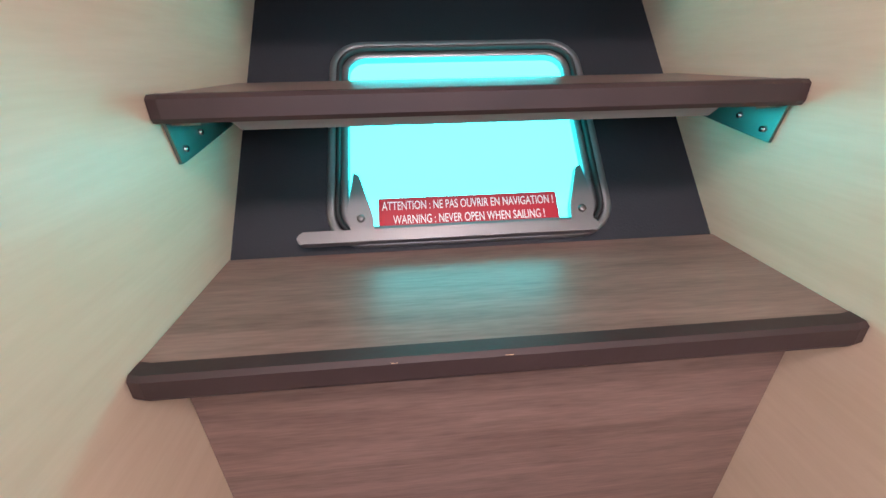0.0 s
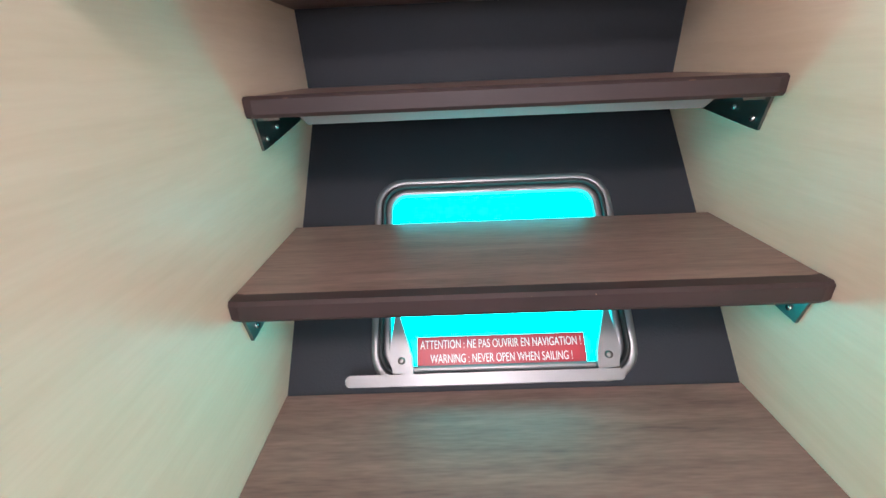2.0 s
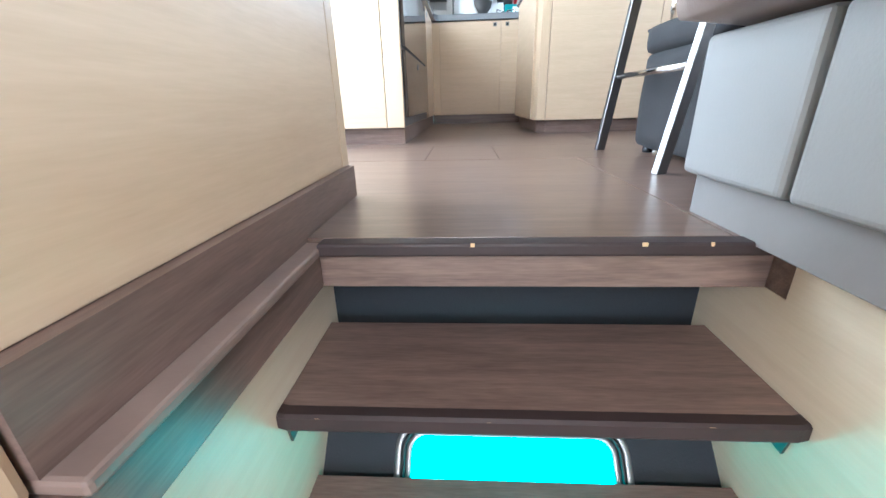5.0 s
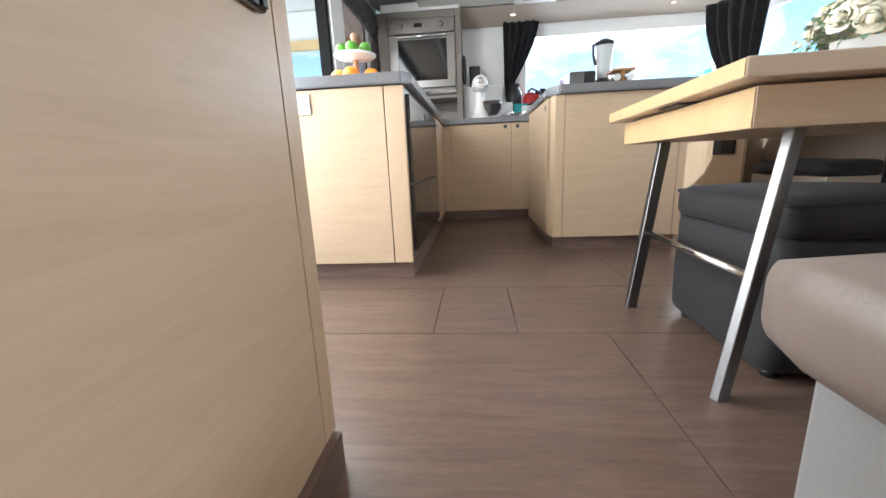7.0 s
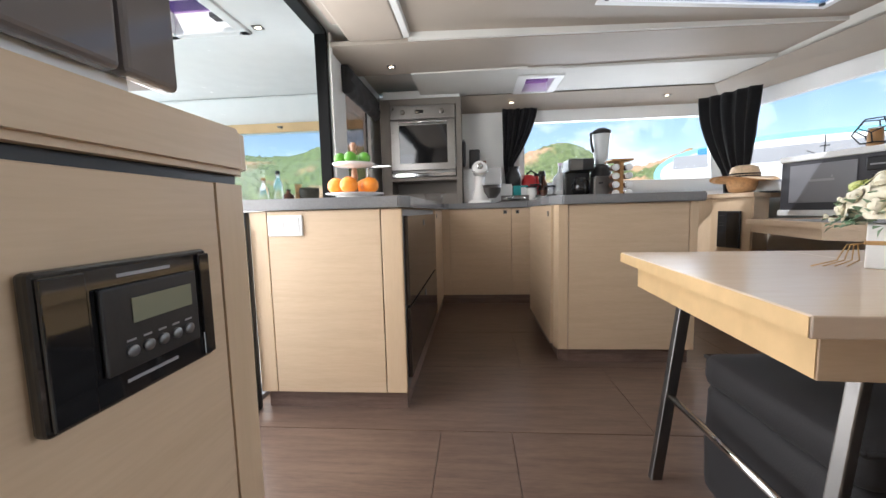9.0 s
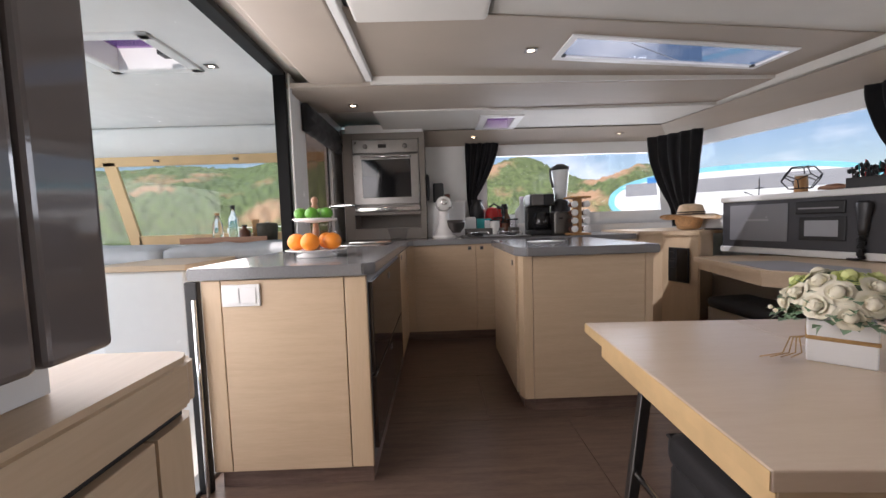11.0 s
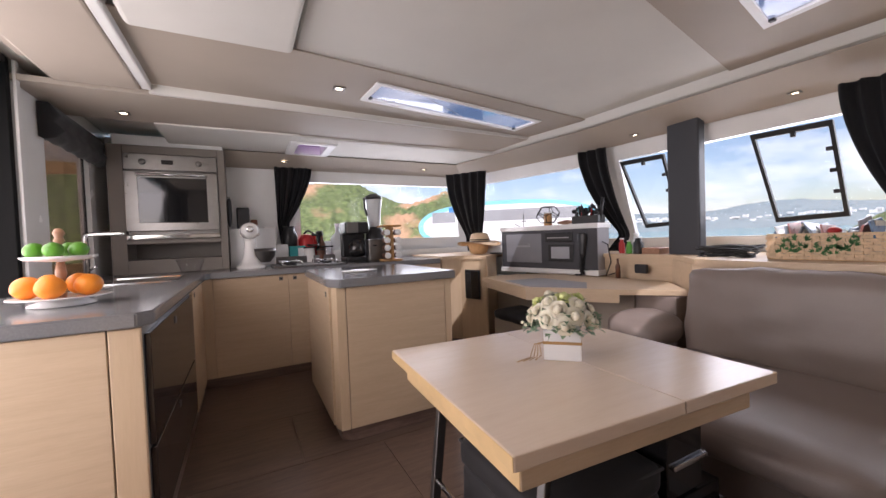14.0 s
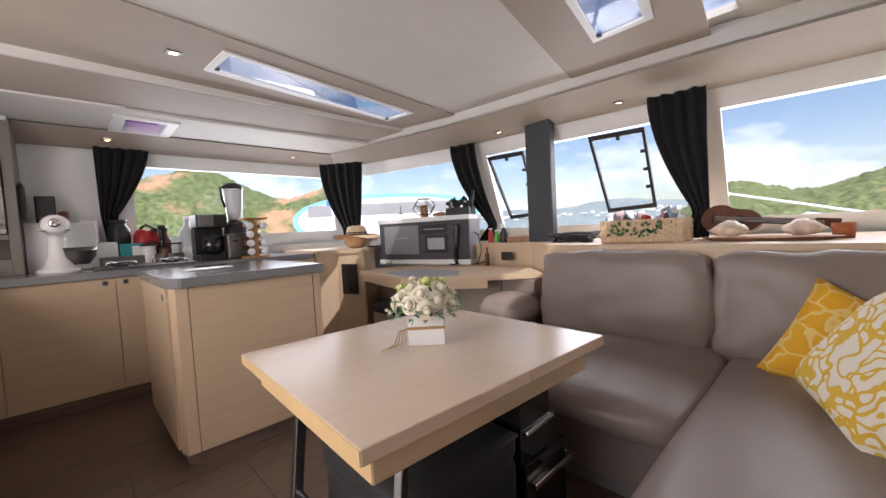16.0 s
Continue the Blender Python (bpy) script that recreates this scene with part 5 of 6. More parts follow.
for k in range(34):
    a, e = random.uniform(0, 6.28), random.uniform(0.0, 1.5)
    d = Vector((math.cos(a) * math.cos(e) * 1.3, math.sin(a) * math.cos(e) * 1.1, math.sin(e) * 0.95))
    blob(bm, FM @ (Vector((0, 0, 0.11)) + d * random.uniform(0.092, 0.108)), 0.0065, 1)
tagged(mesh_ob("small_blossom", bm, PETAL, fl), kind="stuff")


# ---- galley clutter ----
Z = 0.9205
mx = thing("stand_mixer", (0.02, 3.62, Z), "white stand mixer on the galley counter", "mixer")
loft("column", [[(0.02 + w * math.cos(a * math.pi / 10), 3.66 + d * math.sin(a * math.pi / 10), Z + z) for a in range(20)] for w, d, z in ((0.115, 0.15, 0), (0.115, 0.15, 0.025), (0.085, 0.10, 0.04), (0.055, 0.06, 0.12), (0.045, 0.05, 0.22), (0.05, 0.055, 0.26))], CERAMIC, mx)
loft("head", [[(0.02 + r * math.cos(a * math.pi / 10), y, Z + 0.33 + r * 0.95 * math.sin(a * math.pi / 10)) for a in range(20)] for r, y in ((0.03, 3.50), (0.058, 3.505), (0.068, 3.54), (0.078, 3.62), (0.078, 3.72), (0.06, 3.79), (0.02, 3.81))], CERAMIC, mx)
lathe("hub_cap", [(0.03, 0), (0.03, 0.012), (0.02, 0.016)], CHROME, parent=mx, n=18).data.transform(Matrix.Translation((0.02, 3.502, Z + 0.34)) @ Matrix.Rotation(radians(90), 4, "X"))
box("trim_band", (-0.055, 3.515, Z + 0.285), (0.095, 3.76, Z + 0.297), CHROME, 0.003, mx)
lathe("bowl", [(0.045, 0.05), (0.085, 0.10), (0.095, 0.17), (0.098, 0.172), (0.08, 0.1)], STEEL, (0.13, 3.66, Z), mx)

sb = thing("knife_shelf", (0.05, 3.99, Z), "white splash-back shelf with small speaker", "shelf")
box("back_box", (-0.145, 3.90, Z), (0.24, 4.13, Z + 0.36), WHITE, 0.008, sb)
sp = thing("speaker", (-0.03, 3.98, Z + .36), "small black portable speaker on the shelf", "speaker")
box("body", (-0.08, 3.93, Z + .3605), (0.03, 4.03, Z + .56), BLACK, 0.012, sp, seg=3)
tk = thing("small_wood_jar", (0.065, 3.98, Z + .36), "small brown wooden jar beside the speaker", "jar")
lathe("jar", [(0.03, 0), (0.034, 0.04), (0.03, 0.085), (0.0, 0.09)], GUITAR, (0.065, 3.98, Z + .3605), tk, 16)
mt = thing("oven_mitt", (-0.135, 3.83, 1.35), "dark oven glove hanging from a hook", "oven glove")
rod("hook", [(-0.149, 3.83, 1.56), (-0.125, 3.83, 1.56), (-0.125, 3.83, 1.54)], 0.004, STEEL, mt)
cushion("glove", (-0.148, 3.79, 1.30), (-0.115, 3.89, 1.55), CURTAIN, mt, puff=0.005, r=0.015)

hb = thing("gas_hob", (0.50, 3.66, Z), "stainless gas hob with black pan supports", "hob")
box("tray", (0.19, 3.43, Z), (0.80, 3.90, Z + .014), STEEL, 0.004, hb)
for cx, cy in ((0.34, 3.55), (0.65, 3.55), (0.34, 3.78), (0.65, 3.78)):
    lathe("burner", [(0.045, 0), (0.045, 0.012), (0.03, 0.02), (0.0, 0.021)], BLACK, (cx, cy, Z + .0145), hb, 18)
    for a in range(4):
        c, s = math.cos(a * math.pi / 2 + .785), math.sin(a * math.pi / 2 + .785)
        rod("pan_support", [(cx + c * .12, cy + s * .1, Z + .014), (cx + c * .12, cy + s * .1, Z + .045), (cx + c * .02, cy + s * .02, Z + .045)], 0.005, CHROME, hb, 6)
box("guard_rail", (0.19, 3.905, Z), (0.80, 3.915, Z + .08), STEEL, 0.003, hb)


def bottle(name, x, y, z, r, h, mat, label, cat="jar", cap=None, neck=0.5):
    t = thing(name, (x, y, z), label, cat)
    lathe("body", [(r * .96, 0), (r, 0.004), (r, h * .62), (r * neck, h * .78), (r * neck, h * .92)], mat, (x, y, z), t, 18)
    lathe("cap", [(r * neck * 1.15, h * .92), (r * neck * 1.15, h), (0, h)], cap or BLACK, (x, y, z), t, 14, caps=False)
    return t


bx = thing("kitchen_box", (0.30, 3.98, Z), "white and teal paper box behind the hob", "box")
box("carton", (0.18, 3.96, Z), (0.36, 4.04, Z + .20), WHITE, 0.003, bx)
bx = thing("teal_box", (0.44, 3.98, Z), "teal and white tea carton", "box")
box("carton", (0.37, 3.95, Z), (0.52, 4.03, Z + .18), TEAL, 0.003, bx)
box("band", (0.448, 3.9488, Z + .02), (0.521, 3.9495, Z + .16), WHITE, 0, bx)
cn = thing("canister", (0.06 + .13, 4.0, Z + .22), "white storage canister with rounded edges", "canister")
box("jar", (0.145, 3.97, Z + .20), (0.255, 4.06, Z + .38), CERAMIC, 0.012, cn)
bottle("black_kettle", 0.38, 4.03, Z + .18, 0.075, 0.20, BLACK, "black pot with a lid", "pot", neck=0.7)
bottle("glass_jar", 0.60, 3.98, Z, 0.055, 0.19, JAR, "glass jar with dark lid", neck=0.95)
bottle("sauce_bottle", 0.62, 4.05, Z, 0.040, 0.30, REDPLASTIC, "red sauce bottle on the counter", "bottle", neck=0.55)
bottle("glass_jar", 0.74, 3.97, Z, 0.055, 0.17, JAR, "glass jar filled with grains", neck=0.95)
bottle("dark_bottle", 0.70, 4.05, Z, 0.035, 0.30, GUITAR, "dark brown oil bottle", "bottle", neck=0.4)
bottle("white_bottle", 0.86, 4.03, Z, 0.075, 0.40, FROSTED, "frosted plastic bottle with white cap", "bottle", cap=WHITE, neck=0.3)
bottle("storage_jar", 0.555, 3.945, Z, 0.052, 0.165, CERAMIC, "white storage jar with dark lid", neck=0.95)
bottle("spice_pot", 0.665, 3.94, Z, 0.040, 0.14, GUITAR, "squat dark brown glass pot", neck=0.9)
bottle("pepper_mill", 0.68, 4.08, Z, 0.040, 0.33, BLACK, "black pepper mill behind the jars", "mill", neck=0.75)
ktl = thing("red_kettle", (0.53, 4.06, Z), "small red enamel kettle with black handle", "kettle")
lathe("body", [(0.075, 0), (0.085, 0.05), (0.075, 0.24), (0.05, 0.29), (0.0, 0.30)], REDPLASTIC, (0.545, 4.055, Z), ktl, 20)
rod("handle", [(0.61, 4.03, Z + .10), (0.655, 4.01, Z + .16), (0.65, 4.01, Z + .28), (0.56, 4.04, Z + .335), (0.52, 4.05, Z + .30)], 0.011, BLACK, ktl, 8)
bx = thing("tea_tin", (0.50, 4.05, Z), "white tin behind the cartons", "tin")
box("tin", (0.80, 3.93, Z), (0.90, 4.0, Z + .12), WHITE, 0.006, bx)

cf = thing("coffee_maker", (0.98, 3.75, Z), "black and steel drip coffee maker", "coffee maker")
box("base", (0.80 + .06, 3.66, Z), (1.10, 3.92, Z + .05), BLACK, 0.012, cf)
box("tower", (0.86, 3.82, Z + .05), (1.10, 3.92, Z + .30), BLACK, 0.012, cf)
box("head", (0.86, 3.67, Z + .28), (1.10, 3.92, Z + .40), BLACK, 0.016, cf)
box("steel_front", (0.875, 3.664, Z + .29), (0.99, 3.669, Z + .395), STEEL, 0.004, cf)
lathe("carafe", [(0.06, 0.052), (0.082, 0.09), (0.085, 0.15), (0.06, 0.21), (0.055, 0.225), (0, 0.23)], BLACK_GLASS, (0.98, 3.72, Z), cf, 20)
rod("carafe_handle", [(1.05, 3.69, Z + .21), (1.10, 3.67, Z + .2), (1.105, 3.67, Z + .1), (1.06, 3.69, Z + .09)], 0.009, BLACK, cf)
bl2 = thing("blender", (1.20, 3.85, Z), "black blender with clear jug", "blender")
lathe("base", [(0.10, 0.0), (0.105, 0.02), (0.10, 0.30), (0.075, 0.335), (0.06, 0.35)], BLACK, (1.21, 3.84, Z), bl2, 20)
lathe("jug", [(0.058, 0.352), (0.065, 0.40), (0.085, 0.62), (0.088, 0.64), (0.082, 0.64), (0.06, 0.40)], FROSTED, (1.21, 3.84, Z), bl2, 20, caps=False)
lathe("lid", [(0.088, 0.642), (0.09, 0.67), (0.06, 0.685), (0.035, 0.70), (0.0, 0.70)], BLACK, (1.21, 3.84, Z), bl2, 20)
rod("jug_handle", [(1.14, 3.82, Z + .655), (1.10, 3.81, Z + .65), (1.105, 3.81, Z + .55), (1.13, 3.82, Z + .47)], 0.012, BLACK, bl2)
lathe("knob", [(0.03, 0), (0.03, 0.02), (0, .021)], STEEL, parent=bl2, n=16).data.transform(Matrix.Translation((1.21, 3.735, Z + .15)) @ Matrix.Rotation(radians(90), 4, "X"))
ts = thing("toaster", (1.07, 3.7, Z), "brushed steel toaster on the counter", "toaster")
box("body", (1.06, 3.56, Z), (1.24, 3.70, Z + .22), STEEL, 0.02, ts, seg=3)
box("lever", (1.10, 3.552, Z + .15), (1.14, 3.56, Z + .165), BLACK, 0.003, ts)

sr = thing("spice_rack", (1.26, 3.5, Z), "bamboo carousel rack of spice jars with white lids", "spice rack")
box("base", (1.165, 3.42, Z), (1.355, 3.61, Z + .018), BAMBOO, 0.004, sr)
box("top", (1.165, 3.42, Z + .335), (1.355, 3.61, Z + .353), BAMBOO, 0.004, sr)
box("post", (1.243, 3.44, Z + .018), (1.277, 3.585, Z + .335), BAMBOO, 0.003, sr)
for i in range(4):
    for x in (1.205, 1.315):
        o = lathe("spice_jar", [(0.030, 0.0), (0.030, 0.022), (0.026, 0.024)], WHITE, parent=sr, n=16)
        o.data.transform(Matrix.Translation((x, 3.435, Z + .055 + .075 * i)) @ Matrix.Rotation(radians(90), 4, "X"))
        o = lathe("spice_glass", [(0.026, 0.0), (0.026, 0.09)], GUITAR, parent=sr, n=14)
        o.data.transform(Matrix.Translation((x, 3.437, Z + .055 + .075 * i)) @ Matrix.Rotation(radians(-90), 4, "X"))

# hats
SZ = 0.9385


def straw_hat(x, y, z, up, band, mat, label):
    t = thing("straw_hat", (x, y, z), label, "hat", "hats on the shelf")
    n = 40
    prof = [(0.215, 0.012), (0.17, 0.018), (0.105, 0.028), (0.098, 0.07), (0.085, 0.115), (0.05, 0.128), (0.0, 0.122)]
    rings = []
    for r, h in prof:
        rings.append([(x + r * math.cos(2 * math.pi * k / n) * 1.05, y + r * math.sin(2 * math.pi * k / n), z + (h if up else 0.13 - h) + (0.022 * math.sin(2 * 2 * math.pi * k / n + 1) if r > 0.16 else 0) + 0.015) for k in range(n)])
    ob = loft("hat", rings, mat, t, True, False)
    if band:
        for hh in (0.034, 0.052):
            rings = [[(x + r * math.cos(2 * math.pi * k / n) * 1.05, y + r * math.sin(2 * math.pi * k / n), z + hh + dz + .015) for k in range(n)] for r, dz in ((0.1055, 0), (0.1035, 0.010))]
            loft("band", rings, CURTAIN, t, True, False)


straw_hat(2.17, 3.30, SZ - .013, False, False, STRAW, "wide straw hat lying upside down on the shelf")
straw_hat(2.18, 3.29, SZ + .085, True, True, STRAW_PALE, "pale straw hat with dark band on another hat")
cpz = thing("baseball_cap", (2.42, 3.22, SZ), "white baseball cap on the shelf", "cap")
bm = bmesh.new()
blob(bm, (2.40, 3.33, SZ + .03), 0.10, 3, (1.0, 1.0, 1.15))
for v in [v for v in bm.verts if v.co.z < SZ + .0005]:
    v.co.z = SZ + .0005
mesh_ob("crown", bm, WHITE, cpz, True)
prism("peak", [(2.31, 3.30), (2.27, 3.22), (2.29, 3.16), (2.36, 3.15), (2.40, 3.24)], SZ, SZ + .012, CURTAIN, cpz)

# on the console
gz = IM @ Vector((0.5, 0.12, 0.46))
tr_ = thing("wire_terrarium", gz, "black wire polyhedron terrarium", "ornament")
bm = bmesh.new()
bmesh.ops.create_icosphere(bm, subdivisions=1, radius=0.145)
cen = [f.calc_center_median() for f in bm.faces]
pairs = [(a, b) for i, a in enumerate(cen) for b in cen[i + 1:] if (a - b).length < 0.115]
bm.free()
for a, b in pairs:
    rod("wire", [gz + Vector((a.x, a.y, a.z * 0.85 + .108)), gz + Vector((b.x, b.y, b.z * 0.85 + .108))], 0.0042, RUBBER, tr_, 5)
bottle("candle_jar", gz.x, gz.y, gz.z + .0005, 0.04, 0.13, BAMBOO, "small amber jar inside the terrarium", "jar", cap=WHITE, neck=0.9)
pl = thing("desk_organiser", IM @ Vector((0.9, 0.12, 0.46)), "black organiser with dark plastic plants", "organiser")
box("tray", (0.80, 0.04, 0.4605), (1.05, 0.18, 0.53), BLACK, 0.004, pl, m=IM)
bm = bmesh.new()
for k in range(90):
    p = IM @ Vector((random.uniform(0.81, 1.04), random.uniform(0.05, 0.17), 0.52 + random.uniform(0, 0.09)))
    blob(bm, p, random.uniform(0.008, 0.018), 1, (1, 1, 1.4), 0.5)
tagged(mesh_ob("foliage", bm, CURTAIN, pl), kind="stuff")
for k in range(7):
    rod("pen", [IM @ Vector((0.82 + .03 * k, 0.08, 0.50)), IM @ Vector((0.815 + .034 * k, 0.07, 0.60 + 0.02 * (k % 3)))], 0.004, (BLACK, TEAL, REDPLASTIC)[k % 3], pl, 6)
rod("brush", [IM @ Vector((1.04, 0.1, 0.48)), IM @ Vector((1.075, 0.09, 0.68))], 0.014, BLACK, pl, 8)
dw = thing("driftwood", IM @ Vector((0.68, 0.12, 0.461)), "brown driftwood lump on the console", "ornament")
bm = bmesh.new()
blob(bm, (0.70, 0.12, 0.482), 0.04, 2, (2.2, 0.8, 0.55), 0.5)
bmesh.ops.transform(bm, matrix=IM, verts=bm.verts)
mesh_ob("wood", bm, TRAYWOOD, dw, True)
ag = thing("small_anchor", IM @ Vector((0.22, 0.1, 0.461)), "thin dark metal ornament", "ornament")
rod("upright", [IM @ Vector((0.22, 0.1, 0.4605)), IM @ Vector((0.22, 0.1, 0.60))], 0.004, RUBBER, ag, 6)
rod("arm", [IM @ Vector((0.19, 0.1, 0.52)), IM @ Vector((0.25, 0.1, 0.52))], 0.004, RUBBER, ag, 6)
rod("leaning_arm", [IM @ Vector((0.10, 0.1, 0.50)), IM @ Vector((0.18, 0.1, 0.462))], 0.004, RUBBER, ag, 6)

# small things behind the chart table
for nm, x, y, r, h, mt_, lab_ in (("spray_can", 2.86, 2.10, 0.024, 0.13, REDPLASTIC, "red and white spray can"), ("sun_lotion", 2.86, 2.03, 0.024, 0.11, GREENPLASTIC, "small green plastic lotion bottle"), ("dark_flask", 2.84, 1.93, 0.040, 0.14, BLACK, "dark flask with green side"), ("lotion_bottle", 2.90, 1.99, 0.035, 0.17, CERAMIC, "squat white plastic bottle on shelf")):
    bottle(nm, x, y, SZ, r, h, mt_, lab_, "bottle", cap=WHITE, neck=0.6)
bk = thing("wooden_tray", (2.92, 1.85, SZ), "small brown wooden tray on the shelf", "tray")
box("tray", (2.82, 1.74, SZ), (2.98, 1.89, SZ + .05), TRAYWOOD, 0.006, bk)
bs = thing("brown_bottle", (2.72, 2.05, 0.743), "small brown bottle on the chart table", "bottle")
lathe("body", [(0.02, 0), (0.02, 0.10), (0.009, 0.12), (0.009, 0.16)], GUITAR, (2.70, 2.02, 0.7435), bs, 12)
sk2 = thing("power_socket", (2.74, 1.85, 0.82), "black socket in the shelf front", "socket")
box("plate", (2.74, 1.80, 0.79), (2.775, 1.90, 0.86), BLACK, 0.006, sk2)
cb = thing("cable_heap", (2.8, 1.3, SZ), "tangled black charging cables on the shelf", "cables")
random.seed(8)
for k in range(5):
    ph = random.uniform(0, 6)
    rod("cable", [(2.80 + .12 * math.sin(.7 * i + ph), 1.25 + .16 * math.cos(.53 * i * (1 + .1 * k) + ph), SZ + .008 + .012 * k + .012 * math.sin(i + ph)) for i in range(26)], 0.006, RUBBER, cb, 6)
box("adaptor", (2.76, 1.24, SZ), (2.84, 1.32, SZ + .03), BLACK, 0.006, cb)

# basket with magazines
wb = thing("woven_basket", (2.77, 0.72, SZ), "woven straw basket with green leaf print", "basket")
BX = (2.62, 2.84, 0.50, 0.97)
bm = bmesh.new()
for i in range(9):
    z = SZ + .004 + .0155 * i
    for (xa, ya, xb, yb) in ((BX[0], BX[2], BX[1], BX[2]), (BX[1], BX[2], BX[1], BX[3]), (BX[1], BX[3], BX[0], BX[3]), (BX[0], BX[3], BX[0], BX[2])):
        L = math.hypot(xb - xa, yb - ya)
        n = int(L / 0.03)
        for k in range(n):
            u0, u1 = k / n, (k + 1) / n
            o = 0.004 * (1 if (k + i) % 2 else -1)
            nx, ny = (yb - ya) / L * o, -(xb - xa) / L * o
            add_box(bm, (min(xa + (xb - xa) * u0, xa + (xb - xa) * u1) + nx - .004, min(ya + (yb - ya) * u0, ya + (yb - ya) * u1) + ny - .004, z), (max(xa + (xb - xa) * u0, xa + (xb - xa) * u1) + nx + .004, max(ya + (yb - ya) * u0, ya + (yb - ya) * u1) + ny + .004, z + .0145))
tagged(mesh_ob("weave", bm, STRAW_PALE, wb), kind="stuff")
box("bottom", (BX[0], BX[2], SZ), (BX[1], BX[3], SZ + .003), STRAW, 0, wb)
bm = bmesh.new()
for k in range(46):
    y, z = random.uniform(0.60, 0.93), SZ + random.uniform(0.03, 0.115)
    a = random.uniform(0, 3.14)
    for s in (-1, 0, 1):
        aa = a + s * .5
        L = random.uniform(0.02, 0.035)
        vs = [bm.verts.new((BX[0] - .0095, y + u * math.cos(aa) * L - v * math.sin(aa) * L, z + u * math.sin(aa) * L + v * math.cos(aa) * L)) for u, v in ((0, 0), (.5, .14), (1, 0), (.5, -.14))]
        bm.faces.new(vs)
tagged(mesh_ob("leaf_print", bm, surface("leaf_print_green", (0.05, 0.16, 0.05), 0.7, vary=0.3, scale=40), wb), kind="stuff")
random.seed(12)
covers = [surface("magazine_%s" % n, c, 0.3, vary=0.25, scale=25) for n, c in (("white", (0.7, 0.7, 0.68)), ("blue", (0.10, 0.18, 0.30)), ("cream", (0.6, 0.55, 0.45)), ("grey", (0.2, 0.2, 0.22)), ("pink", (0.5, 0.22, 0.2)), ("sky", (0.35, 0.45, 0.55)))]
for k in range(20):
    y = 0.52 + 0.42 * k / 20
    m_ = Matrix.Translation((2.74 + random.uniform(-.03, .03), y + .01, SZ + 0.1)) @ Matrix.Rotation(radians(random.uniform(-38, 30)), 4, "X") @ Matrix.Rotation(radians(random.uniform(-12, 12)), 4, "Y")
    mg = box("magazine", (-0.09, -0.003 - .002 * (k % 3), -0.08), (0.09, 0.004, random.uniform(0.05, 0.12)), covers[k % 6], 0.001, None, m=m_)
    tagged(mg, "glossy magazine standing in the woven basket", "magazine", "magazines in the basket")
rp = thing("red_lighter", (2.64, 0.70, SZ + .15), "small red object on the magazines", "toy")
bm = bmesh.new()
blob(bm, (2.64, 0.70, SZ + .155), 0.022, 2, (1, 1.3, .8), .3)
mesh_ob("body", bm, REDPLASTIC, rp, True)

# ukulele, shells, tray, candle
uk = thing("ukulele", (2.88, 0.3, SZ), "brown mahogany ukulele leaning on the windscreen", "ukulele")
UM = Matrix.Translation((2.93, 0.315, SZ + .105)) @ Matrix.Rotation(radians(-90), 4, "Z") @ Matrix.Rotation(radians(72), 4, "X") @ Matrix.Rotation(radians(-6), 4, "Z")
pts = []
for k in range(48):
    a = 2 * math.pi * k / 48
    x = 0.15 * math.cos(a)
    hw = 0.092 * math.sin(a) * (1 - 0.20 * math.cos(a) - 0.28 * math.exp(-((math.cos(a) - 0.15) / 0.28) ** 2))
    pts.append((x, hw))
prism("body", pts, -0.03, 0.03, GUITAR, uk, bevel=0.004, m=UM)
# black disc laid on the solid body, shading the hole by colour
prism("sound_hole", [(0.045 + .028 * math.cos(a * math.pi / 12), .028 * math.sin(a * math.pi / 12)) for a in range(24)], 0.0302, 0.0312, RUBBER, uk, m=UM)
box("neck", (0.08, -0.018, 0.0315), (0.36, 0.018, 0.043), NOSING, 0.003, uk, m=UM)
box("headstock", (0.36, -0.028, 0.020), (0.46, 0.028, 0.036), GUITAR, 0.004, uk, m=UM)
box("bridge", (-0.09, -0.03, 0.0302), (-0.075, 0.03, 0.038), NOSING, 0.002, uk, m=UM)
for k in range(4):
    rod("string", [UM @ Vector((-0.08, -0.012 + .008 * k, 0.0445)), UM @ Vector((0.40, -0.010 + .0066 * k, 0.0455))], 0.0009, WHITE, uk, 4)
wt = thing("wooden_platter", (2.7, 0.13, SZ), "long dark wooden platter", "platter")
loft("platter", [[(2.70 + w * math.cos(a * math.pi / 16), 0.135 + l * math.sin(a * math.pi / 16), SZ + z) for a in range(32)] for w, l, z in ((0.07, 0.24, 0), (0.10, 0.29, 0.018), (0.094, 0.284, 0.02), (0.07, 0.24, 0.008))], TRAYWOOD, wt, smooth=False)


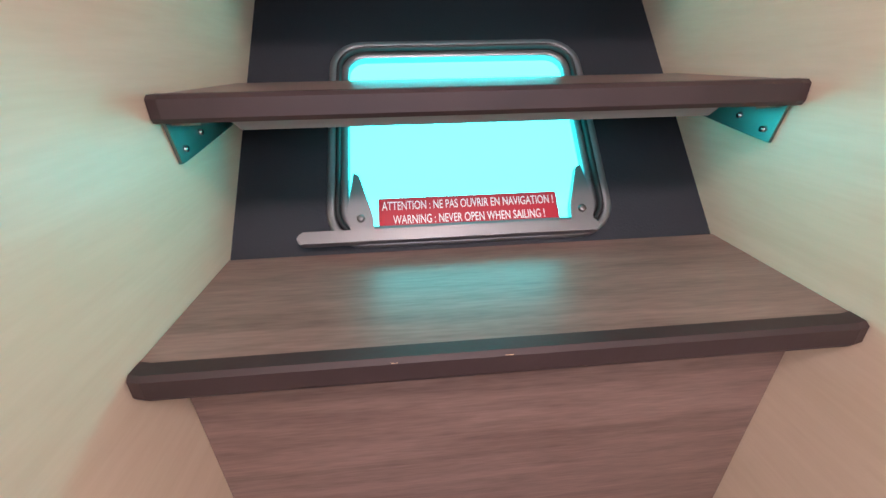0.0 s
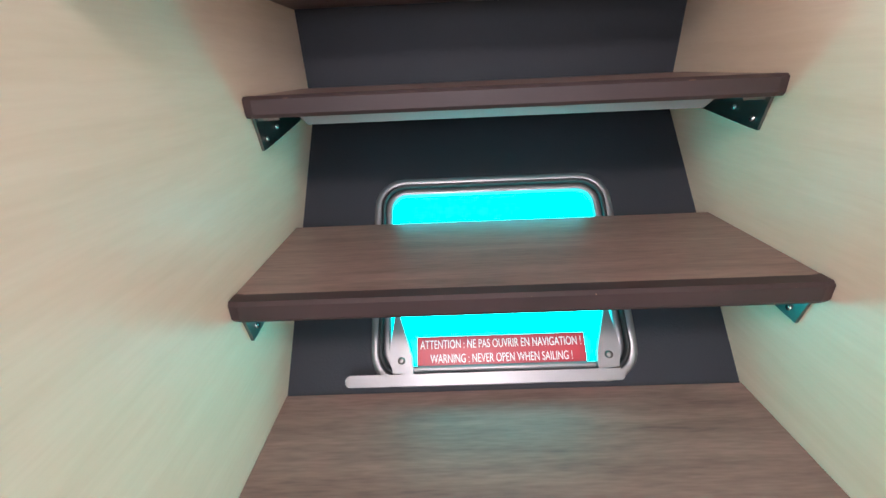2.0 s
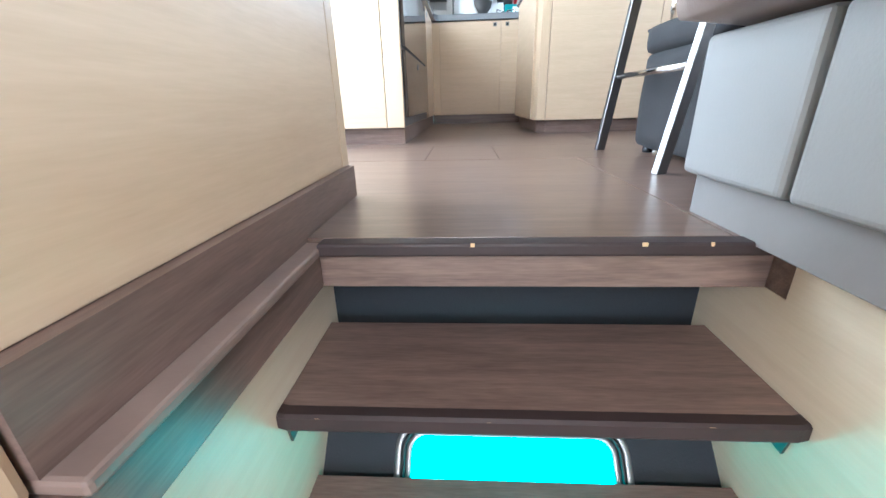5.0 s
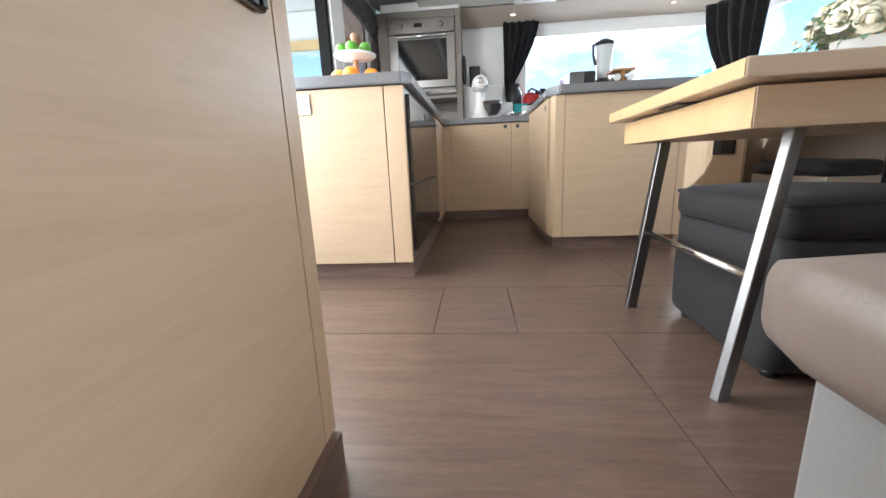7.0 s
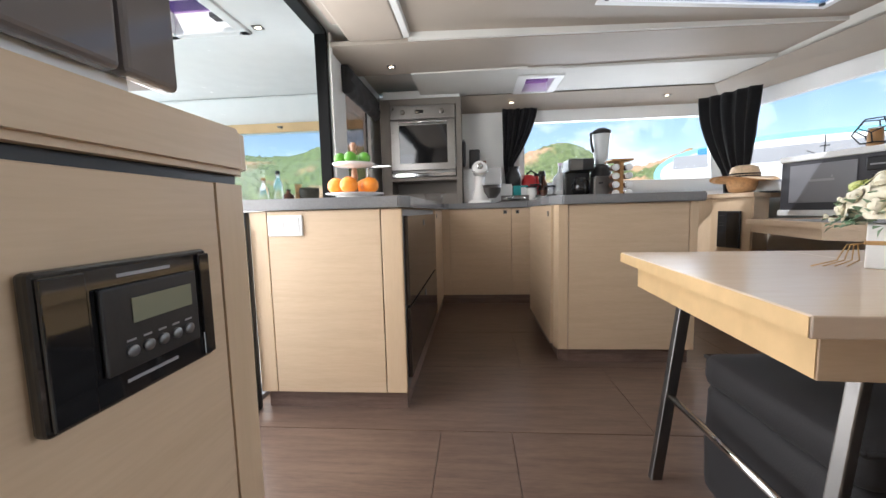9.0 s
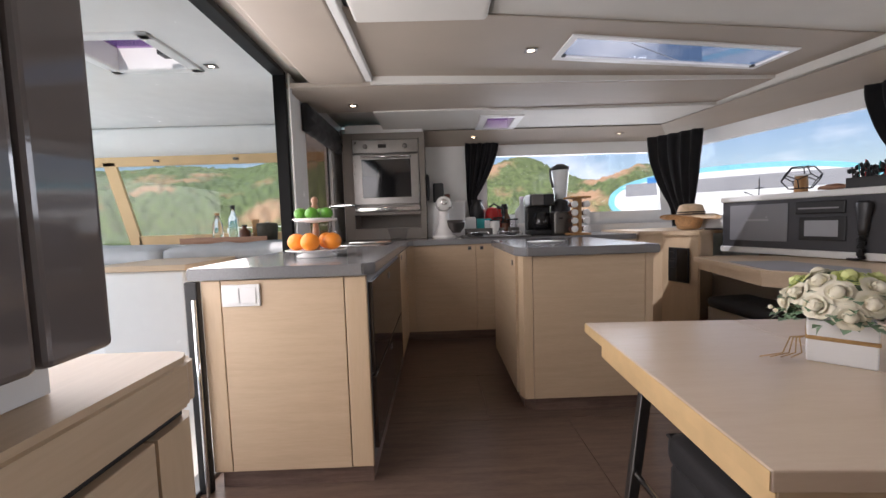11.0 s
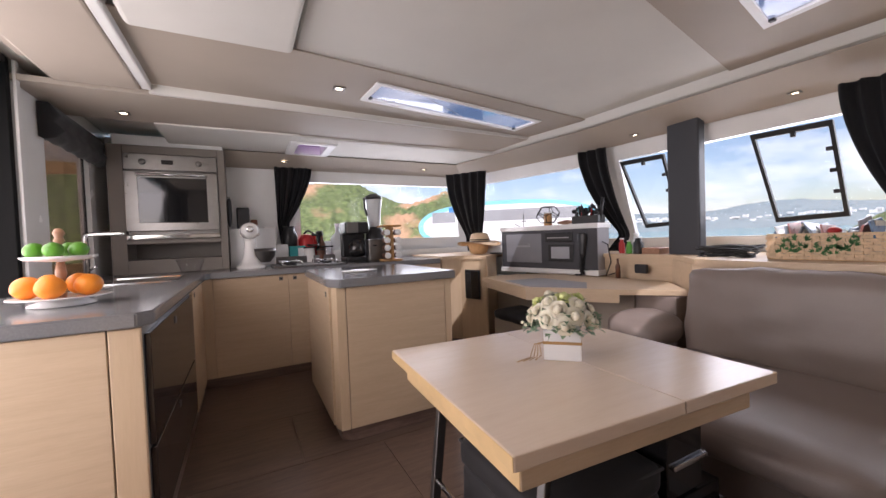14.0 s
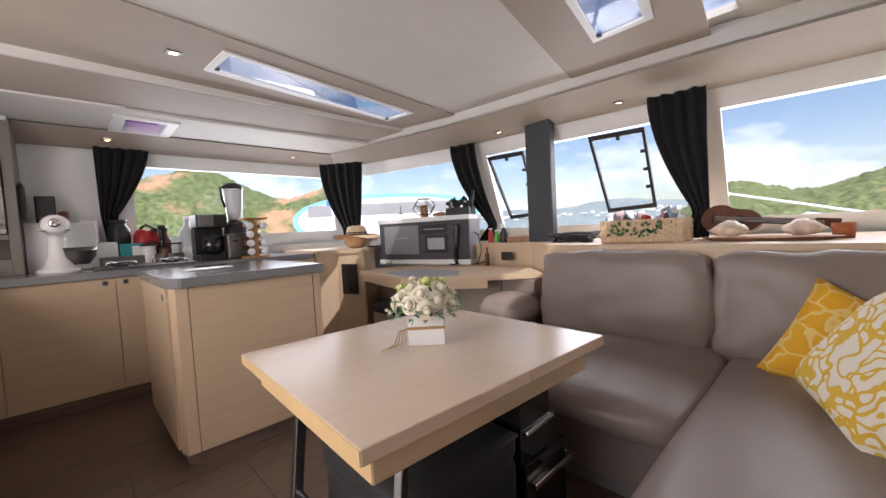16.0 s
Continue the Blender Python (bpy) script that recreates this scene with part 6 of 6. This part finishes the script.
def conch(x, y, z, s, flip, label):
    t = thing("conch_shell", (x, y, z), label, "shell", "conch shells")
    bm = bmesh.new()
    n, m_ = 26, 18
    g = []
    for i in range(n + 1):
        u = i / n
        r = s * (0.9 * math.sin(math.pi * min(1, u * 1.05 + .02)) ** 0.8 * (1.0 - 0.35 * u))
        row = []
        for k in range(m_):
            a = 2 * math.pi * k / m_
            rr = r * (1 + 0.55 * max(0, math.cos(a - 1.2)) ** 6 * math.sin(math.pi * u) + 0.22 * abs(math.sin(u * 16)) * (1 - u) + 0.12 * noise.noise(Vector((u * 6, a, s))))
            row.append(bm.verts.new((x + rr * math.cos(a) * .8, y + flip * (u - 0.5) * 2.6 * s, z + s * .62 + rr * math.sin(a) * .62)))
        g.append(row)
    for i in range(n):
        for k in range(m_):
            bm.faces.new((g[i][k], g[i][(k + 1) % m_], g[i + 1][(k + 1) % m_], g[i + 1][k]))
    mesh_ob("shell", bm, SHELL, t, True)


conch(2.68, 0.30, SZ + .012, 0.075, 1, "pale pink conch shell on the platter")
conch(2.68, -0.02, SZ + .012, 0.072, -1, "weathered beige conch shell on the platter")
cd = thing("tea_light", (2.82, -0.13, SZ), "terracotta candle glass on the shelf", "candle")
lathe("glass", [(0.04, 0), (0.045, 0.075), (0.042, 0.075), (0.036, 0.01)], TERRACOTTA, (2.84, -0.15, SZ + .0), cd, 18)


# ---- scatter pillows ----
def pillow(at, size, rot, mat, label):
    bm = bmesh.new()
    n = 16
    for side in (1, -1):
        g = []
        for i in range(n + 1):
            row = []
            for j in range(n + 1):
                u, v = 2 * i / n - 1, 2 * j / n - 1
                pinch = 1 - 0.06 * (u * u + v * v - 2 * u * u * v * v)
                th = side * size * 0.20 * (max(0, (1 - u ** 4) * (1 - v ** 4))) ** 0.55
                th += side * 0.006 * noise.noise(Vector((u * 3, v * 3, size * 9))) * (1 - u * u) * (1 - v * v)
                row.append(bm.verts.new((u * size / 2 * pinch, v * size / 2 * pinch, th)))
            g.append(row)
        for i in range(n):
            for j in range(n):
                bm.faces.new((g[i][j], g[i + 1][j], g[i + 1][j + 1], g[i][j + 1]))
    bmesh.ops.remove_doubles(bm, verts=bm.verts, dist=1e-4)
    ob = mesh_ob("scatter_pillow", bm, mat, None, True)
    ob.matrix_basis = Matrix.Translation(at) @ rot
    return tagged(ob, label, "pillow", "scatter pillows")


def printed(name, ground, ink, scale, width, wild):
    """Cloth with a printed lattice of curving lines."""
    m, n, l, b = material(name)
    co = n.new("ShaderNodeTexCoord")
    ns = n.new("ShaderNodeTexNoise")
    ns.inputs["Scale"].default_value = 7.0
    ad = n.new("ShaderNodeMixRGB")
    ad.blend_type, ad.inputs["Fac"].default_value = "ADD", wild
    l.new(co.outputs["Object"], ns.inputs["Vector"])
    l.new(co.outputs["Object"], ad.inputs["Color1"])
    l.new(ns.outputs["Color"], ad.inputs["Color2"])
    vo = n.new("ShaderNodeTexVoronoi")
    vo.feature = "DISTANCE_TO_EDGE"
    vo.inputs["Scale"].default_value = scale
    vo.inputs["Randomness"].default_value = 0.25 + wild
    l.new(ad.outputs["Color"], vo.inputs["Vector"])
    r = n.new("ShaderNodeValToRGB")
    r.color_ramp.interpolation = "EASE"
    r.color_ramp.elements[0].position, r.color_ramp.elements[1].position = width, width + 0.025
    r.color_ramp.elements[0].color, r.color_ramp.elements[1].color = (*ink, 1), (*ground, 1)
    l.new(vo.outputs["Distance"], r.inputs["Fac"])
    l.new(r.outputs["Color"], b.inputs["Base Color"])
    b.inputs["Roughness"].default_value = 0.85
    wv = n.new("ShaderNodeTexNoise")
    wv.inputs["Scale"].default_value = 400
    bp = n.new("ShaderNodeBump")
    bp.inputs["Strength"].default_value, bp.inputs["Distance"].default_value = 0.3, 0.001
    l.new(wv.outputs["Fac"], bp.inputs["Height"])
    l.new(bp.outputs["Normal"], b.inputs["Normal"])
    return m


YEL = printed("yellow_lattice_cloth", (0.80, 0.42, 0.02), (0.85, 0.62, 0.20), 11, 0.03, 0.12)
WHY = printed("white_floral_cloth", (0.80, 0.74, 0.62), (0.72, 0.46, 0.05), 12, 0.09, 0.45)


def frame_of(corner, u, v):
    """A turn whose x and y run along two sides from a corner, and the middle of the square."""
    u = Vector(u).normalized()
    v = (Vector(v) - u * u.dot(Vector(v))).normalized()
    w = u.cross(v)
    return Matrix((u, v, w)).transposed().to_4x4(), u, v


ma, ua, va = frame_of((2.04, 0.11, 0.455), (0.15, -0.18, 0.36), (0.10, -0.40, -0.16))
pillow(Vector((2.05, 0.11, 0.455)) + (ua + va) * 0.215, 0.43, ma, YEL, "yellow cushion with pale lattice print")
ma, ua, va = frame_of((1.88, -0.01, 0.49), (0.02, -0.22, 0.32), (-0.34, -0.20, -0.02))
pillow(Vector((1.88, -0.01, 0.49)) + (ua + va) * 0.21, 0.42, ma, WHY, "white cushion with yellow floral print")

# ---- cockpit outside the door ----
cf_ = S(box("cockpit_floor", (-4.6, -1.2, -0.09), (-1.125, 4.3, -0.02), GELCOAT, 0), "white moulded cockpit floor")
S(slab_holes("cockpit_roof", -4.6, -1.125, -1.2, 4.35, 2.16, 2.30, [(-2.15, -1.66, 2.20, 2.62)], GELCOAT), "white moulded hardtop over the cockpit")
S(box("cockpit_roof_edge", (-4.6, 4.05, 1.80), (-1.125, 4.35, 2.16), GELCOAT, 0.03))
S(box("cockpit_roof_beam", (-4.6, 1.0, 2.02), (-2.0, 1.95, 2.16), GELCOAT, 0.04))
ch = thing("cockpit_hatch", (-1.9, 2.4, 2.16), "white-framed tinted hatch in the hardtop", "hatch")
bm = bmesh.new()
for a, b in (((-2.21, 2.14, 2.145), (-1.60, 2.21, 2.31)), ((-2.21, 2.61, 2.145), (-1.60, 2.68, 2.31)), ((-2.21, 2.14, 2.145), (-2.13, 2.68, 2.31)), ((-1.68, 2.14, 2.145), (-1.60, 2.68, 2.31))):
    add_box(bm, a, b, 0.012)
mesh_ob("frame", bm, WHITE, ch)
box("lid", (-2.14, 2.2, 2.29), (-1.66, 2.62, 2.30), PURPLE_ACRYLIC, 0, ch).visible_shadow = False
box("catch", (-1.80, 2.50, 2.20), (-1.67, 2.58, 2.23), BLACK, 0.004, ch)
spotlight((-1.515, 2.60, 2.158))
S(box("cockpit_coaming", (-4.6, 3.80, -0.02), (-1.125, 4.35, 0.93), GELCOAT, 0.02))
cv = thing("cockpit_enclosure", (-2.3, 3.95, 0.95), "tan canvas frame with clear vinyl side curtain", "enclosure")
box("head_band", (-4.5, 3.93, 1.74), (-1.13, 3.97, 1.835), CREAM, 0.006, cv)
hexa("post", [(-3.20, 3.93, 0.93), (-3.08, 3.93, 0.93), (-3.30, 3.93, 1.78), (-3.42, 3.93, 1.78)], (0, 0.03, 0), CREAM, cv)
box("foot_band", (-3.12, 3.93, 0.935), (-1.13, 3.96, 1.03), CREAM, 0.006, cv)
p = box("vinyl", (-4.5, 3.945, 0.94), (-1.13, 3.949, 1.76), PANE_VINYL, 0, cv)
p.visible_shadow = False
for x in (-2.9, -2.1, -1.6):
    rod("toggle", [(x, 3.925, 1.79), (x + .05, 3.925, 1.785)], 0.012, STEEL, cv, 8)
cu_ = thing("cockpit_cushion", (-2.4, 3.5, 0.5), "grey covered cushion along the cockpit side", "cushion")
cushion("pad", (-4.2, 3.25, 0.80), (-2.45, 3.79, 0.93), VINYL_GREY, cu_, puff=0.02, crease=0.03, seed=5)
cushion("pad", (-2.43, 3.25, 0.80), (-1.2, 3.79, 0.93), VINYL_GREY, cu_, puff=0.02, crease=0.03, seed=6)
box("bench", (-4.2, 3.24, -0.02), (-1.2, 3.80, 0.80), GELCOAT, 0.02, cu_)
bx = thing("cockpit_locker", (-2.1, 2.7, -0.02), "white moulded cockpit locker with pale lid", "locker")
box("body", (-2.40, 2.60, -0.02), (-1.80, 3.20, 0.80), GELCOAT, 0.02, bx)
box("lid", (-2.43, 2.57, 0.801), (-1.77, 3.22, 0.842), ASH_X, 0.006, bx)
ty = thing("drinks_tray", (-2.2, 3.6, 0.95), "wooden tray with bottles on the cockpit coaming", "tray")
TZ = 0.945
box("base", (-2.42, 3.50, TZ), (-1.62, 3.72, TZ + .012), TRAYWOOD, 0.003, ty)
box("side", (-2.42, 3.50, TZ + .012), (-1.62, 3.512, TZ + .055), TRAYWOOD, 0.003, ty)
box("side", (-2.42, 3.708, TZ + .012), (-1.62, 3.72, TZ + .055), TRAYWOOD, 0.003, ty)
tz = TZ + .0125
bottle("rum_bottle", -2.12, 3.60, tz, 0.045, 0.27, BOTTLE, "clear rum bottle with a pale label", "bottle", cap=BAMBOO, neck=0.4)
bottle("gin_bottle", -1.98, 3.62, tz, 0.045, 0.34, BOTTLE, "tall clear bottle with black cap", "bottle", neck=0.4)
bottle("amber_bottle", -1.86, 3.58, tz, 0.05, 0.15, GUITAR, "squat amber bottle on the tray", "bottle", neck=0.4)
bottle("tumbler", -2.3, 3.6, tz, 0.045, 0.09, JAR, "clear glass tumbler on the tray", "glass", cap=JAR, neck=0.95)
dcup = bottle("utensil_jar", -1.77, 3.60, tz, 0.045, 0.12, JAR, "glass jar with wooden muddlers", "jar", cap=JAR, neck=0.95)
for k in range(4):
    rod("muddler", [(-1.77 + .01 * k - .015, 3.6, tz + .02), (-1.79 + .018 * k, 3.6, tz + .20)], 0.007, BAMBOO, dcup, 6)
ice = thing("ice_bucket", (-1.62 - .06, 3.6, tz), "dark woven ice bucket on tray", "bucket")
lathe("bucket", [(0.085, 0), (0.095, 0.13), (0.09, 0.16), (0.0, 0.17)], surface("bucket_olive", (0.055, 0.05, 0.035), 0.7, vary=0.2, scale=40, bump=0.6), (-1.66, 3.61, tz), ice, 20)

# ---- outside: water, decks, hills ----
water = S(box("water", (-1500, -1500, -1.9), (1500, 1500, -1.6), surface("lagoon_water", (0.02, 0.22, 0.25), 0.12, vary=0.2, scale=0.2, bump=0.5, fine=1.5), 0), "turquoise lagoon water to the horizon")
S(prism("foredeck", [(3.67, -4.0), (9.0, -4.0), (9.0, 8.0), (-4.6, 8.0), (-4.6, 4.36), (2.2, 4.36), (2.9, 4.4), (3.67, 2.6)], 0.30, 0.42, GELCOAT), "white non-slip side deck and foredeck")
bd = thing("paddle_board", (4.0, 5.2, 0.42), "white paddle board with cyan rim standing on deck", "paddle board")
L_, R_ = Vector((2.75, 6.15, 0)), Vector((5.2, 4.2, 0))
BM_ = Matrix.Translation(((L_.x + R_.x) / 2, (L_.y + R_.y) / 2, 1.32)) @ Matrix.Rotation(math.atan2(R_.y - L_.y, R_.x - L_.x), 4, "Z") @ Matrix.Rotation(radians(84), 4, "X")


def board_outline(l, w, n=48):
    return [(l * math.copysign(abs(math.cos(2 * math.pi * k / n)) ** 0.85, math.cos(2 * math.pi * k / n)), w * math.copysign(abs(math.sin(2 * math.pi * k / n)) ** 0.85, math.sin(2 * math.pi * k / n))) for k in range(n)]


prism("rail", board_outline(1.56, 0.41), -0.06, 0.06, CYAN, bd, bevel=0.02, m=BM_)
prism("deck", board_outline(1.46, 0.34), 0.061, 0.064, GELCOAT, bd, m=BM_)
box("deck_pad", (-1.3, 0.06, 0.0645), (1.2, 0.25, 0.068), GREYTRIM, 0.002, bd, m=BM_)
box("deck_stripe", (-1.0, 0.24, 0.0645), (-0.6, 0.33, 0.069), surface("board_blue", (0.03, 0.20, 0.50), 0.5), 0.002, bd, m=BM_)
for s in (-0.7, 0.7):
    q = BM_ @ Vector((s, -0.41, 0))
    rod("chock", [(q.x, q.y, 0.42), (q.x, q.y, q.z + .02)], 0.03, RUBBER, bd, 8)
rl = thing("guard_rail", (2.5, 7.6, 0.42), "stainless guard rail and wires along the deck", "guard rail")
for x in (-4.2, -2.6, -0.8, 1.0, 2.9, 4.8, 6.7):
    rod("stanchion", [(x, 7.6, 0.42), (x, 7.6, 1.10)], 0.013, WHITE, rl, 8)
for z in (1.10, 0.78):
    rod("wire", [(-4.2, 7.6, z), (6.7, 7.6, z)], 0.008, WHITE, rl, 6)
sc_ = thing("sail_bag", (6.5, -0.5, 0.42), "white covered sail bundle on the foredeck", "sail")
bm = bmesh.new()
for k in range(7):
    blob(bm, (6.2, -1.6 + .42 * k, 0.62), 0.42, 2, (1, 1.1, 0.9 + .25 * math.sin(k * 2.2)), 0.25)
mesh_ob("bundle", bm, GELCOAT, sc_, True)
hr = thing("hand_line", (5.5, 0.2, 0.9), "white rope stay on the foredeck", "rope")
rod("rope", [(5.0, 0.65, 1.30), (5.8, -0.4, 1.02), (6.2, -1.0, 0.95)], 0.012, WHITE, hr, 6)


def hill_material(name, green, bare, amount):
    m, n, l, b = material(name)
    co = n.new("ShaderNodeTexCoord")
    a = n.new("ShaderNodeTexNoise")
    a.inputs["Scale"].default_value, a.inputs["Detail"].default_value = 0.035, 5
    f = n.new("ShaderNodeTexNoise")
    f.inputs["Scale"].default_value, f.inputs["Detail"].default_value = 0.8, 8
    l.new(co.outputs["Object"], a.inputs["Vector"])
    l.new(co.outputs["Object"], f.inputs["Vector"])
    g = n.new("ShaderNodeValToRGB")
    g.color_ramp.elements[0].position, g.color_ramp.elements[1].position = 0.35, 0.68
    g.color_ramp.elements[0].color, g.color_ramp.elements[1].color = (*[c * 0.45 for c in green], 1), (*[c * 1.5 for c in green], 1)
    l.new(f.outputs["Fac"], g.inputs["Fac"])
    k = n.new("ShaderNodeValToRGB")
    k.color_ramp.elements[0].position, k.color_ramp.elements[1].position = amount, amount + 0.07
    l.new(a.outputs["Fac"], k.inputs["Fac"])
    mx_ = n.new("ShaderNodeMixRGB")
    mx_.inputs["Color2"].default_value = (*bare, 1)
    l.new(k.outputs["Color"], mx_.inputs["Fac"])
    l.new(g.outputs["Color"], mx_.inputs["Color1"])
    l.new(mx_.outputs["Color"], b.inputs["Base Color"])
    b.inputs["Roughness"].default_value = 0.95
    return m


HILL = hill_material("scrub_hill", (0.125, 0.165, 0.060), (0.44, 0.27, 0.16), 0.55)
# blue-grey base colour carries the haze of distance
HAZED_HILL = hill_material("hazed_far_hill", (0.23, 0.29, 0.31), (0.3, 0.3, 0.3), 0.70)


def hills(name, a0, a1, dist, depth, top, mat, label, seed, rough):
    """A ridge of scrub-covered hills between two bearings, from +y towards +x."""
    bm = bmesh.new()
    nu, nv = int(abs(a1 - a0) * 4), 44
    clump = dist / 28
    g = []
    for i in range(nu + 1):
        az = radians(a0 + (a1 - a0) * i / nu)
        end = min(1, min(i, nu - i) / (nu * 0.12))
        row = []
        for j in range(nv + 1):
            v = j / nv
            d = dist + depth * v
            x, y = math.sin(az) * d, math.cos(az) * d
            h = top * (0.62 + 0.40 * noise.noise(Vector((az * 2.3 + seed, seed, 0.3))) + 0.25 * noise.noise(Vector((az * 6 + seed, v, 2)))) * math.sin(v * math.pi / 2) * end
            h += rough * (1 - abs(noise.noise(Vector((x / clump, y / clump, seed)))) * 2.0) * min(1, v * 8) * end
            h += rough * 0.5 * noise.noise(Vector((x / clump * 2.7, y / clump * 2.7, seed)))
            row.append(bm.verts.new((x, y, -2.0 + max(0, h))))
        g.append(row)
    for i in range(nu):
        for j in range(nv):
            bm.faces.new((g[i][j], g[i + 1][j], g[i + 1][j + 1], g[i][j + 1]))
    return S(mesh_ob(name, bm, mat, None, True), label)


hills("backdrop_hill", -75, 42, 100, 90, 38, HILL, "green scrub-covered island hillside with bare red earth", 3.1, 1.6)
hills("backdrop_far_hill", 40, 88, 900, 700, 120, HAZED_HILL, "distant green hills with houses, haze mixed into their colour", 9.4, 5)
hills("backdrop_headland", 74, 130, 100, 80, 24, HILL, "green headland with reddish bare slopes", 5.2, 1.4)
bm = bmesh.new()
random.seed(3)
for k in range(260):
    az = radians(random.uniform(48, 82))
    d = random.uniform(980, 1150)
    h = random.uniform(2, 26)
    add_box(bm, (math.sin(az) * d - 4, math.cos(az) * d - 4, h), (math.sin(az) * d + 4, math.cos(az) * d + 4, h + random.uniform(3, 6)))
tagged(mesh_ob("far_houses", bm, GELCOAT), "tiny white houses on the far hills", "houses", kind="stuff")

# ---- cabin sole boards ----
bmesh_cache = {}
rows = [(0.031, 0.876, (-1.04, 0.36, 1.5, 3.29)), (0.879, 1.331, (-1.04, -0.184, 0.087, 1.3, 3.29)), (1.334, 1.95, (-1.04, 0.62, 2.0, 3.29)), (1.953, 2.55, (-1.04, 0.20, 1.4, 3.29)), (2.553, 3.40, (-1.04, 0.75, 2.1, 3.29))]
for y0, y1, cuts in rows:
    for a, b in zip(cuts, cuts[1:]):
        box("floorboard", (a + .0012, y0, -0.0058), (b - .0012, y1, 0.0), FLOOR, 0.0008, floor)
